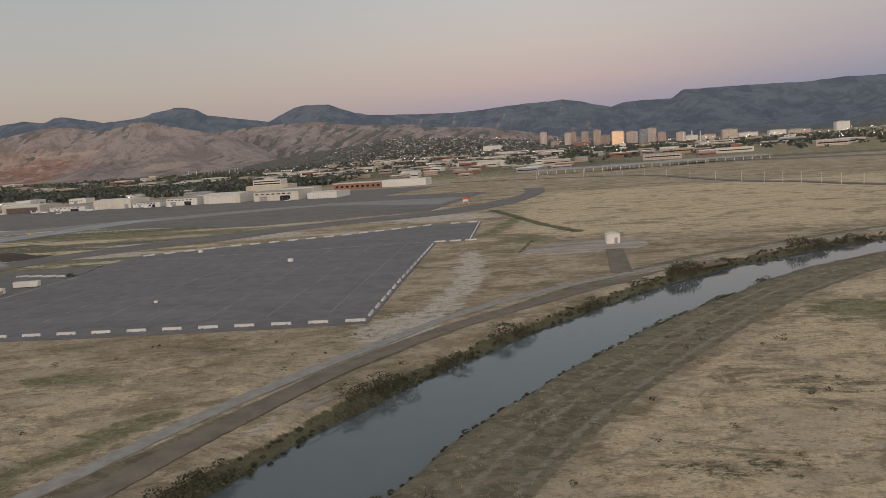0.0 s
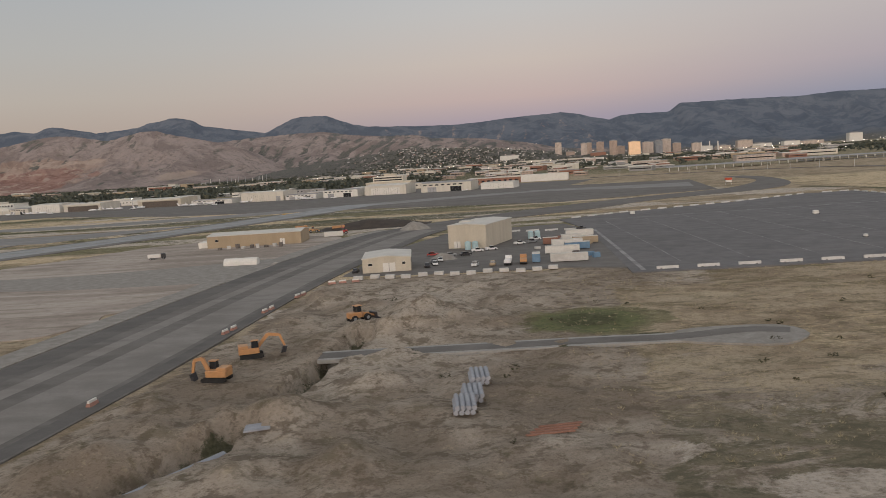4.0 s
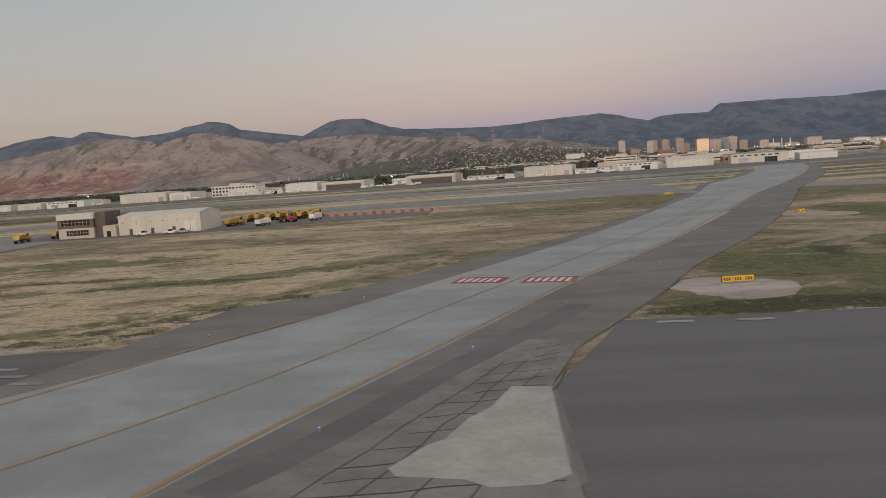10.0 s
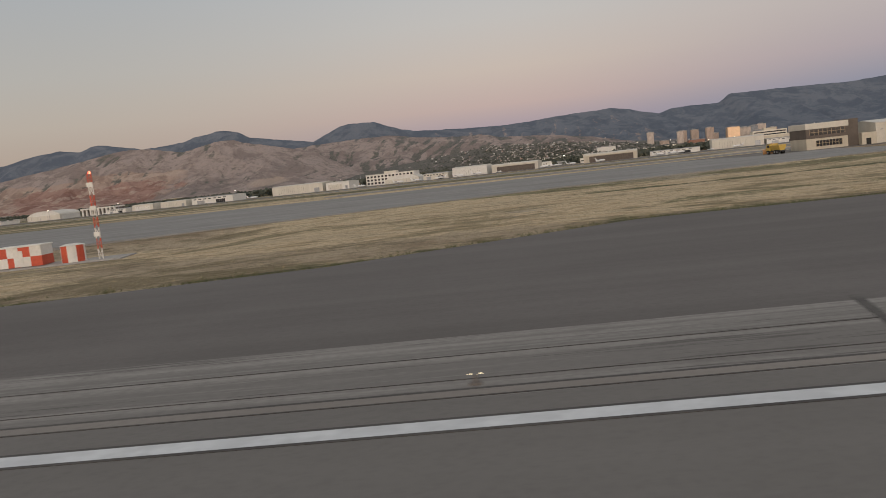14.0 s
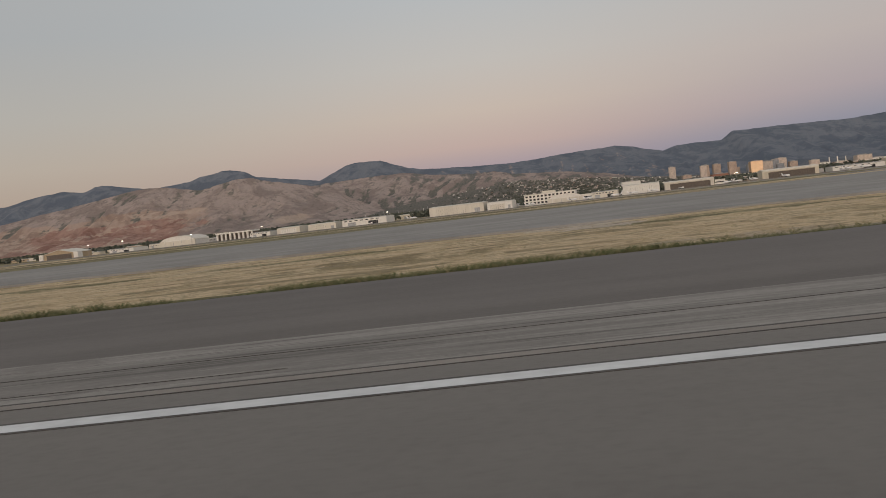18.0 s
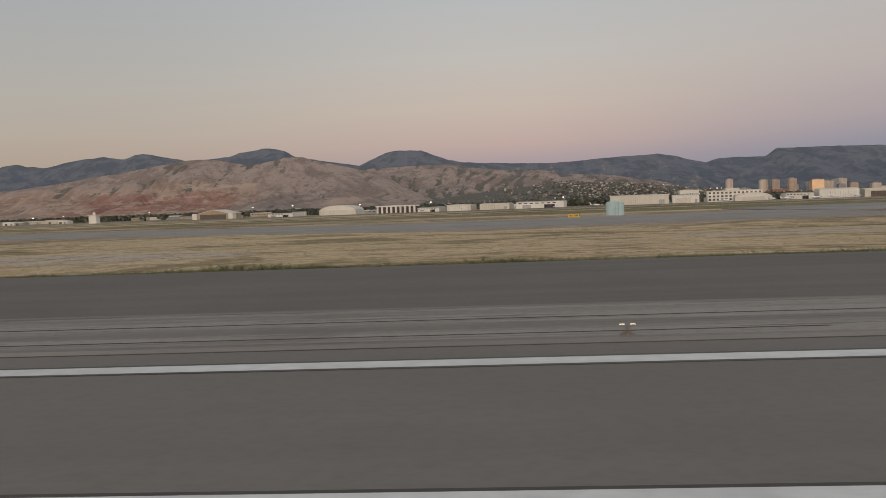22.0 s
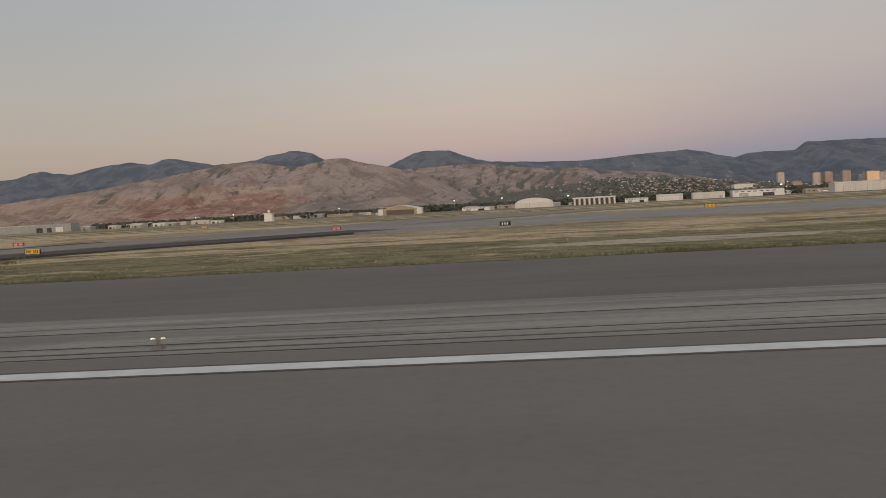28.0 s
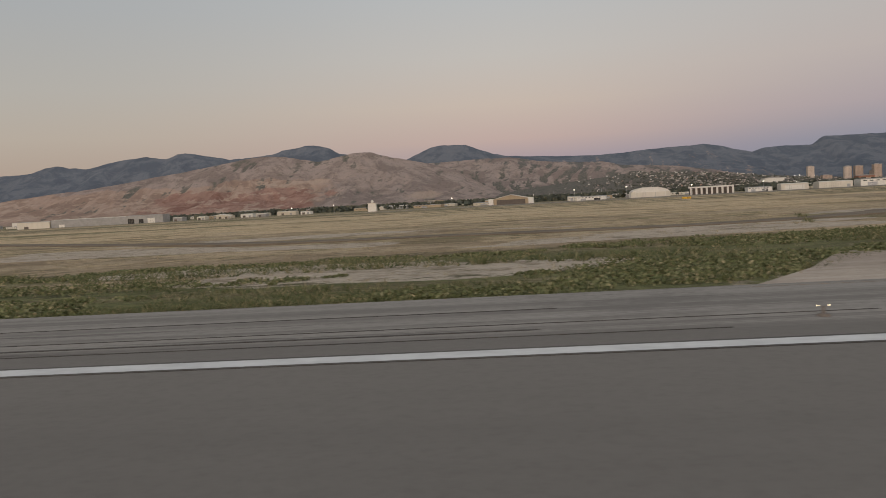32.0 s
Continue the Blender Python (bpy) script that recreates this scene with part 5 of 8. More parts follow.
# Taxiway centre and edge lines.
for name, line_pts, w in (("taxi_centre_line", [(-359.5, 15.4), (-357.3, 18.7), (-355.5, 21.5), (-351.4, 27.7), (-346.7, 36.6), (-340.4, 50.7), (-323.8, 84), (-307.6, 120), (-294, 153), (-276, 198), (-250, 257), (-218, 340)], 0.15),
                          ("taxi_edge_line", [(-350.4, 16), (-348.9, 20.0), (-345.6, 28), (-339.4, 41.6), (-333, 55.8), (-321, 79), (-303.6, 118), (-289.6, 150)], 0.24),
                          ("taxi_side_line", [(-369.6, 15.4), (-367.3, 18.6), (-363.6, 23.6), (-361.2, 27.4), (-357.7, 33.4), (-353.8, 40.6), (-350.5, 46)], 0.24),
                          ("exit_edge_line", [(-970, 0.4), (-978, 3.2), (-984, 4.9), (-989.5, 6.4), (-991.8, 9.2), (-994.0, 12.0), (-996.0, 16.5), (-996.4, 21.5), (-994.5, 26.5)], 0.2),
                          ("exit_lead_line", [(-1019, 1.0), (-1012.6, 4.6), (-1009.5, 6.6), (-1007.9, 8.2), (-1005.2, 11.3)], 0.2),
                          ("exit_edge_line", [(-1005.2, 11.3), (-1002.8, 14.4), (-999.2, 20.5), (-996.4, 26.2), (-991, 36), (-986, 46)], 0.2),
                          ("exit_edge_line", [(-965, 12.5), (-975, 12.75), (-982.8, 13.6), (-984.8, 14.5), (-986.9, 17.0), (-988.8, 21.3), (-988.9, 24), (-987.6, 27.5)], 0.22)):
    mark(name, ribbon(smooth(line_pts, 5), w), 0.072, M_YELFADE if "taxi" in name else M_YELWORN if "edge" in name else M_YELLOW, "worn yellow taxiway line")
for (ax, ay), (bx, by) in (((-342.0, 57.2), (-338.3, 56.1)), ((-336.9, 55.6), (-333.2, 54.5))):
    across = Vector((bx - ax, by - ay, 0))
    wide = across.length
    across.normalize()
    along = Vector((-across.y, across.x, 0))
    o = Vector((ax, ay, 0))

    def quad(u0, u1, v0, v1):
        return [tuple((o + across * u + along * v).xy) for u, v in ((u0, v0), (u1, v0), (u1, v1), (u0, v1))]

    mark("hold_legend", quad(0, wide, 0, 2.7), 0.064, M_RED, "red painted runway holding panel with white characters")
    for k in range(6):
        mark("legend_bar", quad(0.3 + k * 0.55, 0.62 + k * 0.55, 0.5, 2.2), 0.07, M_WHITE, "white painted bar")
for a, b in (([(-346.6, 20.9), (-344.6, 24.2), (-343.1, 27.3), (-340.6, 32.8), (-337.0, 39.5), (-333.6, 46.3)], 1.5),):
    mark("dark_side_strip", ribbon(smooth(a, 4), b), 0.054, M_BLAST, "dark asphalt strip along the taxiway edge line")
for x, y, l, w in ((-367.9, 24.6, 2.6, 1.0), (-366.6, 26.2, 1.6, 0.5), (-369.6, 22.6, 2.2, 0.6), (-371.6, 21.6, 1.6, 0.35), (-365.8, 28.4, 0.7, 0.9), (-372.8, 20.4, 1.4, 0.3), (-369.2, 24.4, 0.9, 0.25)):
    pts = [(x + l * 0.5 * math.cos(2 * math.pi * i / 26) * random.uniform(0.7, 1.1), y + w * 0.5 * math.sin(2 * math.pi * i / 26) * random.uniform(0.6, 1.25)) for i in range(26)]
    mark("sealant_smear", pts, 0.0575, M_RUBBER, "dark sealant smear by the taxiway throat")
for k in range(15):
    # Cracks across and along the old concrete.
    y = 19.0 + k * 1.3 + random.uniform(-0.3, 0.3)
    a, b = -345.4 + (y - 20) * 0.49 + random.uniform(0, 1.5), -336.6 + max(0, y - 30) * 0.2
    n = 7
    if b - a > 1.0:
        pts = [(a + (b - a) * i / n, y + random.uniform(-0.12, 0.12) + 0.1 * i) for i in range(n + 1)]
        mark("crack", ribbon(pts, random.uniform(0.04, 0.09)), 0.056, M_SEAM, "dark crack in the old concrete")
for k in range(4):
    pts = [(-344.2 + k * 1.7 + (y - 20) * (0.44 - k * 0.05) + random.uniform(-0.15, 0.15), y) for y in range(20, 36 - k, 2)]
    mark("crack", ribbon(pts, 0.06), 0.0565, M_SEAM, "dark crack in the old concrete")
for q in ([(-337.9, 30.1), (-336.4, 29.8), (-336.4, 21.5), (-337.2, 20.9), (-338.6, 20.8), (-339.3, 21.4), (-341.3, 21.8), (-341.6, 22.4), (-340.6, 24.2), (-340.1, 24.6), (-339.4, 26.6), (-338.7, 27.6)], [(-370.6, 15.4), (-369.0, 15.4), (-367.9, 18.2), (-367.9, 19.0), (-369.2, 19.1)]):
    mark("pale_wedge", q, 0.061, M_WEDGE if q[0][0] > -350 else M_EXIT, "pale concrete wedge at the taxiway throat")
for x, y in ((-330.4, 40.0), (-326.6, 39.6), (-361.0, 34.0), (-362.8, 35.5), (-364.2, 37.0)):
    mark("dash_mark", [(x, y), (x + 1.8, y - 0.2), (x + 1.8, y + 0.25), (x, y + 0.45)], 0.064, M_FADED, "short faded white dash")
for k in range(8):
    x = -31.5 - k * 10.6
    mark("lane_stripe", [(x, 124), (x - 0.14, 124), (x - 0.5, 226 - k * 3), (x - 0.36, 226 - k * 3)], 0.058, M_FADED, "faint painted apron lane stripe")
mark("apron_crack_line", [(-24, 219.5), (-60, 216), (-104, 212), (-104, 212.5), (-60, 216.6), (-24, 220.2)], 0.058, M_FADED, "pale line across the apron")
mark("apron_side_line", [(-113.2, 117), (-112.5, 117), (-111.4, 184), (-112.1, 184)], 0.058, M_FADED, "pale worn line along the apron side")

# ---- small airfield things ----
def edge_light(m):
    t = thing("runway_edge_light", m, "low runway edge light glowing warm white", "runway light", "runway edge lights")
    part("base", Shape().tube((0, 0, 0), (0, 0, 0.04), 0.11, 0.09, 12), M_RAIL, t)
    part("stem", Shape().tube((0, 0, 0.04), (0, 0, 0.16), 0.03, 0.025, 8), M_RAIL, t)
    for x in (-0.085, 0.085):
        part("lens", Shape().tube((x, 0, 0.16), (x, 0, 0.18), 0.011, 0.008, 8), M_LAMP, t, "lit lens")
    return t


LIGHT0 = -447.1
first_light = edge_light(on(LIGHT0, 12.9, dz=0.045))
for k in list(range(-2, 0)) + list(range(1, 18)) + list(range(19, 22)):
    copy_thing(first_light, on(LIGHT0 - 30.48 * k, 12.9, dz=0.045))


def taxi_light(m):
    t = thing("taxi_edge_light", m, "small blue taxiway edge light on a stake", "taxiway light", "taxiway edge lights")
    part("stake", Shape().tube((0, 0, 0), (0, 0, 0.15), 0.025, 0.02, 6), M_STEEL, t)
    part("lens", Shape().tube((0, 0, 0.15), (0, 0, 0.185), 0.022, 0.016, 8), M_BLUELAMP, t, "blue lit lens")
    return t


blue_spots = [(-344.4, 25.8), (-339.6, 36.3), (-334.4, 46.4), (-326, 61), (-316.6, 80), (-306.5, 104), (-361.4, 32.6), (-354.6, 42.4), (-347.6, 52.6), (-338.5, 72), (-329, 92), (-1017.1, 16.6), (-1013.0, 18.0), (-1009.8, 20.6), (-1007.6, 23.2),
              (-1004.8, 28.3), (-1000, 39.6), (-993, 50), (-984, 64), (-974, 84), (-985.2, 20.4), (-983.3, 17.0), (-979.2, 15.4), (-978.9, 14.9), (-987.3, 29.2), (-980.8, 41.6), (-972, 56), (-960, 74), (-947, 90)]
first_blue = taxi_light(on(*blue_spots[0], dz=0.05))
for x, y in blue_spots[1:]:
    copy_thing(first_blue, on(x, y, dz=0.05))


def taxi_sign(m, width, material, label, panels=2):
    """A sign box on two frangible legs over a concrete pad."""
    t = thing("taxiway_sign", m, label, "airfield sign")
    part("pad", Shape().box(-width * 0.62, width * 0.62, -0.5, 0.5, 0.0, 0.06, c=0.02), M_PAD, t, "concrete pad")
    for x in (-width * 0.32, width * 0.32):
        part("leg", Shape().tube((x, 0, 0.06), (x, 0, 0.16), 0.03, n=6), M_STEEL, t)
    for k in range(panels):
        a = -width / 2 + width * k / panels
        p = part("panel", Shape().box(a + 0.01, a + width / panels - 0.01, -0.06, 0.06, 0.15, 0.5, c=0.02), material, t)
        for j in range(3):
            part("legend_bar", Shape().box(a + width / panels * (0.18 + 0.24 * j), a + width / panels * (0.30 + 0.24 * j), -0.068, -0.055, 0.22, 0.42), M_BLACK if material is M_SIGNYEL else M_WHITE, p)
    for x in (-width / 2 - 0.02, width / 2):
        part("end_cap", Shape().box(x, x + 0.03, -0.08, 0.08, 0.13, 0.52, c=0.01), M_BLACK, t)
    return t


for x, y, w, mt, n in ((-323.3, 50.6, 2.0, M_SIGNYEL, 3), (-301.6, 98.2, 1.1, M_SIGNYEL, 2), (-304.2, 160.6, 1.8, M_SIGNYEL, 2), (-229, 340, 2.4, M_SIGNYEL, 2), (-969.9, 42.2, 1.95, M_SIGNYEL, 3), (-963.1, 56.4, 1.15, M_SIGNYEL, 2), (-927.8, 67.0, 0.9, M_BLACK, 1),
                       (-989.4, 72.8, 1.65, M_SIGNYEL, 2), (-945.1, 81.2, 0.9, M_SIGNRED, 2), (-981.0, 83.4, 1.2, M_SIGNRED, 2), (-989.7, 162.8, 1.9, M_SIGNYEL, 2), (-743.3, 96.2, 1.4, M_SIGNYEL, 2), (-900, 104, 1.4, M_SIGNYEL, 2)):
    taxi_sign(on(x, y), w, mt, ("yellow" if mt is M_SIGNYEL else "red" if mt is M_SIGNRED else "black") + " airfield guidance sign standing in the grass", n)


def marker_sign(x, y, body, north, south, label):
    """A squat guard or distance sign on a pale slab, standing on the shoulder; its two faces differ."""
    t = thing("shoulder_sign", on(x, y, dz=0.04), label, "airfield sign", "signs on the shoulder")
    part("slab", Shape().box(-0.60, 0.60, -0.42, 0.42, 0.0, 0.03, c=0.01), M_PAD, t, "pale concrete slab")
    for dx in (-0.12, 0.12):
        part("leg", Shape().tube((dx, 0, 0.035), (dx, 0, 0.14), 0.025, n=6), M_STEEL, t)
    p = part("cabinet", Shape().box(-0.14, 0.14, -0.12, 0.12, 0.12, 0.54, c=0.03), body, t)
    part("face", Shape().box(-0.153, -0.14, -0.11, 0.11, 0.15, 0.52), north, p)
    part("back_face", Shape().box(0.14, 0.153, -0.11, 0.11, 0.15, 0.52), south, p)
    part("side_panel", Shape().box(-0.10, 0.06, -0.132, -0.12, 0.18, 0.50), north, p)
    part("cap", Shape().box(-0.155, 0.155, -0.135, 0.135, 0.54, 0.56, c=0.008), M_BLACK, p)
    return t


for x, y, body, north, south, lab in ((-384.3, 19.8, M_SIGNYEL, M_SIGNYEL, M_BLACK, "yellow and black guard sign on a pale slab"), (-501.4, 21.3, M_RAIL, M_STEEL, M_BLACK, "dark distance marker cabinet on a pale slab"), (-661.4, 21.2, M_RAIL, M_STEEL, M_BLACK, "dark distance marker cabinet on a pale slab"),
                                      (-820.15, 21.2, M_BLACK, M_STEEL, M_BLACK, "dark distance marker cabinet on a pale slab"), (-979.0, 19.9, M_RAIL, M_OFFWHITE, M_BLACK, "grey and white marker cabinet on a pale slab"), (-975.9, 18.5, M_BLACK, M_BLACK, M_SIGNYEL, "black and yellow guard sign on a pale slab"),
                                      (-1018.2, 20.6, M_BLACK, M_BLACK, M_BLACK, "black marker cabinet on a pale slab")):
    marker_sign(x, y, body, north, south, lab)
for x, y in ((-388.7, 18.0), (-396.4, 18.0)):
    t = thing("threshold_light", on(x, y, dz=0.045), "small white threshold light unit on the pavement", "airfield light")
    part("base", Shape().tube((0, 0, 0), (0, 0, 0.04), 0.2, 0.18, 14), M_PAD, t)
    part("lamp_housing", Shape().box(-0.12, 0.12, -0.07, 0.07, 0.12, 0.38, c=0.02), M_PAD, t)
    part("leg", Shape().tube((0, 0, 0.04), (0, 0, 0.12), 0.03, n=6), M_STEEL, t)
for x in (-240.1, -270.5 + 300,):
    if x < 0:
        t = thing("inset_light_pad", on(x, 35.7, 6, dz=0.04), "white painted square round an inset light", "airfield light")
        part("painted_pad", Shape().box(-0.9, 0.9, -0.65, 0.65, 0, 0.012), M_WHITE, t)
        part("fitting", Shape().tube((0, 0, 0.012), (0, 0, 0.05), 0.2, 0.15, 12), M_STEEL, t)
cab = thing("marker_box", on(-983.6, 24.6, 8, 0.06), "small white marker box at the exit", "cabinet")
part("body", Shape().box(-0.11, 0.11, -0.09, 0.09, 0.03, 0.34, c=0.02), M_OFFWHITE, cab)
part("foot", Shape().box(-0.16, 0.16, -0.14, 0.14, 0.0, 0.03), M_PAD, cab)
tank = thing("inset_light_pad", on(-210.0, 40.0, 4, dz=0.045), "white painted square round an inset light", "airfield light")
part("painted_pad", Shape().box(-0.6, 0.6, -0.12, 0.12, 0, 0.012), M_WHITE, tank)

# Glide path shelters and mast.
s = thing("equipment_shelter", on(-514.4, 60.0, 8, -0.66) @ Matrix.Scale(1.25, 4), "red and white chequered equipment shelter", "shelter")
part("pad", Shape().box(-2.2, 6.4, -1.6, 1.6, -0.05, 0.05, c=0.02), M_PAD, s)
for i in range(4):
    for j in range(2):
        part("panel", Shape().box(-1.4 + 0.7 * i, -0.7 + 0.7 * i, -0.85, 0.85, 0.08 + 0.62 * j, 0.70 + 0.62 * j), M_REDPAINT if (i + j) % 2 else M_OFFWHITE, s)
part("roof", Shape().box(-1.46, 1.46, -0.92, 0.92, 1.32, 1.40, c=0.03), M_OFFWHITE, s)
part("door", Shape().box(-0.3, 0.25, -0.875, -0.85, 0.1, 1.1), M_OFFWHITE, s)
s = thing("striped_tank", on(-510.4, 60.0, 0, -0.66) @ Matrix.Scale(1.25, 4), "red and white striped round equipment hut", "shelter")
for i in range(8):
    a0, a1 = math.pi * 2 * i / 8, math.pi * 2 * (i + 1) / 8
    arc = [(0.72 * math.cos(a0 + (a1 - a0) * k / 3), 0.72 * math.sin(a0 + (a1 - a0) * k / 3)) for k in range(4)]
    part("panel", Shape().prism([(0, 0)] + arc, 0.05, 1.1), M_REDPAINT if i % 2 else M_OFFWHITE, s)
part("roof", Shape().tube((0, 0, 1.1), (0, 0, 1.2), 0.76, 0.4, 16), M_OFFWHITE, s)
s = thing("cable_cabinet", on(-516.9, 59.6, 0, -0.64) @ Matrix.Scale(1.25, 4), "grey steel cable cabinet", "cabinet")
part("body", Shape().box(-0.35, 0.35, -0.25, 0.25, 0, 0.75, c=0.03), M_STEEL, s)
part("door", Shape().box(-0.3, 0.3, -0.265, -0.25, 0.08, 0.7), M_OFFWHITE, s)
s = thing("tan_cabinet", on(-518.2, 59.8, 0, -0.64) @ Matrix.Scale(1.25, 4), "small tan equipment cabinet", "cabinet")
part("body", Shape().box(-0.3, 0.3, -0.25, 0.25, 0, 0.62, c=0.03), M_TAN, s)
part("top", Shape().box(-0.33, 0.33, -0.28, 0.28, 0.62, 0.66), M_OFFWHITE, s)
s = thing("glide_path_mast", on(-508.2, 60.2, 0, -0.64) @ Matrix.Scale(1.15, 4), "red and white lattice mast with a red lamp", "mast")
h, n = 5.9, 8
for k in range(n):
    z0, z1 = h * k / n, h * (k + 1) / n
    seg = Shape()
    for dx, dy in ((-0.14, -0.14), (0.14, -0.14), (0, 0.16)):
        seg.bar((dx, dy, z0), (dx, dy, z1), 0.04, 0.04)
    pts = [(-0.14, -0.14), (0.14, -0.14), (0, 0.16)]
    for a, b in ((0, 1), (1, 2), (2, 0)):
        seg.bar((*pts[a], z0), (*pts[b], z1), 0.025, 0.025)
        seg.bar((*pts[b], z0), (*pts[a], z1), 0.025, 0.025)
    part("mast_section", seg, M_REDPAINT if k % 2 else M_OFFWHITE, s)
for z in (1.6, 3.4, 5.0):
    part("antenna", Shape().box(-0.22, 0.22, -0.28, -0.2, z, z + 0.3, c=0.02), M_OFFWHITE, s)
part("top_lamp", Shape().tube((0, 0, h), (0, 0, h + 0.16), 0.09, 0.05, 8), M_REDLAMP, s, "glowing red lamp")
s = thing("pale_tank", on(-737.2, 102.5), "pale aqua cylindrical water tank", "tank")
part("body", Shape().tube((0, 0, 0), (0, 0, 1.75), 1.15, 1.15, 24), M_AQUA, s)
part("lid", Shape().tube((0, 0, 1.75), (0, 0, 1.98), 1.18, 0.2, 24), M_AQUA, s)
part("base", Shape().box(-1.9, 1.9, -1.5, 1.5, -0.05, 0.08), M_PAD, s)
part("ladder", Shape().bar((-0.2, -1.2, 0), (-0.2, -1.2, 1.8), 0.05, 0.05).bar((0.2, -1.2, 0), (0.2, -1.2, 1.8), 0.05, 0.05), M_STEEL, s)

# ---- barriers round the apron ----
def barrier(m, length=3.2):
    t = thing("concrete_barrier", m, "low white precast concrete barrier on the apron edge", "barrier", "barriers round the apron")
    part("body", Shape().extrude_x([(-0.24, 0), (0.24, 0), (0.17, 0.12), (0.09, 0.42), (-0.09, 0.42), (-0.17, 0.12)], -length / 2, length / 2), M_CONC, t)
    for x in (-length * 0.3, length * 0.3):
        # Solid dark blocks: the shade inside open slots is painted on.
        part("fork_slot", Shape().box(x - 0.15, x + 0.15, -0.246, 0.246, -0.001, 0.07), M_SEAM, t)
    return t


bar0 = barrier(on(-25.6, 117.6, dz=0.05))
spots = [(-25.6 - 5.98 * k, 117.6 - 0.03 * k, 0) for k in range(1, 15)]
spots += [(-24.1, 122.5 + 5.9 * k, 90) for k in range(16)] + [(-22.6 + 4.4 * k, 217.3, 0) for k in range(3)] + [(-14.2, 221 + 6.0 * k, 90) for k in range(9)]
back = [(-13.8, 272.6), (-30, 270.8), (-60, 250.8), (-94.5, 234.8), (-116, 220.5)]
for (ax, ay), (bx, by) in zip(back[:-1], back[1:]):
    l = math.hypot(bx - ax, by - ay)
    for k in range(int(l / 6)):
        f = (k * 6 + 3) / l
        spots.append((ax + (bx - ax) * f, ay + (by - ay) * f, math.degrees(math.atan2(by - ay, bx - ax))))
spots += [(-117 - 4.5 * k, 186.5 + 1.2 * k, 12) for k in range(4)]
for x, y, a in spots:
    copy_thing(bar0, on(x, y, a, 0.05))
for x, y in ((-58.3, 191.5), (-69.8, 141.2), (-96, 224)):
    t = thing("apron_drum", on(x, y, dz=0.05), "white equipment drum standing on the apron", "drum")
    r = 0.75 if y > 180 else 0.4
    part("drum", Shape().tube((0, 0, 0.12), (0, 0, 0.12 + r * 0.9), r, r * 0.95, 16), M_OFFWHITE, t)
    part("lid", Shape().tube((0, 0, 0.12 + r * 0.9), (0, 0, 0.2 + r * 0.9), r * 1.03, r * 0.6, 16), M_OFFWHITE, t)
    part("skid", Shape().box(-r, r, -r * 0.8, r * 0.8, 0, 0.12), M_SEAM, t)

# ---- vehicles ----
def wheels(t, spots, r, w):
    for x, y in spots:
        wh = part("wheel", Shape().tube((x, y - w / 2, r), (x, y + w / 2, r), r, r, 12), M_TYRE, t)
        part("rim", Shape().tube((x, y - w / 2 - 0.01, r), (x, y + w / 2 + 0.01, r), r * 0.5, r * 0.5, 8), M_STEEL, wh)


def car(m, paint, label, name="parked_car", pickup=False):
    """About 2.3 by 0.95 here: a saloon or a pickup."""
    t = thing(name, m, label, "pickup" if pickup else "car", "vehicles in the yards")
    part("body", Shape().extrude_y([(-1.15, 0.16), (1.15, 0.16), (1.17, 0.36), (1.05, 0.47), (-1.1, 0.5), (-1.18, 0.38)], -0.46, 0.46), paint, t)
    if pickup:
        cab = [(-0.35, 0.47), (0.55, 0.47), (0.32, 0.82), (-0.28, 0.84)]
        part("bed", Shape().box(-1.12, -0.38, -0.44, -0.40, 0.48, 0.60).box(-1.12, -0.38, 0.40, 0.44, 0.48, 0.60).box(-1.15, -1.10, -0.44, 0.44, 0.48, 0.60), paint, t)
    else:
        cab = [(-0.95, 0.49), (0.6, 0.46), (0.25, 0.74), (-0.6, 0.76)]
    part("cabin", Shape().extrude_y(cab, -0.40, 0.40), M_GLASS, t)
    part("roof", Shape().box(cab[3][0] + 0.02, cab[2][0] - 0.02, -0.38, 0.38, cab[3][1] - 0.01, cab[3][1] + 0.03, c=0.012), paint, t)
    wheels(t, ((-0.75, -0.42), (-0.75, 0.42), (0.75, -0.42), (0.75, 0.42)), 0.17, 0.11)
    for y in (-0.33, 0.33):
        part("headlight", Shape().box(1.12, 1.17, y - 0.08, y + 0.08, 0.33, 0.40), M_STEEL, t)
    return t


def truck(m, paint, label, cargo=None, name="truck"):
    t = thing(name, m, label, "truck", "vehicles in the yards")
    part("chassis", Shape().box(-2.0, 1.9, -0.4, 0.4, 0.3, 0.45), M_VEHDARK, t)
    part("cab", Shape().extrude_y([(0.9, 0.4), (1.95, 0.4), (1.95, 0.85), (1.75, 1.35), (0.9, 1.38)], -0.55, 0.55), paint, t)
    part("windscreen", Shape().add([(1.96, -0.48, 0.88), (1.96, 0.48, 0.88), (1.79, 0.48, 1.28), (1.79, -0.48, 1.28)], [(0, 1, 2, 3)]), M_GLASS, t)
    part("cargo_body", Shape().box(-2.0, 0.8, -0.58, 0.58, 0.46, 1.25 if cargo else 0.9, c=0.03), cargo or paint, t)
    wheels(t, ((-1.4, -0.5), (-1.4, 0.5), (-0.8, -0.5), (-0.8, 0.5), (1.4, -0.5), (1.4, 0.5)), 0.26, 0.16)
    return t


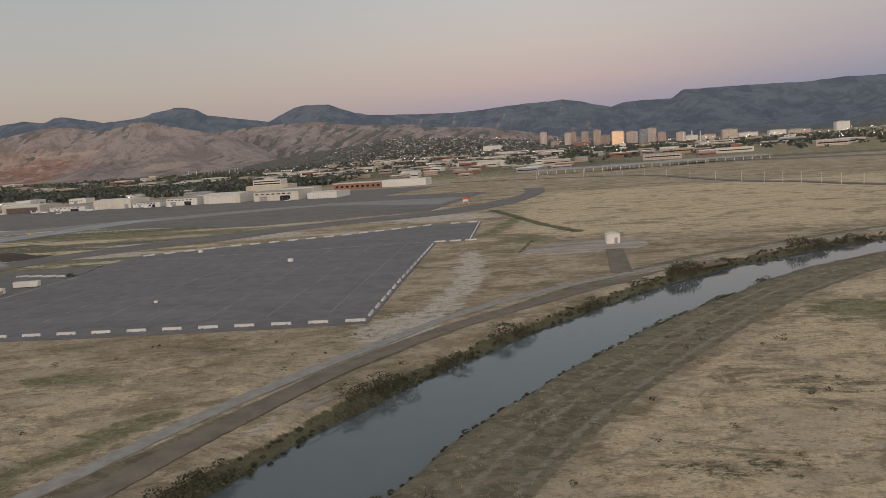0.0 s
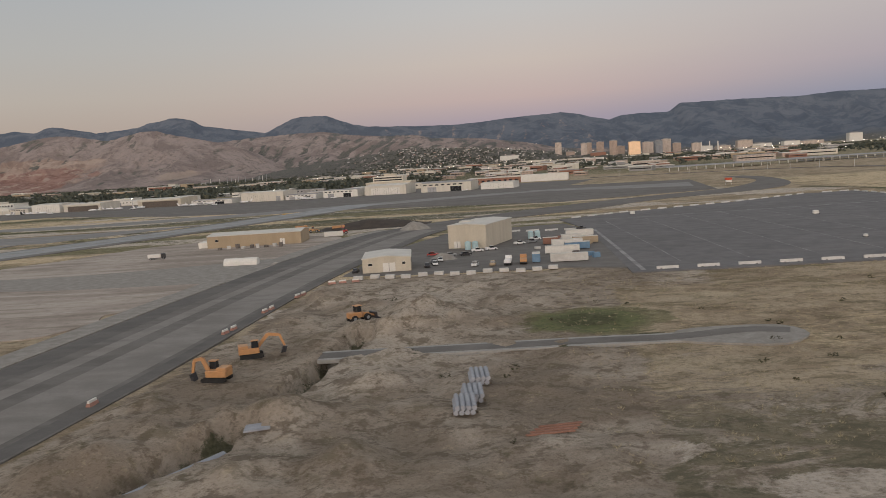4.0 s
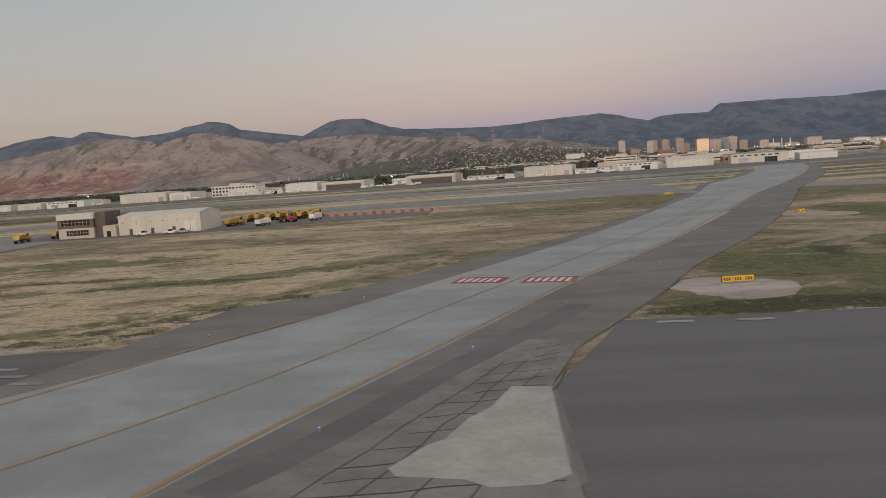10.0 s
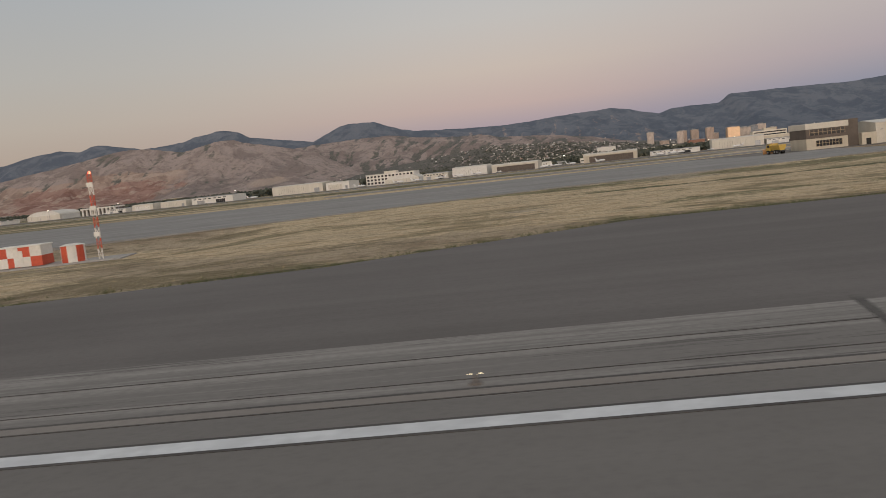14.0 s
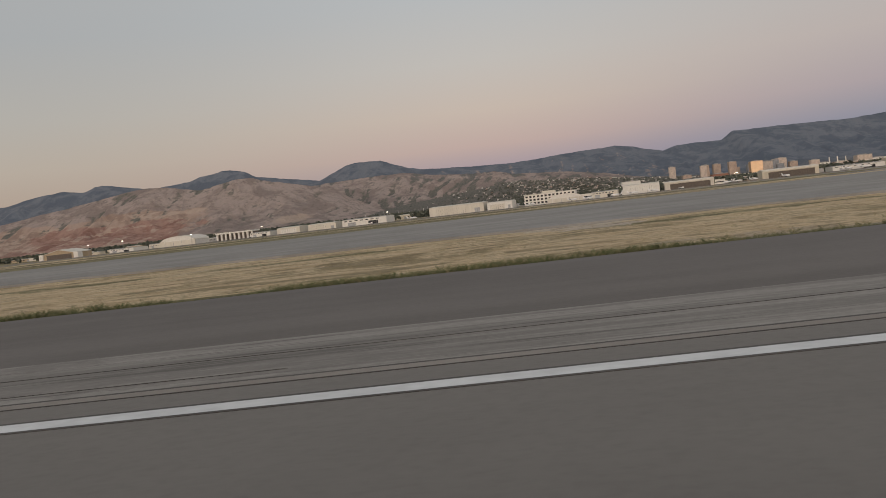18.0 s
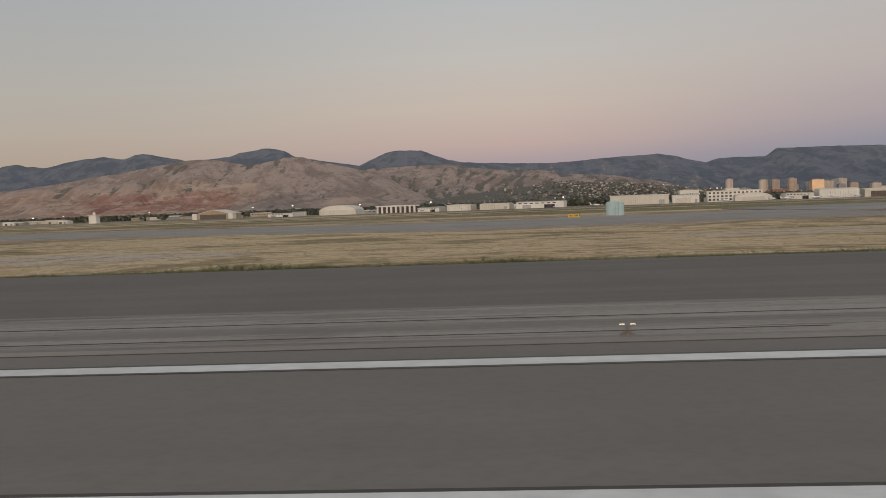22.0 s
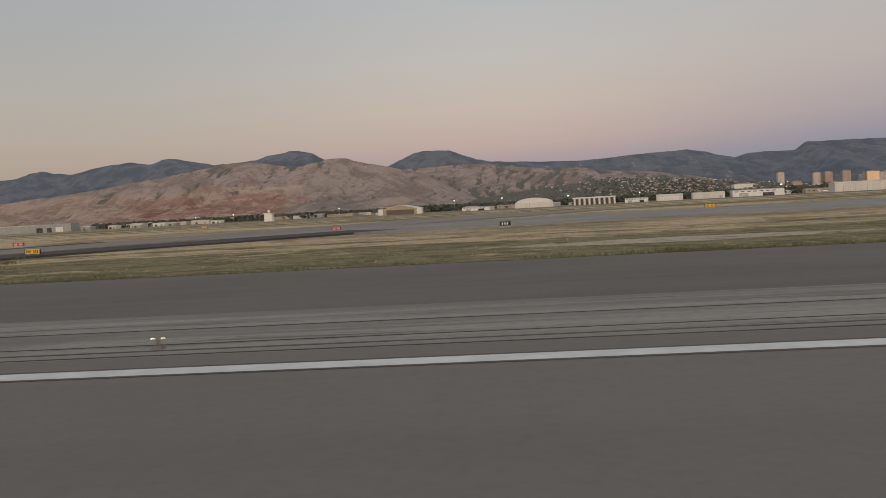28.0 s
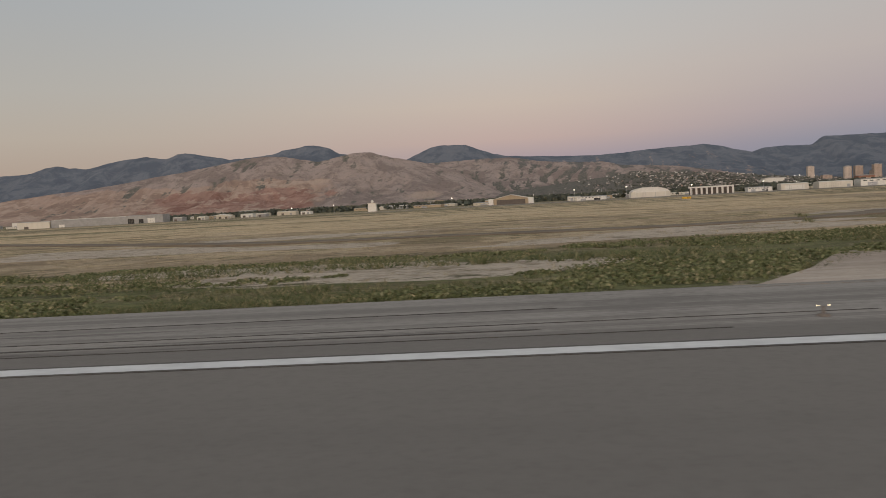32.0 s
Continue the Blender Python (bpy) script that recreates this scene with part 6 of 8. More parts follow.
def snowplough(m, label="yellow airport snowplough truck parked in a row"):
    t = thing("snowplough", m, label, "plough truck", "yellow snow machines")
    part("chassis", Shape().box(-2.3, 2.2, -0.5, 0.5, 0.45, 0.65), M_VEHDARK, t)
    part("cab", Shape().extrude_y([(0.6, 0.6), (1.9, 0.6), (1.95, 1.05), (1.6, 1.75), (0.6, 1.75)], -0.62, 0.62), M_VEHYEL, t)
    part("windscreen", Shape().add([(1.93, -0.52, 1.1), (1.93, 0.52, 1.1), (1.65, 0.52, 1.66), (1.65, -0.52, 1.66)], [(0, 1, 2, 3)]), M_GLASS, t)
    part("side_window", Shape().box(0.8, 1.55, -0.635, 0.635, 1.15, 1.6), M_GLASS, t)
    part("hopper", Shape().extrude_x([(-0.4, 0.66), (0.4, 0.66), (0.72, 1.5), (-0.72, 1.5)], -2.3, 0.4), M_VEHYEL, t)
    part("plough_blade", Shape().extrude_y([(2.35, 0.1), (2.5, 0.1), (2.42, 0.55), (2.6, 0.95), (2.48, 0.95), (2.3, 0.55)], -0.95, 0.95), M_VEHORANGE, t, "orange plough blade")
    part("beacon", Shape().tube((1.1, 0, 1.75), (1.1, 0, 1.9), 0.09, 0.07, 8), M_VEHORANGE, t)
    wheels(t, ((-1.6, -0.55), (-1.6, 0.55), (-0.9, -0.55), (-0.9, 0.55), (1.3, -0.55), (1.3, 0.55)), 0.36, 0.22)
    return t


def excavator(m, paint, label, reach=1.0):
    t = thing("excavator", m, label, "excavator")
    for y in (-0.62, 0.62):
        part("track", Shape().extrude_y([(-1.15, 0.1), (-0.95, 0.0), (0.95, 0.0), (1.15, 0.1), (1.15, 0.32), (0.95, 0.42), (-0.95, 0.42), (-1.15, 0.32)], y - 0.18, y + 0.18), M_TYRE, t)
    part("undercarriage", Shape().box(-0.7, 0.7, -0.5, 0.5, 0.2, 0.48), M_VEHDARK, t)
    part("house", Shape().box(-1.25, 0.75, -0.68, 0.68, 0.48, 1.05, c=0.06), paint, t)
    part("engine_cover", Shape().box(-1.25, -0.3, -0.64, 0.64, 1.05, 1.3, c=0.06), paint, t)
    part("cab", Shape().box(0.0, 0.72, -0.66, -0.1, 1.05, 1.75, 0.04, 0.03), M_GLASS, t)
    part("cab_roof", Shape().box(0.0, 0.74, -0.68, -0.08, 1.72, 1.79, c=0.02), paint, t)
    k = reach
    part("boom", Shape().bar((0.6, 0.2, 0.9), (1.6 * k, 0.2, 2.1), 0.22, 0.34).bar((1.6 * k, 0.2, 2.1), (2.7 * k, 0.2, 1.9), 0.2, 0.28), paint, t)
    part("stick", Shape().bar((2.7 * k, 0.2, 1.95), (3.1 * k, 0.2, 0.75), 0.17, 0.22), paint, t)
    part("bucket", Shape().extrude_y([(2.7 * k, 0.1), (3.15 * k, 0.15), (3.35 * k, 0.7), (2.95 * k, 0.8)], -0.15, 0.55), M_VEHDARK, t)
    part("ram", Shape().tube((0.7, 0.2, 0.75), (1.5 * k, 0.2, 1.75), 0.06, n=8), M_STEEL, t)
    return t


def loader(m, paint, label):
    t = thing("wheel_loader", m, label, "wheel loader")
    part("rear_body", Shape().box(-1.6, -0.1, -0.55, 0.55, 0.5, 1.15, c=0.08), paint, t)
    part("front_frame", Shape().box(0.0, 1.0, -0.3, 0.3, 0.45, 0.9, c=0.05), paint, t)
    part("cab", Shape().box(-0.75, -0.05, -0.42, 0.42, 1.15, 1.85, 0.05, 0.03), M_GLASS, t)
    part("cab_roof", Shape().box(-0.8, 0.0, -0.46, 0.46, 1.83, 1.9, c=0.02), paint, t)
    for y in (-0.35, 0.35):
        part("lift_arm", Shape().bar((0.2, y, 0.95), (1.7, y, 0.45), 0.12, 0.2), paint, t)
    part("bucket", Shape().extrude_y([(1.6, 0.1), (2.3, 0.06), (2.3, 0.12), (1.85, 0.3), (1.75, 0.85), (1.6, 0.8)], -0.8, 0.8), M_VEHDARK, t)
    wheels(t, ((-1.1, -0.55), (-1.1, 0.55), (0.6, -0.55), (0.6, 0.55)), 0.42, 0.3)
    return t


def container(m, paint, label, length=6.0, tall=1.35, name="shipping_container", cat="container"):
    t = thing(name, m, label, cat, "boxes in the yard")
    part("shell", Shape().box(-length / 2, length / 2, -0.62, 0.62, 0.12, tall), paint, t)
    ribs = Shape()
    for k in range(int(length / 0.5)):
        x = -length / 2 + 0.25 + 0.5 * k
        ribs.box(x - 0.05, x + 0.05, -0.66, 0.66, 0.16, tall - 0.06)
    part("ribs", ribs, paint, t)
    part("roof", Shape().box(-length / 2 - 0.02, length / 2 + 0.02, -0.67, 0.67, tall, tall + 0.06, c=0.02), M_ROOFPALE, t)
    part("skid", Shape().box(-length / 2 + 0.1, -length / 2 + 0.4, -0.6, 0.6, 0, 0.12).box(length / 2 - 0.4, length / 2 - 0.1, -0.6, 0.6, 0, 0.12), M_VEHDARK, t)
    part("door", Shape().box(length / 2, length / 2 + 0.03, -0.55, 0.55, 0.2, tall - 0.08), paint, t)
    return t


# ---- sheds and hangars ----
def shed(name, m, w, d, h, wall, roof, label, rise=0.5, doors=(), windows=(), ribs=True, along_y=False):
    """A metal building, front at y = 0 and w wide; rise: of the gable; doors and windows: x, z, width, height on the front."""
    t = thing(name, m, label, "building")
    if along_y:
        prof = [(-w / 2, 0), (w / 2, 0), (w / 2, h), (0, h + rise), (-w / 2, h)]
        part("wall_shell", Shape().extrude_y(prof, 0, d), wall, t)
        half_w = w / 2 + 0.12
        part("roof", Shape().extrude_y([(-half_w, h - 0.03), (0, h + rise), (half_w, h - 0.03), (half_w, h + 0.1), (0, h + rise + 0.14), (-half_w, h + 0.1)], -0.12, d + 0.12), roof, t)
    else:
        prof = [(0, 0), (d, 0), (d, h), (d / 2, h + rise), (0, h)]
        part("wall_shell", Shape().extrude_x(prof, -w / 2, w / 2), wall, t)
        part("roof", Shape().extrude_x([(-0.12, h - 0.03), (-0.12, h + 0.1), (d / 2, h + rise + 0.14), (d + 0.12, h + 0.1), (d + 0.12, h - 0.03), (d / 2, h + rise)][::-1], -w / 2 - 0.12, w / 2 + 0.12), roof, t)
    if ribs:
        seams = Shape()
        for k in range(int(w / 1.0)):
            x = -w / 2 + 0.5 + k
            seams.box(x - 0.04, x + 0.04, -0.03, 0.0, 0.1, h - 0.1)
        part("wall_seams", seams, wall, t)
    for x, z, ww, hh, mt in doors:
        dr = part("door", Shape().box(x - ww / 2, x + ww / 2, -0.07, 0.0, z, z + hh), mt, t)
        n = max(2, int(ww / 1.6))
        slats = Shape()
        for k in range(1, n):
            xx = x - ww / 2 + ww * k / n
            slats.box(xx - 0.03, xx + 0.03, -0.09, -0.07, z, z + hh)
        part("door_joint", slats, M_SEAM if mt is not M_GLASS else M_STEEL, dr)
    for x, z, ww, hh in windows:
        wd = part("window", Shape().box(x - ww / 2, x + ww / 2, -0.05, 0.0, z, z + hh), M_GLASS, t)
        part("window_frame", Shape().box(x - ww / 2 - 0.05, x + ww / 2 + 0.05, -0.07, -0.045, z - 0.06, z).box(x - ww / 2 - 0.05, x + ww / 2 + 0.05, -0.07, -0.045, z + hh, z + hh + 0.06), M_OFFWHITE, wd)
    return t


# Contractors' yard.
a = shed("workshop_tall", on(-140.7, 158.4, -20, 0.03), 8.4, 16.0, 4.7, M_BEIGE, M_ROOFPALE, "tall beige corrugated metal workshop", 0.25, [(-2.2, 0.05, 1.4, 1.4, M_OFFWHITE)], along_y=True)
b = shed("workshop_low", on(-153.3, 129.6, 6, 0.03), 8.2, 10.5, 2.35, M_BEIGE, M_ROOFPALE, "low beige metal workshop with a pale roof", 0.35, [(0.4, 0.05, 2.1, 1.5, M_OFFWHITE)], [(-2.8, 1.2, 0.7, 0.4), (2.9, 1.2, 0.5, 0.4)], along_y=True)
for k in range(4):
    part("side_window", Shape().box(4.1, 4.14, 1.6 + 2.2 * k, 2.4 + 2.2 * k, 1.2, 1.6), M_GLASS, b)
part("annex", Shape().box(-4.0, -1.5, 6, 9, 4.6, 5.15, c=0.04), M_ROOFPALE, a)
long_shed = shed("long_tan_shed", on(-196.2, 192.5, 3), 24.0, 11.0, 3.0, M_TAN, M_ROOFPALE, "long tan metal shed with a pale roof", 0.45, [(7.2, 0.05, 1.2, 1.5, M_OFFWHITE)], [(-9.5, 1.6, 0.8, 0.5)])
part("lean_to", Shape().box(-15.0, -12.0, 2.0, 6.5, 0, 1.5, c=0.05), M_OFFWHITE, long_shed)
for k in range(9):
    x = -203 + 1.9 * k
    solid("cable_drum", Shape().box(-0.45, 0.45, -0.4, 0.4, 0, 0.55 + 0.25 * (k % 3), c=0.05), M_CONC if k % 2 else M_RAIL, "small pallet of stacked building material", "pallet", "pallets by the shed", m=on(x, 186.5 + (k * 7 % 5) * 0.5, k * 23, 0.02))
tent = thing("storage_shelter", on(-185.8, 151.6, 0, 0.03), "long low white fabric storage shelter", "shelter")
for k in range(5):
    prof = [(0.98 * math.cos(math.pi * i / 8) * 1.15, 0.35 + 1.05 * math.sin(math.pi * i / 8)) for i in range(9)]
    part("bay", Shape().extrude_x([(y, z) for y, z in ([(1.13, 0.0)] + prof + [(-1.13, 0.0)])][::-1], -3.4 + 1.36 * k, -2.08 + 1.36 * k), M_OFFWHITE, tent)
for k in range(2):
    t = thing("aqua_tank", on(-140.5 + 1.5 * k, 156.0 - 0.2 * k, dz=0.03), "pale aqua upright storage tank", "tank", "tanks by the workshop")
    part("body", Shape().tube((0, 0, 0), (0, 0, 1.5), 0.62, 0.62, 18), M_AQUA, t)
    part("dome", Shape().tube((0, 0, 1.5), (0, 0, 1.7), 0.62, 0.25, 18), M_AQUA, t)
    copy_thing(t, on(-127.2 + 1.5 * k, 171.5, dz=0.03))
yard_cars = [(-146.8, 133.0, 100, M_VEHDARK), (-145.6, 135.2, 100, M_VEHWHITE), (-146.0, 137.6, 96, M_VEHDARK), (-145.0, 140.0, 96, M_VEHWHITE), (-143.5, 146.5, 8, M_GREYVEH), (-147.0, 148.5, 0, M_VEHRED), (-140.6, 146.2, 20, M_VEHDARK), (-158.9, 131.0, 90, M_VEHDARK)]
for x, y, r, mt in yard_cars:
    car(on(x, y, r, 0.03), mt, "car parked beside the low workshop")
for x, y, r, mt in ((-138.4, 131.0, 80, M_VEHWHITE), (-135.4, 130.6, 85, M_TAN), (-130.0, 160.6, 30, M_VEHWHITE), (-127.4, 162.4, 30, M_GREYVEH), (-138.5, 151.4, 10, M_VEHWHITE), (-135.8, 153.0, 20, M_VEHWHITE), (-126.4, 167.6, 10, M_VEHWHITE), (-122.6, 134.4, 60, M_GREYVEH)):
    car(on(x, y, r, 0.03), mt, "work pickup parked in the yard", "pickup_truck", True)
car(on(-114.6, 186.2, 4, 0.06), M_VEHDARK, "black pickup beside the apron corner", "pickup_truck", True)
truck(on(-132.8, 131.2, 85, 0.03), M_VEHWHITE, "white flatbed work truck")
truck(on(-130.2, 131.6, 88, 0.03), M_VEHORANGE, "orange dump truck in the yard")
container(on(-128.0, 132.4, 86, 0.03), M_VEHBLUE, "faded blue steel skip", 2.8, 1.5, "steel_skip", "skip")
for x, y, r, l, mt in ((-122.6, 130.8, -1, 6.2, M_CONC), (-122.8, 142.2, -2, 6.2, M_OFFWHITE), (-119.6, 147.0, 2, 4.6, M_VEHBLUE), (-121.0, 152.6, 4, 6.0, M_OFFWHITE), (-117.0, 156.6, 5, 5.0, M_TAN), (-118.6, 162.0, 4, 5.4, M_OFFWHITE), (-116.6, 171.4, 6, 6.0, M_OFFWHITE), (-123.8, 158.0, 3, 3.0, M_BRICK)):
    container(on(x, y, r, 0.03), mt, "long pale office trailer" if mt is M_OFFWHITE else "weathered steel storage container", l)
random.seed(11)
for k in range(16):
    solid("material_stack", Shape().box(-0.6, 0.6, -0.4, 0.4, 0, random.uniform(0.3, 0.9), 0.03), (M_CONC, M_RAIL, M_VEHBLUE, M_BRICK, M_TAN)[k % 5], "stacked pallets of building material", "pallet", "pallets in the yard", m=on(random.uniform(-127, -116), random.uniform(134, 166), random.uniform(0, 90), 0.03))
for k in range(13):
    solid("concrete_block", Shape().box(-0.75, 0.75, -0.4, 0.4, 0, 0.6, c=0.05), M_CONC, "pale concrete block edging the yard", "concrete block", "blocks along the yard", m=pose(-157 + 2.6 * k, 122.6 + 0.8 * math.sin(k * 1.7), 0.0, 0, 0, random.uniform(-12, 12)))

# Machines in the works.
excavator(pose(-159.0, 74.2, 0.05, 0, 0, 20), M_VEHORANGE, "orange crawler excavator digging", 1.05)
excavator(pose(-159.6, 66.2, 0.05, 0, 0, 172), M_VEHORANGE, "dusty orange and black crawler excavator", 0.7)
loader(pose(-150.6, 88.6, 0.25, 0, 0, 40), M_VEHORANGE, "dusty orange wheel loader between soil heaps")
loader(on(-188.6, 226, 15), M_VEHORANGE, "orange wheel loader beside dark spoil")
loader(on(-178.0, 214, 200), M_VEHRED, "red wheel loader beside the tan shed")
truck(on(-182.5, 232, 10), M_VEHORANGE, "orange articulated dump truck", M_VEHORANGE)
truck(on(-196.0, 240, 12), M_VEHORANGE, "orange articulated dump truck", M_VEHORANGE)
truck(on(-212.5, 172, 20), M_VEHDARK, "dark flatbed lorry on the gravel", M_OFFWHITE)
container(on(-179.0, 208, 8), M_OFFWHITE, "white site cabin beside the tan shed", 5.0, 1.3, "site_cabin", "cabin")
spoil = Shape()
sx, sy = np.meshgrid(np.linspace(-1, 1, 25), np.linspace(-1, 1, 17))
sz = np.clip(1 - np.hypot(sx, sy), 0, 1) ** 0.8 * (1.6 + 1.2 * fbm(sx * 3 + 9, sy * 3 + 4, 4)) - 0.05
for nm, x, y, wx, wy, mt, lab in (("soil_mound", -172, 236, 17, 8, worn("dark_wet_soil", (0.075, 0.062, 0.052), (0.055, 0.046, 0.04), 0.4, 0.95), "long heap of dark wet soil"), ("sand_heap", -157.5, 216, 4.5, 3.5, M_OLDCON, "pale heap of sand"), ("gravel_heap", -144.6, 142.4, 2.6, 1.8, M_OLDCON, "grey heap of gravel")):
    me = grid_mesh(nm, np.linspace(-wx, wx, 25), np.linspace(-wy, wy, 17), sz * min(wy, 3.2) / 2.6, mt)
    ob = new(nm, me)
    ob.matrix_basis = on(x, y)
    tagged(ob, lab, "soil heap")
for k in range(3):
    y = 55.2 + 3.6 * k
    t = thing("pipe_bundle", pose(-137.2 + 0.45 * k, y, land(np.array([-137.0]), np.array([y]))[0] + 0.02, 0, 0, 5), "bundle of grey plastic pipes on timber", "pipe bundle", "pipe bundles")
    for i in range(4):
        for j in range(2):
            part("pipe", Shape().tube((-0.66 + 0.40 * i + 0.12 * j, -1.55, 0.30 + 0.33 * j), (-0.66 + 0.40 * i + 0.12 * j, 1.55, 0.30 + 0.33 * j), 0.19, n=10), M_PIPE, t)
    for yy in (-0.9, 0.9):
        part("timber", Shape().box(-0.95, 0.95, yy - 0.08, yy + 0.08, 0, 0.12), M_BARK, t)
solid("laid_pipe", Shape().tube((-160.6, 38, -0.9), (-153.4, 50.4, -0.9), 0.42, n=14), M_PIPE, "grey plastic pipe laid in the open trench", "pipe")
solid("pipe_plate", Shape().bar((-152.6, 52.6, 0.25), (-150.8, 52.9, 0.35), 1.4, 0.12), M_PIPE, "grey steel trench plate", "plate")
for k in range(4):
    solid("timber_plank", Shape().bar((-133 + 0.3 * k, 49.6 + 0.5 * k, 0.12), (-129.8 + 0.2 * k, 50.2 + 0.5 * k, 0.12), 0.2, 0.1), M_BRICK, "loose reddish timber plank", "plank", "loose planks")
for x, y, r in ((-165.9, 86.0, 80), (-165.6, 88, 84), (-164.9, 98, 80), (-164.6, 100, 84), (-163.3, 108.5, 75), (-162.9, 110.4, 78), (-160.6, 119.4, 20), (-159.0, 119.9, 15), (-168.0, 60.5, 85), (-157.0, 120.3, 10)):
    t = thing("road_barrier", pose(x, y, 0.03, 0, 0, r), "orange and white water-filled road barrier", "barrier", "barriers by the road")
    part("lower_block", Shape().extrude_x([(-0.22, 0), (0.22, 0), (0.14, 0.3), (-0.14, 0.3)], -0.6, 0.6), M_BARRIER, t)
    part("upper_block", Shape().box(-0.55, 0.55, -0.1, 0.1, 0.3, 0.52, c=0.03), M_OFFWHITE, t)

# Equipment building by the fence, with its mast.
e = shed("equipment_building", on(23.0, 193.5, 4, 0.05), 3.2, 3.0, 2.2, M_OFFWHITE, M_ROOFPALE, "small white equipment building on a gravel pad", 0.3, [(0.6, 0.05, 0.8, 1.4, M_STEEL)], along_y=True)
t = thing("lattice_mast", on(25.5, 204, 0), "thin grey lattice mast", "mast")
seg = Shape()
for dx, dy in ((-0.12, 0), (0.12, 0), (0, 0.2)):
    seg.bar((dx, dy, 0), (dx * 0.5, dy * 0.5, 6.0), 0.04, 0.04)
for k in range(12):
    seg.bar((-0.12, 0, 0.5 * k), (0.12, 0, 0.5 * k + 0.5), 0.02, 0.02)
part("lattice", seg, M_STEEL, t)
part("antenna_ring", Shape().tube((-0.9, 0, 5.6), (0.9, 0, 5.6), 0.04, n=6).tube((0, -0.9, 5.3), (0, 0.9, 5.3), 0.04, n=6), M_STEEL, t)
# Culvert in the canal bank.
cul = thing("culvert_outlet", pose(-21.0, 77.9, -0.25, 0, 0, -118) @ Matrix.Scale(1.35, 4), "weathered concrete culvert headwall in the canal bank", "culvert")
part("headwall", Shape().box(-1.6, 1.6, -0.15, 0.15, -0.9, 0.5, c=0.03), M_OLDCON, cul)
for s_ in (-1, 1):
    part("wing_wall", Shape().bar((s_ * 1.6, 0, -0.2), (s_ * 2.9, -1.5, -0.5), 0.2, 0.9), M_OLDCON, cul)
# Closed tube end: the pipe's inner shade is painted as dark colour.
part("pipe_mouth", Shape().tube((0, -0.5, -0.25), (0, 0.1, -0.25), 0.55, n=16), M_SEAM, cul)
part("handrail", Shape().bar((-1.6, 0, 1.0), (1.6, 0, 1.0), 0.05, 0.05).bar((-1.5, 0, 0.4), (-1.5, 0, 1.0), 0.05, 0.05).bar((1.5, 0, 0.4), (1.5, 0, 1.0), 0.05, 0.05), M_STEEL, cul)

# ---- maintenance station ----
st = thing("maintenance_office", on(-417.2, 140.6, -1, 0.03), "two-storey brown and beige office with long window bands", "building")
part("lower_wall", Shape().box(-4.2, 2.8, 0, 7.5, 0, 1.95), M_BEIGE, st)
part("upper_wall", Shape().box(-4.25, 2.85, -0.08, 7.55, 1.95, 3.6), M_BROWN, st, "brown upper cladding")
part("cornice", Shape().box(-4.35, 2.95, -0.18, 7.65, 3.6, 4.6, c=0.05), M_WHITEWALL, st)
part("stair_tower", Shape().box(2.85, 4.9, 0.6, 6.5, 0, 4.75, c=0.04), M_BROWN, st)
part("entrance_block", Shape().box(4.9, 7.4, -0.6, 5.0, 0, 2.1, c=0.04), M_BEIGE, st)
for z, x0, x1 in ((0.55, -2.6, 1.8), (2.5, -3.6, 2.3)):
    band = part("window_band", Shape().box(x0, x1, -0.13, -0.0, z, z + 1.0), M_GLASS, st)
    bars = Shape()
    for k in range(9):
        x = x0 + (x1 - x0) * k / 8
        bars.box(x - 0.035, x + 0.035, -0.155, -0.11, z, z + 1.0)
    bars.box(x0, x1, -0.155, -0.11, z + 0.48, z + 0.54)
    part("mullions", bars, M_TAN, band)
part("door", Shape().box(5.6, 6.4, -0.66, -0.6, 0.0, 1.1), M_GLASS, st)
ga = shed("maintenance_garage", on(-401.6, 140.4, -1.5, 0.03), 16.0, 10.0, 3.5, M_WHITEWALL, M_ROOFPALE, "long cream maintenance garage with roller doors", 0.5,
          [(6.0, 0.05, 2.4, 2.0, M_OFFWHITE), (-5.6, 0.05, 0.6, 1.1, M_BROWN), (-1.4, 0.05, 0.6, 1.1, M_BROWN), (2.8, 0.05, 0.6, 1.1, M_BROWN)])
for k in range(6):
    part("wall_lamp", Shape().box(-7.2 + 2.6 * k, -6.9 + 2.6 * k, -0.16, 0.0, 2.3, 2.45), M_STEEL, ga)
for x, y, r in ((-403.4, 137.6, 2), (-398.2, 137.6, 185), (-396.0, 137.4, 6)):
    car(on(x, y, r, 0.06), M_VEHWHITE if r != 6 else M_GREYVEH, "pickup parked before the garage", "pickup_truck", True)
p0 = snowplough(on(-390.0, 148.4, 70, 0.06))
for k, (x, y, r) in enumerate(((-427.5, 138.6, 100), (-424.6, 146.0, 96), (-391.2, 162.6, 76), (-388.8, 162.2, 74), (-386.4, 161.8, 76), (-384.0, 161.4, 75), (-381.6, 161.0, 76), (-379.2, 160.6, 74), (-376.8, 160.2, 76))):
    copy_thing(p0, on(x, y, r, 0.06))
loader(on(-379.4, 149.0, 160, 0.06), M_VEHRED, "red loader beside the ploughs")
truck(on(-383.0, 144.0, 75, 0.06), M_VEHWHITE, "white box truck with a red cab", M_OFFWHITE)
truck(on(-374.4, 150.4, 80, 0.06), M_VEHWHITE, "white box truck on the station yard", M_OFFWHITE)
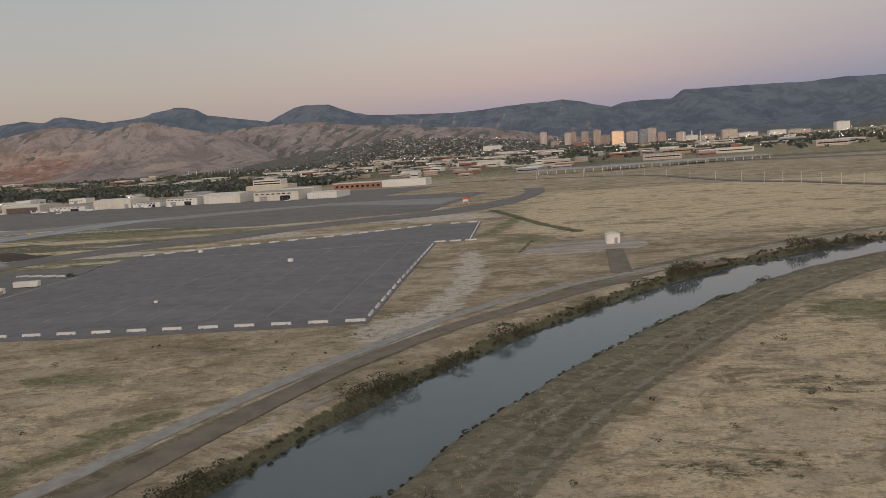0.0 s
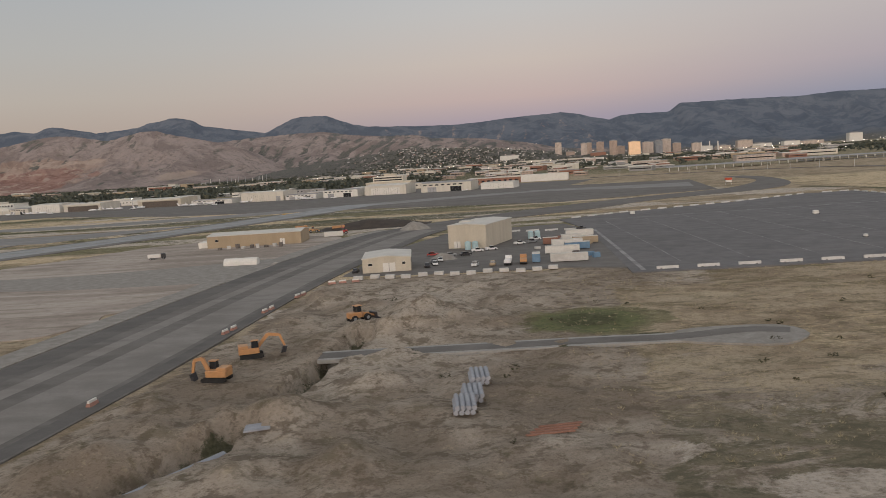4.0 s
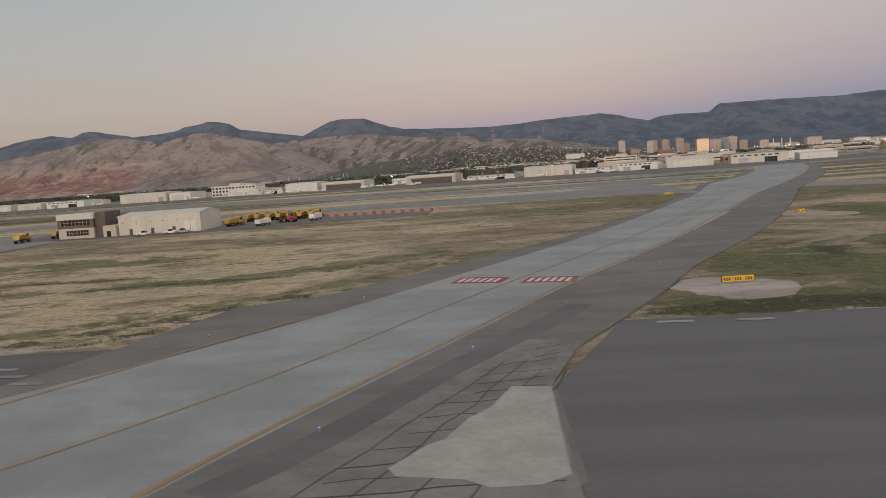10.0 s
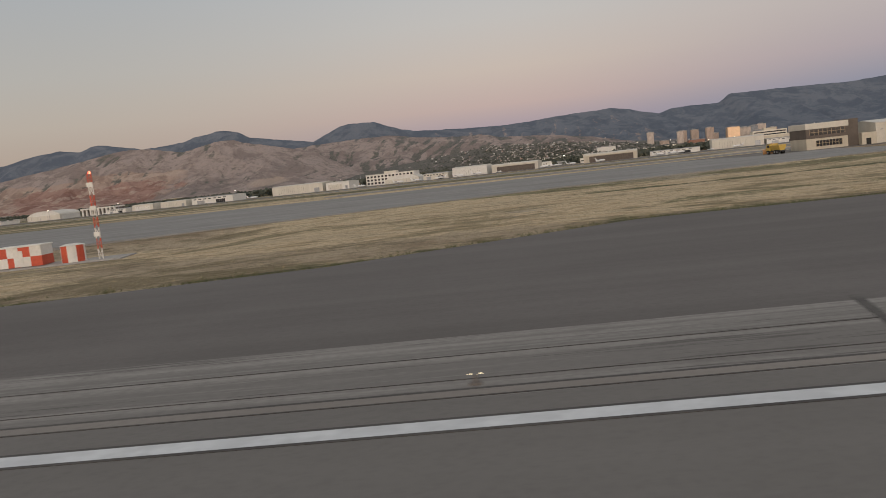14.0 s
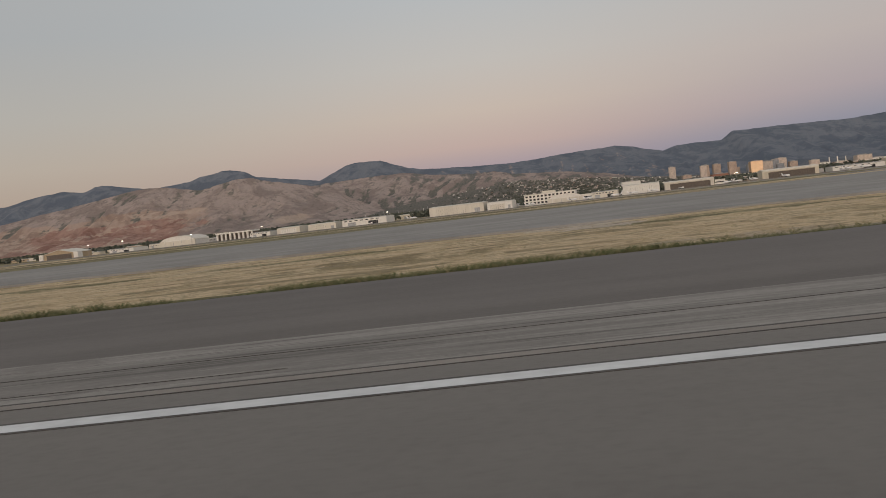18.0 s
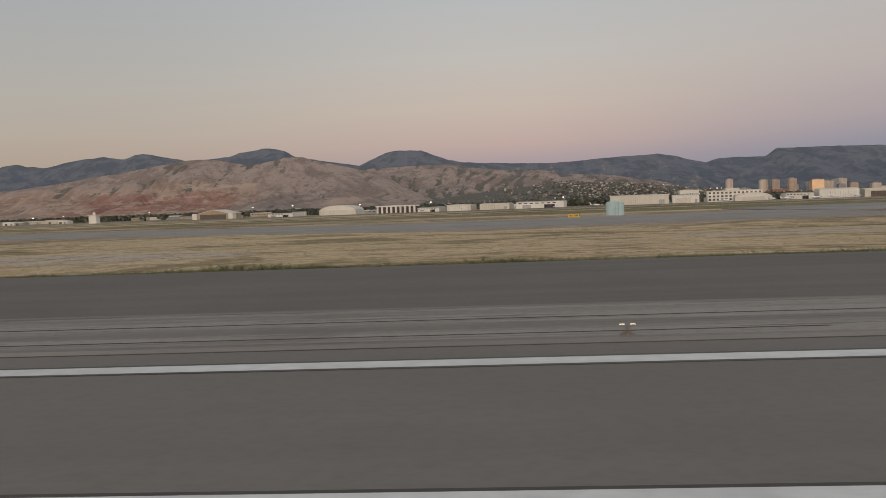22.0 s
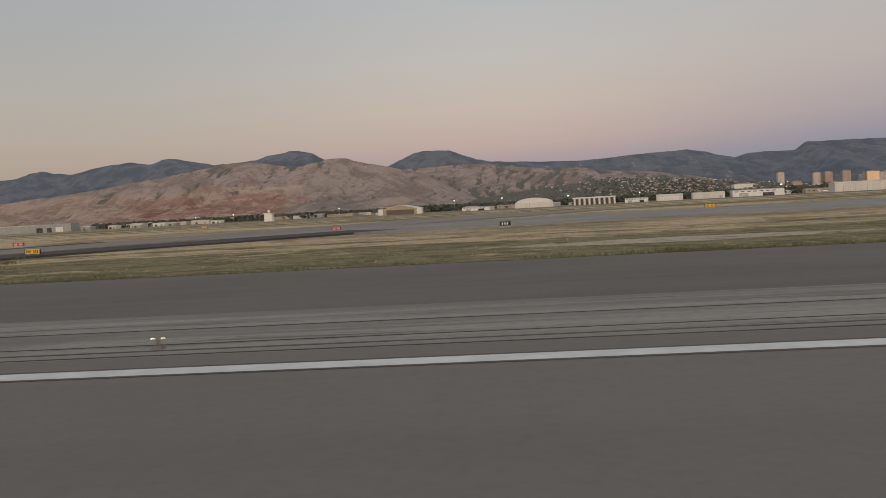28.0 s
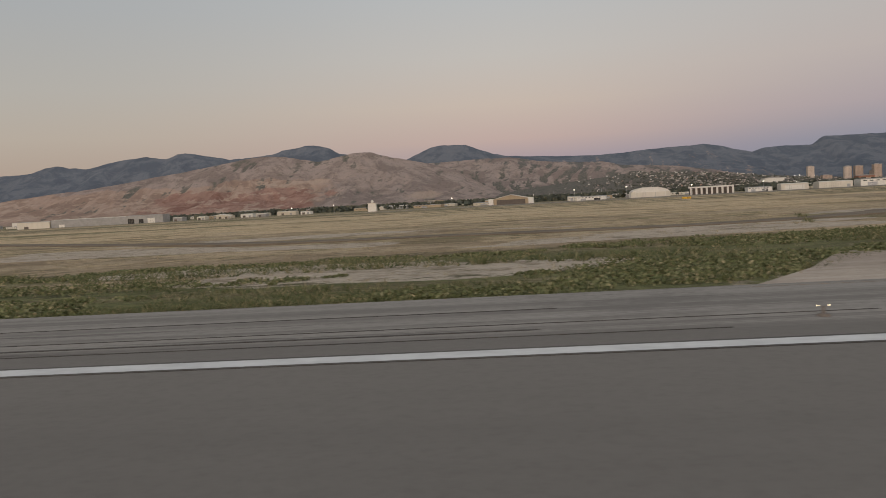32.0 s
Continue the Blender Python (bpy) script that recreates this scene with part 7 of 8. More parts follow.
for k in range(12):
    t = thing("stacked_barrier", on(-373.0 + 2.0 * k, 159.2 - 0.25 * k, -6, 0.06), "red plastic barrier stacked in a row", "barrier", "row of red barriers")
    part("block", Shape().extrude_x([(-0.3, 0), (0.3, 0), (0.16, 0.62), (-0.16, 0.62)], -0.6, 0.6), M_BARRIER, t)
    part("rail", Shape().box(-0.58, 0.58, -0.08, 0.08, 0.62, 0.78), M_BARRIER, t)

# ---- the hangar line ----
def row_y(x):
    return 525.0 + 0.21 * (-x - 180.0)


HANGARS = [(-186, -151, 6.0, M_WHITEWALL, 0, 0.7), (-226, -196, 6.3, M_WHITEWALL, 1, 0.9), (-257, -231, 5.0, M_OFFWHITE, 0, 0.4), (-321, -287, 6.6, M_WHITEWALL, 2, 0.6), (-286, -262, 3.4, M_OFFWHITE, 0, 0.3), (-408, -370, 6.0, M_BEIGE, 3, 0.6),
           (-362, -328, 3.2, M_OFFWHITE, 0, 0.3), (-475, -440, 5.6, M_WHITEWALL, 3, 0.6), (-505, -478, 6.6, M_OFFWHITE, 1, 0.7), (-528, -508, 4.5, M_WHITEWALL, 0, 0.5), (-655, -610, 7.0, M_WHITEWALL, 2, 0.6), (-608, -588, 5.8, M_OFFWHITE, 2, 0.5),
           (-729, -690, 5.2, M_OFFWHITE, 0, 0.5), (-759, -734, 4.8, M_WHITEWALL, 2, 0.5), (-787, -766, 4.8, M_WHITEWALL, 1, 0.5), (-145, -123, 4.0, M_OFFWHITE, 1, 0.4), (-812, -793, 3.4, M_OFFWHITE, 0, 0.4), (-950, -925, 3.0, M_OFFWHITE, 0, 0.4)]
for x0, x1, h, wall, kind_, rise in HANGARS:
    w, xc = x1 - x0, (x0 + x1) / 2
    if kind_ == 0:
        doors = [(-w * 0.28, 0.05, w * 0.18, h * 0.55, M_STEEL), (w * 0.2, 0.05, w * 0.22, h * 0.55, M_GLASS)]
    elif kind_ == 1:
        doors = [(0, 0.05, w * 0.7, h * 0.75, M_OFFWHITE)]
    elif kind_ == 2:
        doors = [(-w * 0.1, 0.05, w * 0.6, h * 0.72, M_WHITEWALL), (w * 0.38, 0.05, w * 0.1, h * 0.5, M_STEEL)]
    else:
        doors = [(w * 0.02, 0.05, w * 0.82, h * 0.72, M_BROWN)]
    hg = shed("hangar", on(xc, row_y(xc), -11.9), w, 22.0, h, wall, M_ROOFPALE if kind_ != 0 else M_ROOFGREY, ("cream hangar with wide brown doors" if kind_ == 3 else "pale metal hangar with sliding doors") if kind_ else "low pale service building on the ramp", rise, doors,
              [(-w * 0.42 + w * 0.12 * k, h * 0.72, w * 0.07, h * 0.13) for k in range(7)] if kind_ == 0 else [], False)
    if kind_ == 3:
        part("fascia", Shape().box(-w / 2 - 0.2, w / 2 + 0.2, -0.5, 0.0, h * 0.8, h + 0.1), M_WHITEWALL, hg)


def arch_hangar(x, w, h, d, label, door=None):
    y = row_y(x) + 12
    t = thing("arched_hangar", on(x, y, -6), label, "hangar")
    prof = [(w / 2 * math.cos(math.pi * i / 16), h * (0.45 + 0.55 * math.sin(math.pi * i / 16))) for i in range(17)]
    part("shell", Shape().extrude_y([(w / 2, 0)] + prof + [(-w / 2, 0)], 0, d), M_OFFWHITE, t)
    part("roof_skin", Shape().extrude_y([(px * 1.015, pz + 0.12) for px, pz in prof] + [(px, pz) for px, pz in prof[::-1]], -0.3, d + 0.3), M_ROOFPALE, t)
    part("door", Shape().box(-w * 0.38, w * 0.38, -0.15, 0.0, 0.05, h * 0.5), M_WHITEWALL, t)
    part("door_joint", Shape().box(-w * 0.13, -w * 0.12, -0.2, -0.15, 0.05, h * 0.5).box(w * 0.12, w * 0.13, -0.2, -0.15, 0.05, h * 0.5), M_STEEL, t)
    part("pilaster", Shape().box(-w / 2 - 0.8, -w * 0.4, -0.6, 2.0, 0, h * 0.55), M_WHITEWALL, t)
    part("pilaster", Shape().box(w * 0.4, w / 2 + 0.8, -0.6, 2.0, 0, h * 0.55), M_WHITEWALL, t)
    return t


arch_hangar(-886, 32, 8.6, 30, "broad arched cream hangar with lit front")
arch_hangar(-546, 26, 6.4, 26, "low arched white hangar")
arch_hangar(-238, 28, 5.6, 26, "pale arched hangar by the ramp")
colon = thing("terminal_shed", on(-834, 684, -11.9), "long low building with pale pillars", "building")
part("back_wall", Shape().box(-18, 18, 2.0, 14, 0, 5.6), M_BROWN, colon)
part("flat_roof", Shape().box(-18.5, 18.5, -0.5, 14.5, 5.6, 6.8, c=0.1), M_OFFWHITE, colon)
for k in range(9):
    part("pillar", Shape().box(-17.5 + 4.3 * k, -15.9 + 4.3 * k, 0.0, 1.4, 0, 5.6), M_OFFWHITE, colon)
big = thing("pillared_hangar", on(-1007, 706, -8), "wide gabled hangar between two pale towers", "hangar")
part("wall_shell", Shape().extrude_y([(-16, 0), (16, 0), (16, 5.0), (0, 8.4), (-16, 5.0)], 0, 26), M_TAN, big)
part("roof", Shape().extrude_y([(-16.4, 5.0), (0, 8.5), (16.4, 5.0), (16.4, 5.4), (0, 8.9), (-16.4, 5.4)], -0.5, 26.5), M_ROOFPALE, big)
part("door", Shape().box(-13, 13, -0.2, 0, 0, 4.4), M_BROWN, big)
for x in (-18.2, 18.2):
    part("corner_tower", Shape().box(x - 2.2, x + 2.2, -1.2, 6, 0, 5.6, c=0.1), M_OFFWHITE, big)
office = thing("airport_office", on(-557, row_y(-557) + 20, -11.9), "white three-storey office with rows of windows", "building")
part("body", Shape().box(-20.5, 20.5, 0, 16, 0, 8.4), M_OFFWHITE, office)
part("roof_edge", Shape().box(-20.8, 20.8, -0.3, 16.3, 8.4, 8.9, c=0.1), M_ROOFPALE, office)
part("plant_room", Shape().box(-6, 4, 4, 12, 8.9, 10.6, c=0.1), M_WHITEWALL, office)
for fl in range(3):
    for k in range(13):
        x = -18.6 + 3.1 * k
        part("window", Shape().box(x - 0.9, x + 0.9, -0.12, 0.0, 1.0 + 2.6 * fl, 2.5 + 2.6 * fl), M_GLASS, office)
tiers = thing("airport_offices", on(-228, 690, -8), "cream stepped office block behind the hangars", "building")
part("podium", Shape().box(-24, 18, 0, 20, 0, 6.4), M_BEIGE, tiers)
part("office_body", Shape().box(-18, 10, 3, 17, 6.4, 11.4, c=0.1), M_WHITEWALL, tiers)
part("roof_house", Shape().box(-8, 2, 6, 14, 11.4, 13.2, c=0.1), M_BEIGE, tiers)
for fl in range(2):
    part("window_band", Shape().box(-17, 9, 2.88, 3.0, 7.2 + 2.1 * fl, 8.2 + 2.1 * fl), M_GLASS, tiers)
tower = thing("radar_tower", on(-1139, 742, 0), "squat white tower with a round radome", "tower")
part("shaft", Shape().box(-4, 4, -4, 4, 0, 7.6, 0.3, 0.1), M_OFFWHITE, tower)
part("gallery", Shape().box(-4.6, 4.6, -4.6, 4.6, 7.6, 8.2, c=0.1), M_WHITEWALL, tower)
dome = Shape()
for k in range(6):
    z0, z1 = -1.4 + 0.46 * k, -1.4 + 0.46 * (k + 1)
    dome.tube((0, 0, 9.6 + z0), (0, 0, 9.6 + z1), math.sqrt(max(0.05, 2.2 - z0 * z0)), math.sqrt(max(0.05, 2.2 - z1 * z1)), 14)
part("radome", dome, M_OFFWHITE, tower, "round white radome")
shed("grey_depot", on(-1393, 806, 0), 40, 18, 8.4, M_ROOFGREY, M_ROOFGREY, "grey block-like depot beyond the field", 0.4, [(-15, 0.05, 7, 5.2, M_GLASS), (-4, 0.05, 5, 4.6, M_GLASS), (7, 0.05, 8, 5.2, M_OFFWHITE)], ribs=False)
shed("grey_depot_wing", on(-1455.5, 808, 0), 83, 20, 7.9, M_ROOFGREY, M_ROOFPALE, "long low grey depot wing with a pale roof", 0.5, [(-30, 0.05, 6, 3.0, M_OFFWHITE)], ribs=False)
shed("cream_depot", on(-1517, 808, 0), 36, 20, 7.0, M_WHITEWALL, M_ROOFPALE, "cream flat-roofed warehouse beside the depot", 0.4, [(-8, 0.05, 5, 2.6, M_BROWN)], ribs=False)
for x, y, w, h, wall in ((-1360, 812, 10, 4.0, M_ROOFGREY), (-1344, 838, 9, 3.4, M_WHITEWALL), (-1329, 866, 16, 4.2, M_BEIGE), (-1310, 826, 8, 2.8, M_BEIGE), (-1297, 852, 14, 3.6, M_OFFWHITE), (-1276, 838, 9, 2.8, M_ROOFGREY), (-1258, 876, 22, 4.0, M_BEIGE), (-1228, 842, 11, 3.0, M_OFFWHITE)):
    shed("storage_building", on(x, y, -3), w, 12, h, wall, M_ROOFPALE, "pale low storage building beyond the field", 0.5, [(-w * 0.2, 0.05, 3.0, 2.2, M_BROWN), (w * 0.25, 0.05, 2.4, 2.2, M_ROOFGREY)], ribs=False)
random.seed(21)
for k in range(46):
    x = random.choice([random.uniform(-1750, -1050), random.uniform(-1050, -120)])
    w, h = random.uniform(12, 38), random.uniform(2.4, 4.6)
    y = row_y(x) + random.uniform(70, 240) + (60 if x < -1050 else 0)
    shed("service_building", on(x, y, random.uniform(-14, 2)), w, random.uniform(8, 16), h, random.choice((M_OFFWHITE, M_WHITEWALL, M_BEIGE, M_TAN, M_ROOFGREY)), random.choice((M_ROOFPALE, M_ROOFGREY)), "pale low service building near the hangar line", random.uniform(0.2, 0.7),
         [(w * random.uniform(-0.3, 0.3), 0.05, w * 0.2, h * 0.6, M_STEEL)], [(w * (-0.4 + 0.13 * j), h * 0.5, w * 0.05, h * 0.2) for j in range(6)], False)


def jet(m, size=1.0):
    t = thing("business_jet", m, "small white business jet parked on the ramp", "aeroplane", "parked jets")
    k = size
    body = Shape()
    for (xa, ra), (xb, rb) in zip(((-4.2, 0.12), (-3.0, 0.45), (-1.0, 0.62), (2.4, 0.62), (3.6, 0.42), (4.3, 0.1))[:-1], ((-3.0, 0.45), (-1.0, 0.62), (2.4, 0.62), (3.6, 0.42), (4.3, 0.1))):
        body.tube((xa * k, 0, 1.15 * k), (xb * k, 0, 1.15 * k), ra * k, rb * k, 12)
    part("fuselage", body, M_JET, t)
    for s_ in (-1, 1):
        part("wing", Shape().add([(x * k, s_ * y * k, z * k) for x, y, z in ((0.9, 0.4, 0.8), (-0.9, 0.4, 0.8), (-1.6, 4.2, 1.05), (-1.1, 4.2, 1.05), (0.9, 0.4, 0.92), (-0.9, 0.4, 0.92), (-1.6, 4.2, 1.1), (-1.1, 4.2, 1.1))],
                                    [(0, 1, 2, 3), (7, 6, 5, 4), (0, 3, 7, 4), (1, 5, 6, 2), (2, 6, 7, 3), (0, 4, 5, 1)]), M_JET, t)
        part("engine", Shape().tube((-3.0 * k, s_ * 0.85 * k, 1.4 * k), (-1.6 * k, s_ * 0.85 * k, 1.4 * k), 0.26 * k, 0.32 * k, 10), M_STEEL, t)
        part("tailplane", Shape().bar((-4.2 * k, 0, 2.9 * k), (-4.5 * k, s_ * 1.5 * k, 2.95 * k), 0.6 * k, 0.06 * k), M_JET, t)
    part("fin", Shape().extrude_y([(-3.0 * k, 1.5 * k), (-4.2 * k, 1.4 * k), (-4.8 * k, 3.0 * k), (-4.1 * k, 3.0 * k)], -0.06 * k, 0.06 * k), M_JET, t)
    part("windscreen", Shape().box(3.2 * k, 3.7 * k, -0.3 * k, 0.3 * k, 1.32 * k, 1.5 * k), M_GLASS, t)
    part("landing_gear", Shape().bar((3.0 * k, 0, 0), (3.0 * k, 0, 0.8 * k), 0.12 * k, 0.12 * k).bar((-0.4 * k, 0.9 * k, 0), (-0.4 * k, 0.9 * k, 0.9 * k), 0.14 * k, 0.14 * k).bar((-0.4 * k, -0.9 * k, 0), (-0.4 * k, -0.9 * k, 0.9 * k), 0.14 * k, 0.14 * k), M_TYRE, t)
    return t


j0 = jet(on(-352, 540, 20, 0.03))
for x, dy, r in ((-344, -8, 10), (-418, -14, 25), (-428, -10, 15), (-436, -18, 190), (-486, -14, 20), (-500, -12, 10), (-513, -18, 170), (-532, -12, 15), (-576, -20, 12), (-270, -12, 20), (-262, -20, 160), (-398, -16, 30), (-360, -18, 15), (-545, -22, 20), (-668, -14, 15), (-310, -20, 200)):
    copy_thing(j0, on(x, row_y(x) + dy, r, 0.03))
for x, y in ((-400, 548), (-470, 560), (-245, 520), (-330, 525), (-155, 505), (-700, 600), (-805, 640)):
    truck(on(x, y, 15, 0.03), M_VEHWHITE, "white ramp truck far across the field")
for x, y, h in ((-915, 640, 9), (-955, 660, 9), (-860, 650, 8), (-1060, 690, 8), (-1180, 760, 8), (-1230, 790, 7), (-690, 640, 8), (-800, 655, 8), (-420, 590, 7), (-300, 570, 7)):
    t = thing("ramp_floodlight", on(x, y), "tall ramp floodlight, lit", "floodlight", "ramp floodlights")
    part("pole", Shape().tube((0, 0, 0), (0, 0, h), 0.16, 0.1, 8), M_STEEL, t)
    part("lamp_head", Shape().box(-0.7, 0.7, -0.3, 0.2, h, h + 0.6, c=0.05), M_STEEL, t)
    part("lamp_glass", Shape().box(-0.6, 0.6, -0.36, -0.3, h + 0.05, h + 0.55), M_FLOOD, t)

# ---- the city ----
def tower_material(name, wall, glass, fx, fz):
    """Walls with rows of small windows, too far off to be picked apart."""

    def build(n, pos):
        xyz = n.add("ShaderNodeSeparateXYZ", {0: pos})
        a = n.math("FRACT", n.math("MULTIPLY", n.math("ADD", xyz.outputs[0], xyz.outputs[1]), fx))
        b = n.math("FRACT", n.math("MULTIPLY", xyz.outputs[2], fz))
        m = n.math("MULTIPLY", n.math("GREATER_THAN", a, 0.4), n.math("GREATER_THAN", b, 0.45))
        return n.mix(m, n.mix(n.span(n.noise(pos, 0.1), 0.35, 0.65), wall, tuple(v * 0.85 for v in wall)), glass)

    return surface(name, build, 0.5)


M_TOWA = tower_material("pale_tower_wall", (0.58, 0.49, 0.42), (0.34, 0.29, 0.255), 0.28, 0.5)
M_TOWB = tower_material("brown_tower_wall", (0.48, 0.37, 0.30), (0.26, 0.215, 0.185), 0.28, 0.5)
M_TOWC = tower_material("glass_tower_wall", (0.30, 0.31, 0.33), (0.14, 0.16, 0.18), 0.3, 0.5)
# The sunset's orange reflection is put into the base colour of this glass.
M_TOWD = surface("sunset_tinted_glass", lambda n, pos: n.mix(n.span(n.noise(pos, 0.09), 0.35, 0.65), (0.72, 0.50, 0.31), (0.62, 0.43, 0.27)), 0.35, 0.35, None, 0.8)
# x, y, width, top, wall
TOWERS = [(83, 2700, 22, 55, M_TOWA), (159, 2600, 20, 46, M_TOWA), (180, 2640, 20, 47.5, M_TOWB), (219, 2650, 25, 47.5, M_TOWB), (255, 2600, 25, 48.5, M_TOWB), (315, 2550, 38, 40.5, M_TOWD), (367, 2600, 36, 37, M_TOWA), (412, 2650, 26, 40, M_TOWC),
          (440, 2660, 30, 43.5, M_TOWA), (395, 2560, 22, 24, M_TOWC), (523, 2600, 28, 24, M_TOWA), (669, 2570, 46, 22.5, M_TOWA), (120, 2660, 30, 22, M_TOWB), (290, 2680, 30, 30, M_TOWB), (345, 2690, 24, 33, M_TOWC), (200, 2560, 50, 14, M_BRICK), (470, 2640, 26, 28, M_TOWB), (560, 2620, 40, 12, M_OFFWHITE),
          (610, 2600, 44, 10, M_TOWA), (740, 2620, 60, 9, M_OFFWHITE), (30, 2640, 46, 13, M_OFFWHITE), (-90, 2560, 60, 22, M_OFFWHITE), (-30, 2600, 40, 12, M_TOWA), (820, 2580, 50, 11, M_OFFWHITE), (900, 2620, 70, 8, M_TOWA), (1010, 2560, 40, 24, M_OFFWHITE)]
for x, y, w, top, mt in TOWERS:
    t = thing("city_tower", pose(x, y, -4.5, 0, 0, -6), "distant " + ("glass tower tinted with the last light" if mt is M_TOWD else "pale city tower" if top > 30 else "broad city block"), "tower" if top > 30 else "building")
    hgt = top + 4.5
    part("shaft", Shape().box(-w / 2, w / 2, 0, w * 0.8, 0, hgt, c=min(1.0, w * 0.03)), mt, t)
    part("parapet", Shape().box(-w / 2 - 0.4, w / 2 + 0.4, -0.4, w * 0.8 + 0.4, hgt, hgt + 1.0), M_ROOFGREY if mt is not M_TOWD else M_TOWD, t)
    part("plant_room", Shape().box(-w * 0.25, w * 0.2, w * 0.2, w * 0.6, hgt + 1.0, hgt + 3.0), M_ROOFGREY, t)
for x, h in ((1060, 30), (1085, 31), (1110, 29)):
    solid("power_station_stack", Shape().tube((0, 0, 0), (0, 0, h), 2.2, 1.6, 12), M_OFFWHITE, "slim pale power station stack", "chimney", "chimneys", m=pose(x - 560, 2450, -4.5))

random.seed(29)
for k in range(14):
    solid("refinery_stack", Shape().tube((0, 0, 0), (0, 0, random.uniform(9, 19)), 0.8, 0.5, 8), M_STEEL if k % 3 else M_OFFWHITE, "slim pale refinery stack below the hills", "chimney", "refinery stacks", m=pose(-900 + 13 * k + random.uniform(-4, 4), 2010 + random.uniform(-30, 40), -4.5))

random.seed(33)


def hill_z(x, y):
    if y < 1990:
        return -4.0
    z = hills(np.array([float(x)]), np.array([float(y)]))[0][0]
    return max(z, -4.0)


# Low town blocks between the field and the towers; each is its own thing.
for k in range(300):
    y = random.triangular(780, 2500, 1250) if k < 225 else random.uniform(730, 1100)
    x = random.uniform(-520, 420) + (y - 800) * 0.18 if k < 110 else random.uniform(-2100, -420) if k < 160 else random.uniform(-560, 60) + (y - 800) * 0.10
    w, d, h = random.uniform(14, 46) * (1 if k < 225 else 0.5), random.uniform(10, 24), random.uniform(3, 7.5) * (1.25 if y > 1500 else 1 if k < 225 else 0.7)
    mt = random.choice((M_OFFWHITE, M_WHITEWALL, M_BEIGE, M_TAN, M_BRICK, M_TOWA, M_TOWB, M_ROOFGREY))
    t = thing("town_block", pose(x, y, -4.2, 0, 0, random.choice((-6, -6, 84, -20))), "low town building among trees", "building", "town buildings")
    part("wall_shell", Shape().box(-w / 2, w / 2, 0, d, 0, h), mt, t)
    part("roof", Shape().box(-w / 2 - 0.3, w / 2 + 0.3, -0.3, d + 0.3, h, h + 0.5), random.choice((M_ROOFPALE, M_ROOFGREY, M_OFFWHITE)), t)
    part("window_band", Shape().box(-w * 0.45, w * 0.45, -0.1, 0, h * 0.45, h * 0.65), M_GLASS, t)
# Houses on the benches, past counting.
hs = Shape()
for k in range(1500):
    if k % 3:
        y = random.uniform(2050, 3000)
        x = random.gauss(-280, 160)
    else:
        y = random.uniform(1500, 3600)
        x = random.uniform(-700, 1900)
    z = hill_z(x, y)
    if z > 110:
        continue
    w, d, h = random.uniform(2.5, 7.5), random.uniform(3, 5), random.uniform(1.4, 3.0)
    hs.add([(x - w / 2, y, z - 2), (x + w / 2, y, z - 2), (x + w / 2, y + d, z - 2), (x - w / 2, y + d, z - 2), (x - w / 2, y, z + h), (x + w / 2, y, z + h), (x + w / 2, y + d, z + h), (x - w / 2, y + d, z + h), (x - w / 2, y + d / 2, z + h + 1.4), (x + w / 2, y + d / 2, z + h + 1.4)],
           [(0, 1, 5, 4), (1, 2, 6, 9, 5), (2, 3, 7, 6), (3, 0, 4, 8, 7), (4, 5, 9, 8), (6, 7, 8, 9)])
solid("bench_houses", hs, M_HOUSE, "hundreds of small houses on the wooded benches", "houses", "", "stuff")
lights = Shape()
for k in range(150):
    y = random.uniform(900, 3300)
    x = random.uniform(-500, 1300) + (y - 900) * 0.1
    z = hill_z(x, y) + random.uniform(5, 9)
    r = random.uniform(0.35, 0.8) * y / 2000
    lights.box(x - r, x + r, y - r, y + r, z - r, z + r, c=r * 0.3)
solid("town_lamps", lights, M_FLOOD, "scattered street lamps lit across the town", "street lamps", "", "stuff")


def leafy(shape, rng, x, y, z, w, h, leaves, size):
    """A crown of loose leaf clumps with an uneven outline."""
    for _ in range(leaves):
        a, b, r = rng.uniform(0, 6.283), rng.uniform(-1, 1), rng.uniform(0.35, 1) ** 0.6
        c = math.sqrt(max(0, 1 - b * b))
        px, py, pz = x + w * r * c * math.cos(a), y + w * r * c * math.sin(a), z + h * (0.55 + 0.45 * b * r)
        u = Vector((rng.uniform(-1, 1), rng.uniform(-1, 1), rng.uniform(-1, 1))).normalized()
        v = u.cross(Vector((rng.uniform(-1, 1), rng.uniform(-1, 1), rng.uniform(-1, 1)))).normalized()
        u, v = u * size * rng.uniform(0.6, 1.3), v * size * rng.uniform(0.6, 1.3)
        p = Vector((px, py, pz))
        shape.add([tuple(p - u), tuple(p - v * 0.8), tuple(p + u), tuple(p + v)], [(0, 1, 2, 3)])


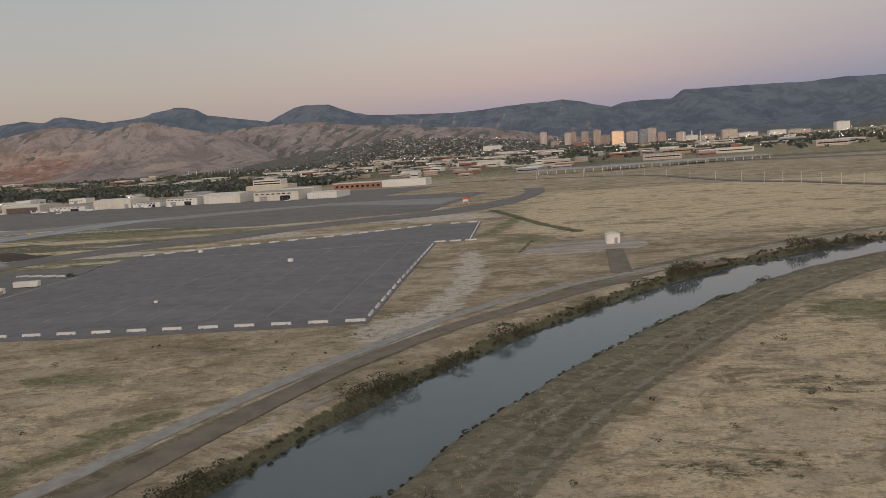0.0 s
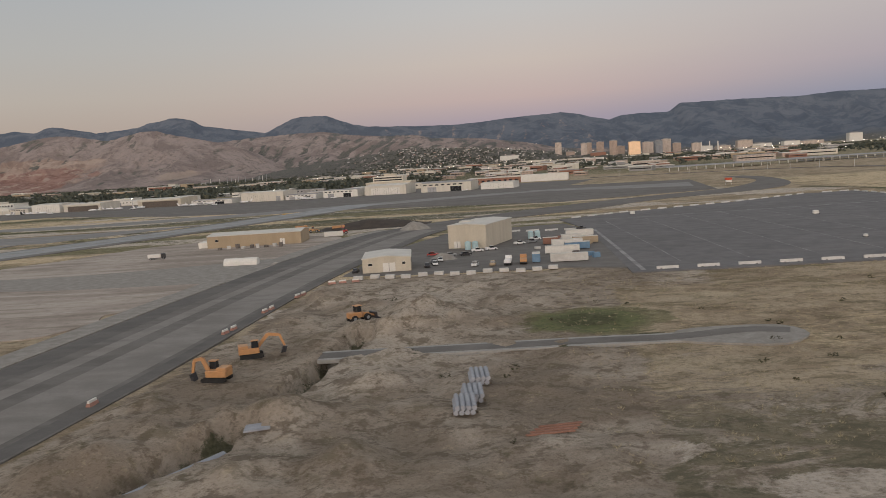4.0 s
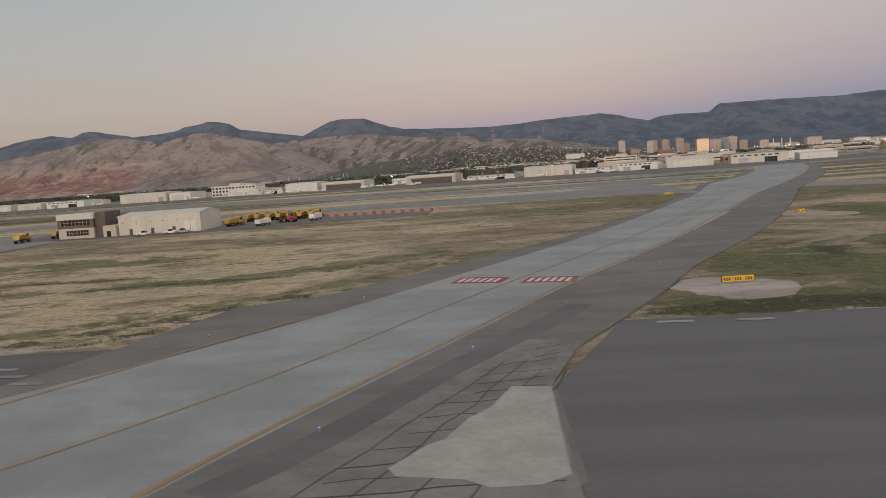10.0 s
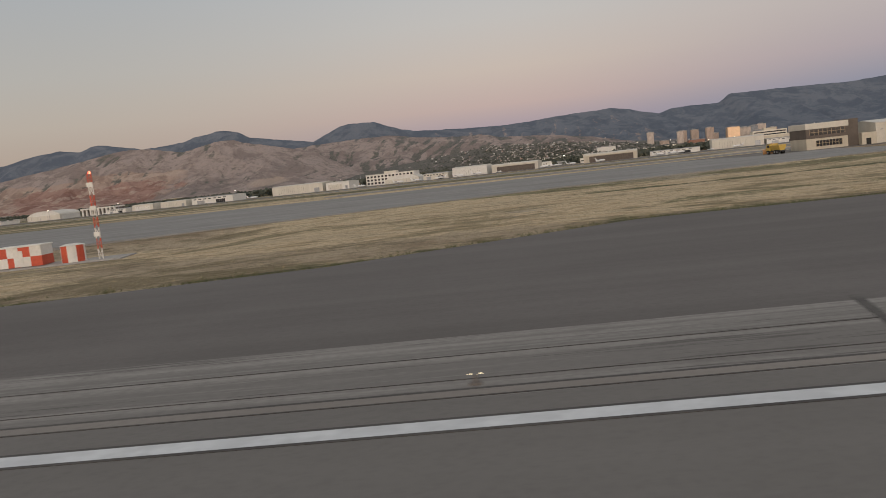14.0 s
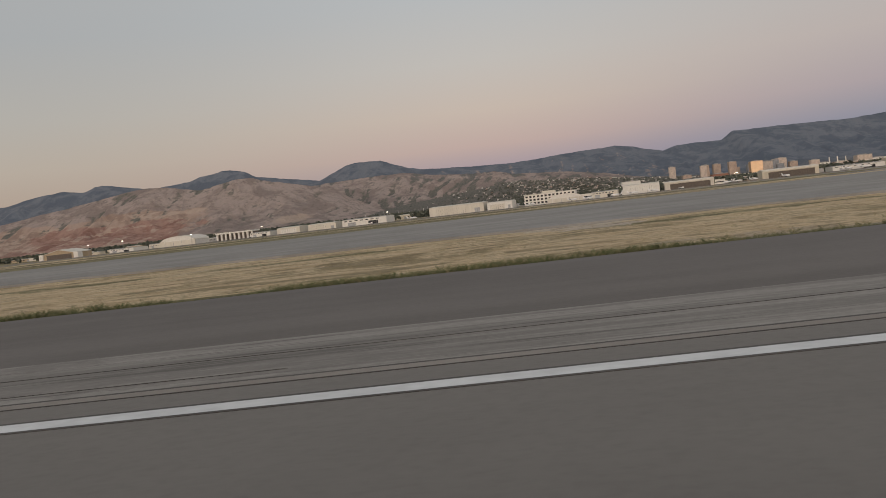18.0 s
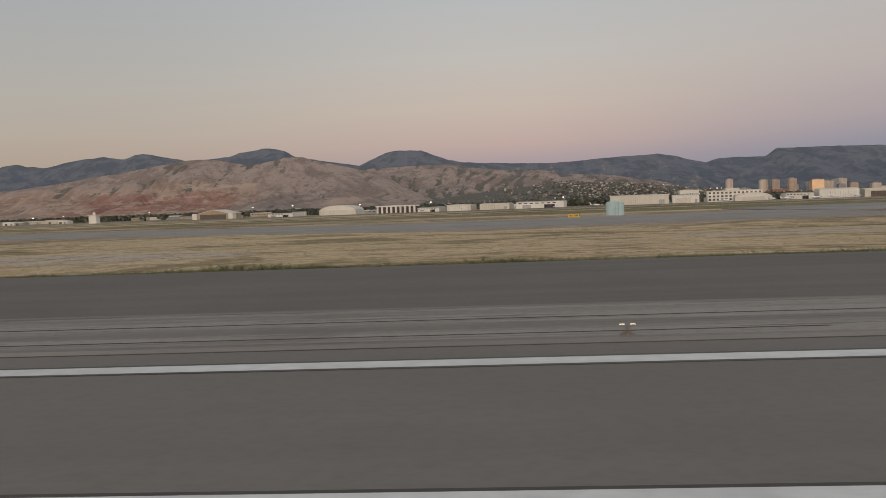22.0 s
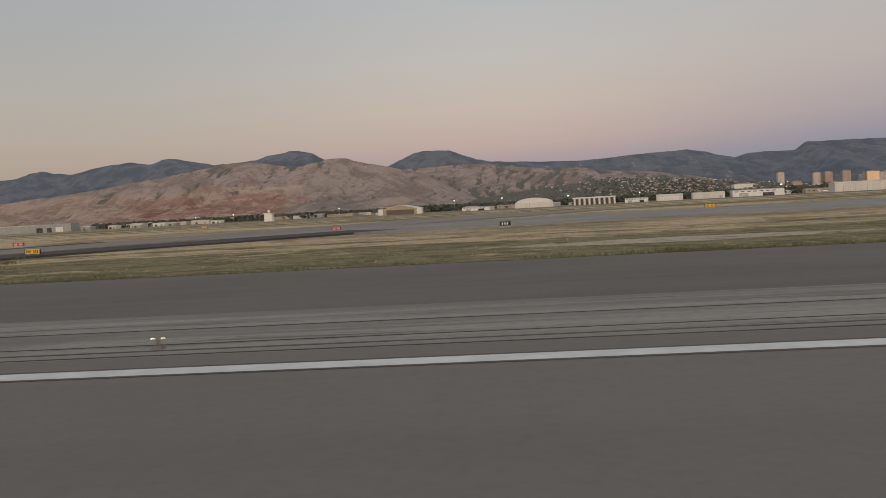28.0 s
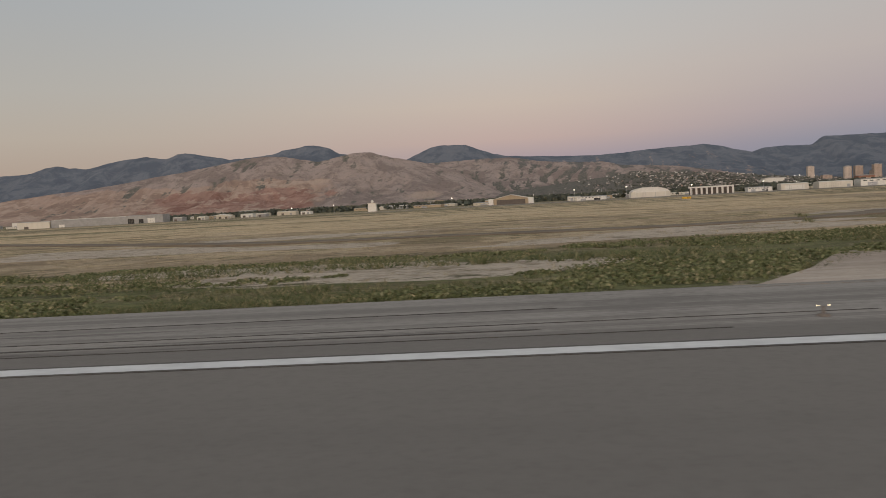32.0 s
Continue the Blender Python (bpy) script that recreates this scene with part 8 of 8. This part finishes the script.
rng = random.Random(44)
belt = Shape()
for k in range(20000):
    f = rng.random()
    if f < 0.48:
        x = rng.uniform(-2300, -200)
        y = row_y(max(x, -1000)) + rng.triangular(150, 520, 260)
        if x < -1000:
            y += rng.uniform(0, 400)
    elif f < 0.64:
        y = rng.triangular(2000, 3050, 2500)
        x = rng.gauss(-280, 170)
    elif f < 0.75:
        y = rng.triangular(900, 2600, 1600)
        x = rng.uniform(-600, 500) + (y - 900) * 0.22
    elif f < 0.88:
        y = rng.uniform(1250, 2380)
        x = rng.uniform(-2500, -450)
    else:
        y = rng.uniform(1300, 2450)
        x = rng.uniform(-700, 1900)
    beyond = -x - 0.424 * (y - 640)
    if beyond > 1301 and k % 12 or beyond > 1150 and k % 3 == 0:
        continue
    z = hill_z(x, y)
    if z > 85:
        continue
    h = rng.uniform(2.6, 6.4) * (1.2 if y < 1300 else 1.0 if y < 2000 else 0.8)
    leafy(belt, rng, x, y, z - 0.3, h * rng.uniform(0.55, 1.0), h, 11, h * 0.36)
solid("town_trees", belt, M_TREE, "dark belts of trees through the town", "trees", "", "stuff")

# ---- railway, highway and car park to the south ----
rail = [(-60, 640), (38, 592), (66, 572), (91, 534), (104, 456), (118, 406), (130, 388), (138, 360), (147, 337), (170, 300), (210, 262), (330, 200)]
posts0 = None
for (ax, ay), (bx, by) in zip(smooth(rail, 2)[:-1], smooth(rail, 2)[1:]):
    x, y = (ax + bx) / 2, (ay + by) / 2
    if posts0 is None:
        posts0 = thing("catenary_post", on(x, y), "slim grey railway overhead-line post", "post", "railway posts")
        part("mast", Shape().tube((0, 0, 0), (0, 0, 5.2), 0.16, 0.12, 8), M_CONC, posts0)
        part("bracket", Shape().bar((0, 0, 4.6), (2.2, 1.0, 4.8), 0.1, 0.1), M_STEEL, posts0)
    else:
        copy_thing(posts0, on(x, y))
slab("rail_bed", ribbon(smooth([(x + 3, y + 1) for x, y in rail], 4), 5.0), 0.35, M_RAIL, "railway bed of dark ballast", 0.5, "railway")
for k in range(3):
    x0, y0 = 20 + 62 * k, 690 + 22 * k
    t = thing("parking_canopy", on(x0 + 40, y0, 4), "long low grey parking canopy on posts", "canopy", "parking canopies")
    part("roof", Shape().extrude_x([(0, 3.2), (16, 3.9), (16, 4.2), (0, 3.5)], -46, 46), M_ROOFGREY, t)
    for j in range(12):
        part("post", Shape().box(-44 + 8 * j, -43.4 + 8 * j, 2, 2.6, 0, 3.4), M_OFFWHITE, t)
slab("highway", [(40, 860), (200, 800), (520, 700), (1000, 560), (1000, 590), (520, 730), (200, 832), (40, 895)], 0.6, M_ROAD, "pale multi-lane highway", 0.8, "road")
slab("highway_ramp", [(150, 760), (300, 640), (600, 470), (900, 380), (900, 398), (600, 490), (305, 662), (160, 778)], 0.4, M_ROAD, "highway ramp across the dry field", 0.6, "road")
random.seed(51)
for k in range(34):
    f = random.random()
    x = 60 + 800 * f
    y = 878 - 300 * f - 40 * math.sin(f * 3) + random.uniform(-6, 6)
    car(pose(x, y, gz(y) + 0.6, 0, 0, -17 + 180 * (k % 2)), random.choice((M_VEHWHITE, M_GREYVEH, M_VEHDARK, M_VEHRED)), "car on the distant highway", "highway_car")
terminal = thing("brick_terminal", on(-120, 640, -8), "long low brick and white building by the town edge", "building")
part("brick_wing", Shape().box(-38, 6, 0, 14, 0, 4.6), M_BRICK, terminal)
part("white_wing", Shape().box(6, 44, -2, 16, 0, 5.6), M_OFFWHITE, terminal)
part("roof", Shape().box(-38.5, 6, -0.5, 14.5, 4.6, 5.2), M_ROOFPALE, terminal)
for k in range(9):
    part("window", Shape().box(-36 + 4.6 * k, -33.6 + 4.6 * k, -0.12, 0, 1.4, 3.0), M_GLASS, terminal)
mast = thing("windsock_frame", on(-26, 372, 0), "red and white airfield equipment frame", "airfield equipment")
part("legs", Shape().bar((-1.4, 0, 0), (-0.8, 0, 2.2), 0.2, 0.2).bar((1.4, 0, 0), (0.8, 0, 2.2), 0.2, 0.2), M_OFFWHITE, mast)
part("cabin", Shape().box(-1.3, 1.3, -0.8, 0.8, 1.2, 2.2, c=0.05), M_OFFWHITE, mast)
part("red_top", Shape().box(-1.5, 1.5, -0.9, 0.9, 2.2, 3.2, c=0.05), M_REDPAINT, mast)

# ---- plants near the path ----
rng = random.Random(60)
bank = Shape()
pts = smooth(CANAL, 10)
for (ax, ay), (bx, by) in zip(pts[:-1], pts[1:]):
    if ax < -60 or ax > 240:
        continue
    d = Vector((bx - ax, by - ay, 0))
    side = Vector((-d.y, d.x, 0)).normalized()
    steps = max(1, int(d.length / 0.42))
    for k in range(steps):
        for s_ in (1, -1):
            if rng.random() < (0.85 if s_ > 0 else 0.5):
                q = Vector((ax, ay, 0)) + d * (k / steps) + side * s_ * (CANAL_HALF + (rng.uniform(-0.35, 2.0) if s_ > 0 else rng.uniform(0.1, 1.3)))
                if (q.x + 21) ** 2 + (q.y - 77) ** 2 < 8:
                    continue
                z = land(np.array([q.x]), np.array([q.y]))[0]
                swell = fbm(np.array([q.x / 6.0]), np.array([q.y / 6.0]), 3)[0]
                lump = max(0, swell - 0.45)
                h = (0.34 + (4.6 if s_ > 0 else 3.0) * lump) * rng.uniform(0.7, 1.25) * (1.0 if s_ > 0 else 0.75)
                leafy(bank, rng, q.x, q.y, max(z, gz(q.y) - 1.2) - 0.1, h * 0.9, h, int(46 + 30 * h), 0.085 + 0.02 * h)
solid("bank_shrubs", bank, M_LEAF, "dark shrubs and reeds along the canal banks", "shrubs", "", "stuff")


def tufts(name, spots, material, label, blades=(5, 8), droop=(0.2, 0.9)):
    sh = Shape()
    for x, y, z, h in spots:
        for _ in range(rng.randint(*blades)):
            a = rng.uniform(0, 6.283)
            r = h * rng.uniform(0.1, 1.1)
            lean = h * rng.uniform(*droop)
            w = h * rng.uniform(0.06, 0.13)
            px, py = x + r * math.cos(a), y + r * math.sin(a)
            b = rng.uniform(0, 6.283)
            top = (px + lean * math.cos(a), py + lean * math.sin(a), z + h * rng.uniform(0.6, 1.1))
            sh.add([(px - w * math.cos(b), py - w * math.sin(b), z - 0.02), (px + w * math.cos(b), py + w * math.sin(b), z - 0.02), top], [(0, 1, 2)])
    return solid(name, sh, material, label, "grass", "", "stuff")


def shoulder_edge(x):
    return float(np.interp(-x, [190, 199, 300, 332, 345, 362, 470, 484, 500, 940, 950, 966, 974, 1008, 1021, 1026, 1300], [60, 40.5, 40.6, 42, 60, 42, 39.8, 32.2, 28.8, 28.5, 28.6, 60, 60, 60, 22.5, 17.2, 17.2]))


def exit_edge(x):
    return float(np.interp(-x, [994, 1002, 1008, 1010, 1012, 1014.5, 1016.5, 1019, 1026, 1030, 1300], [48, 33, 24.9, 23.0, 20.8, 20.2, 23.1, 22.2, 18.4, 17.6, 17.6]))


clumps = []
for k in range(17000):
    x = -rng.uniform(497, 1090) if k % 4 else -rng.uniform(1000, 1060)
    if -1000 < x < -955:
        continue
    e = exit_edge(x) if x < -990 else shoulder_edge(x)
    if e > 50:
        continue
    y = e + 0.25 + (rng.expovariate(1 / 0.5) if x > -990 else rng.uniform(0, 1) ** 1.6 * 13)
    s = fbm(np.array([x / 7.0]), np.array([y / 2.5]), 3)[0]
    if s < (0.47 if x > -990 else 0.5 if 20.5 < y < 24 or 26.5 < y < 30 else 0.56):
        continue
    h = rng.uniform(0.07, 0.14) + 0.75 * min(0.22, s - 0.47)
    clumps.append((x, y, float(land(np.array([x]), np.array([y]))[0]), h * (1.0 if x > -990 else 0.55 if y < 20.5 else 0.85)))
tufts("verge_tussocks", clumps, M_TUSSOCK, "dark green grass tussocks along the pavement edge", (9, 13), (0.4, 1.5))
fringe = []
for k in range(23000):
    x = -rng.uniform(199, 1200)
    e = shoulder_edge(x)
    if e > 55:
        continue
    y = e + rng.expovariate(1 / 0.45)
    if fbm(np.array([x / 6.0]), np.array([y / 3.0]), 2)[0] < 0.42:
        continue
    fringe.append((x, y, -0.08, rng.uniform(0.08, 0.24)))
tufts("verge_grass", fringe, M_BLADE, "uneven grass fringe along the pavement edge")
field = []
for k in range(16000):
    x = -rng.uniform(199, 1250)
    e = shoulder_edge(x)
    if e > 55:
        continue
    y = e + 1 + abs(rng.gauss(0, 16))
    field.append((x, y, float(land(np.array([x]), np.array([y]))[0]), rng.uniform(0.06, 0.15)))
tufts("field_grass", field, M_STRAW, "straw-coloured grass tufts over the infield")
scrubs = []
for k in range(9000):
    x, y = rng.uniform(-128, 60), rng.uniform(44, 118)
    d = float(canal_distance(np.array([x]), np.array([y]))[0])
    if abs(d) < CANAL_HALF + 2.5:
        continue
    scrubs.append((x, y, float(land(np.array([x]), np.array([y]))[0]), rng.uniform(0.10, 0.28)))
tufts("dry_scrub", scrubs, M_STRAW, "dry grass tufts over the field by the canal")
low = Shape()
for k in range(150):
    x = rng.uniform(-160, 80)
    y = rng.uniform(44, 110) if x > -200 else shoulder_edge(x) + rng.uniform(0.4, 30)
    if y > 130 or (-345 < x < -290 and y > 38) or (-190 < x < -165):
        continue
    if abs(float(canal_distance(np.array([x]), np.array([y]))[0])) < CANAL_HALF + 2:
        continue
    h = rng.uniform(0.2, 0.55)
    leafy(low, rng, x, y, -0.12, h * 1.1, h, 22, 0.09)
solid("low_weeds", low, M_LEAF, "scattered low green weeds", "weeds", "", "stuff")
cushions = Shape()
for k in range(3200):
    x = -rng.uniform(1007, 1075)
    e = exit_edge(x)
    far = x < -1022
    y = e + 0.5 + rng.uniform(0, 1) ** 1.3 * 15
    s = fbm(np.array([x / 6.0 + 40]), np.array([y / 2.2]), 3)[0]
    if s < (0.51 if y > e + 3 else 0.57):
        continue
    if far and 24.8 < y < 29.8 and x > -1046:
        continue
    h = rng.uniform(0.05, 0.12) + 0.6 * min(0.25, s - 0.5)
    leafy(cushions, rng, x, y, float(land(np.array([x]), np.array([y]))[0]) - 0.3 * h, h * rng.uniform(2.4, 5.0), h, 60, 0.05)
solid("verge_weeds", cushions, M_WEED, "low dark green weed cushions by the pavement edge", "weeds", "", "stuff")
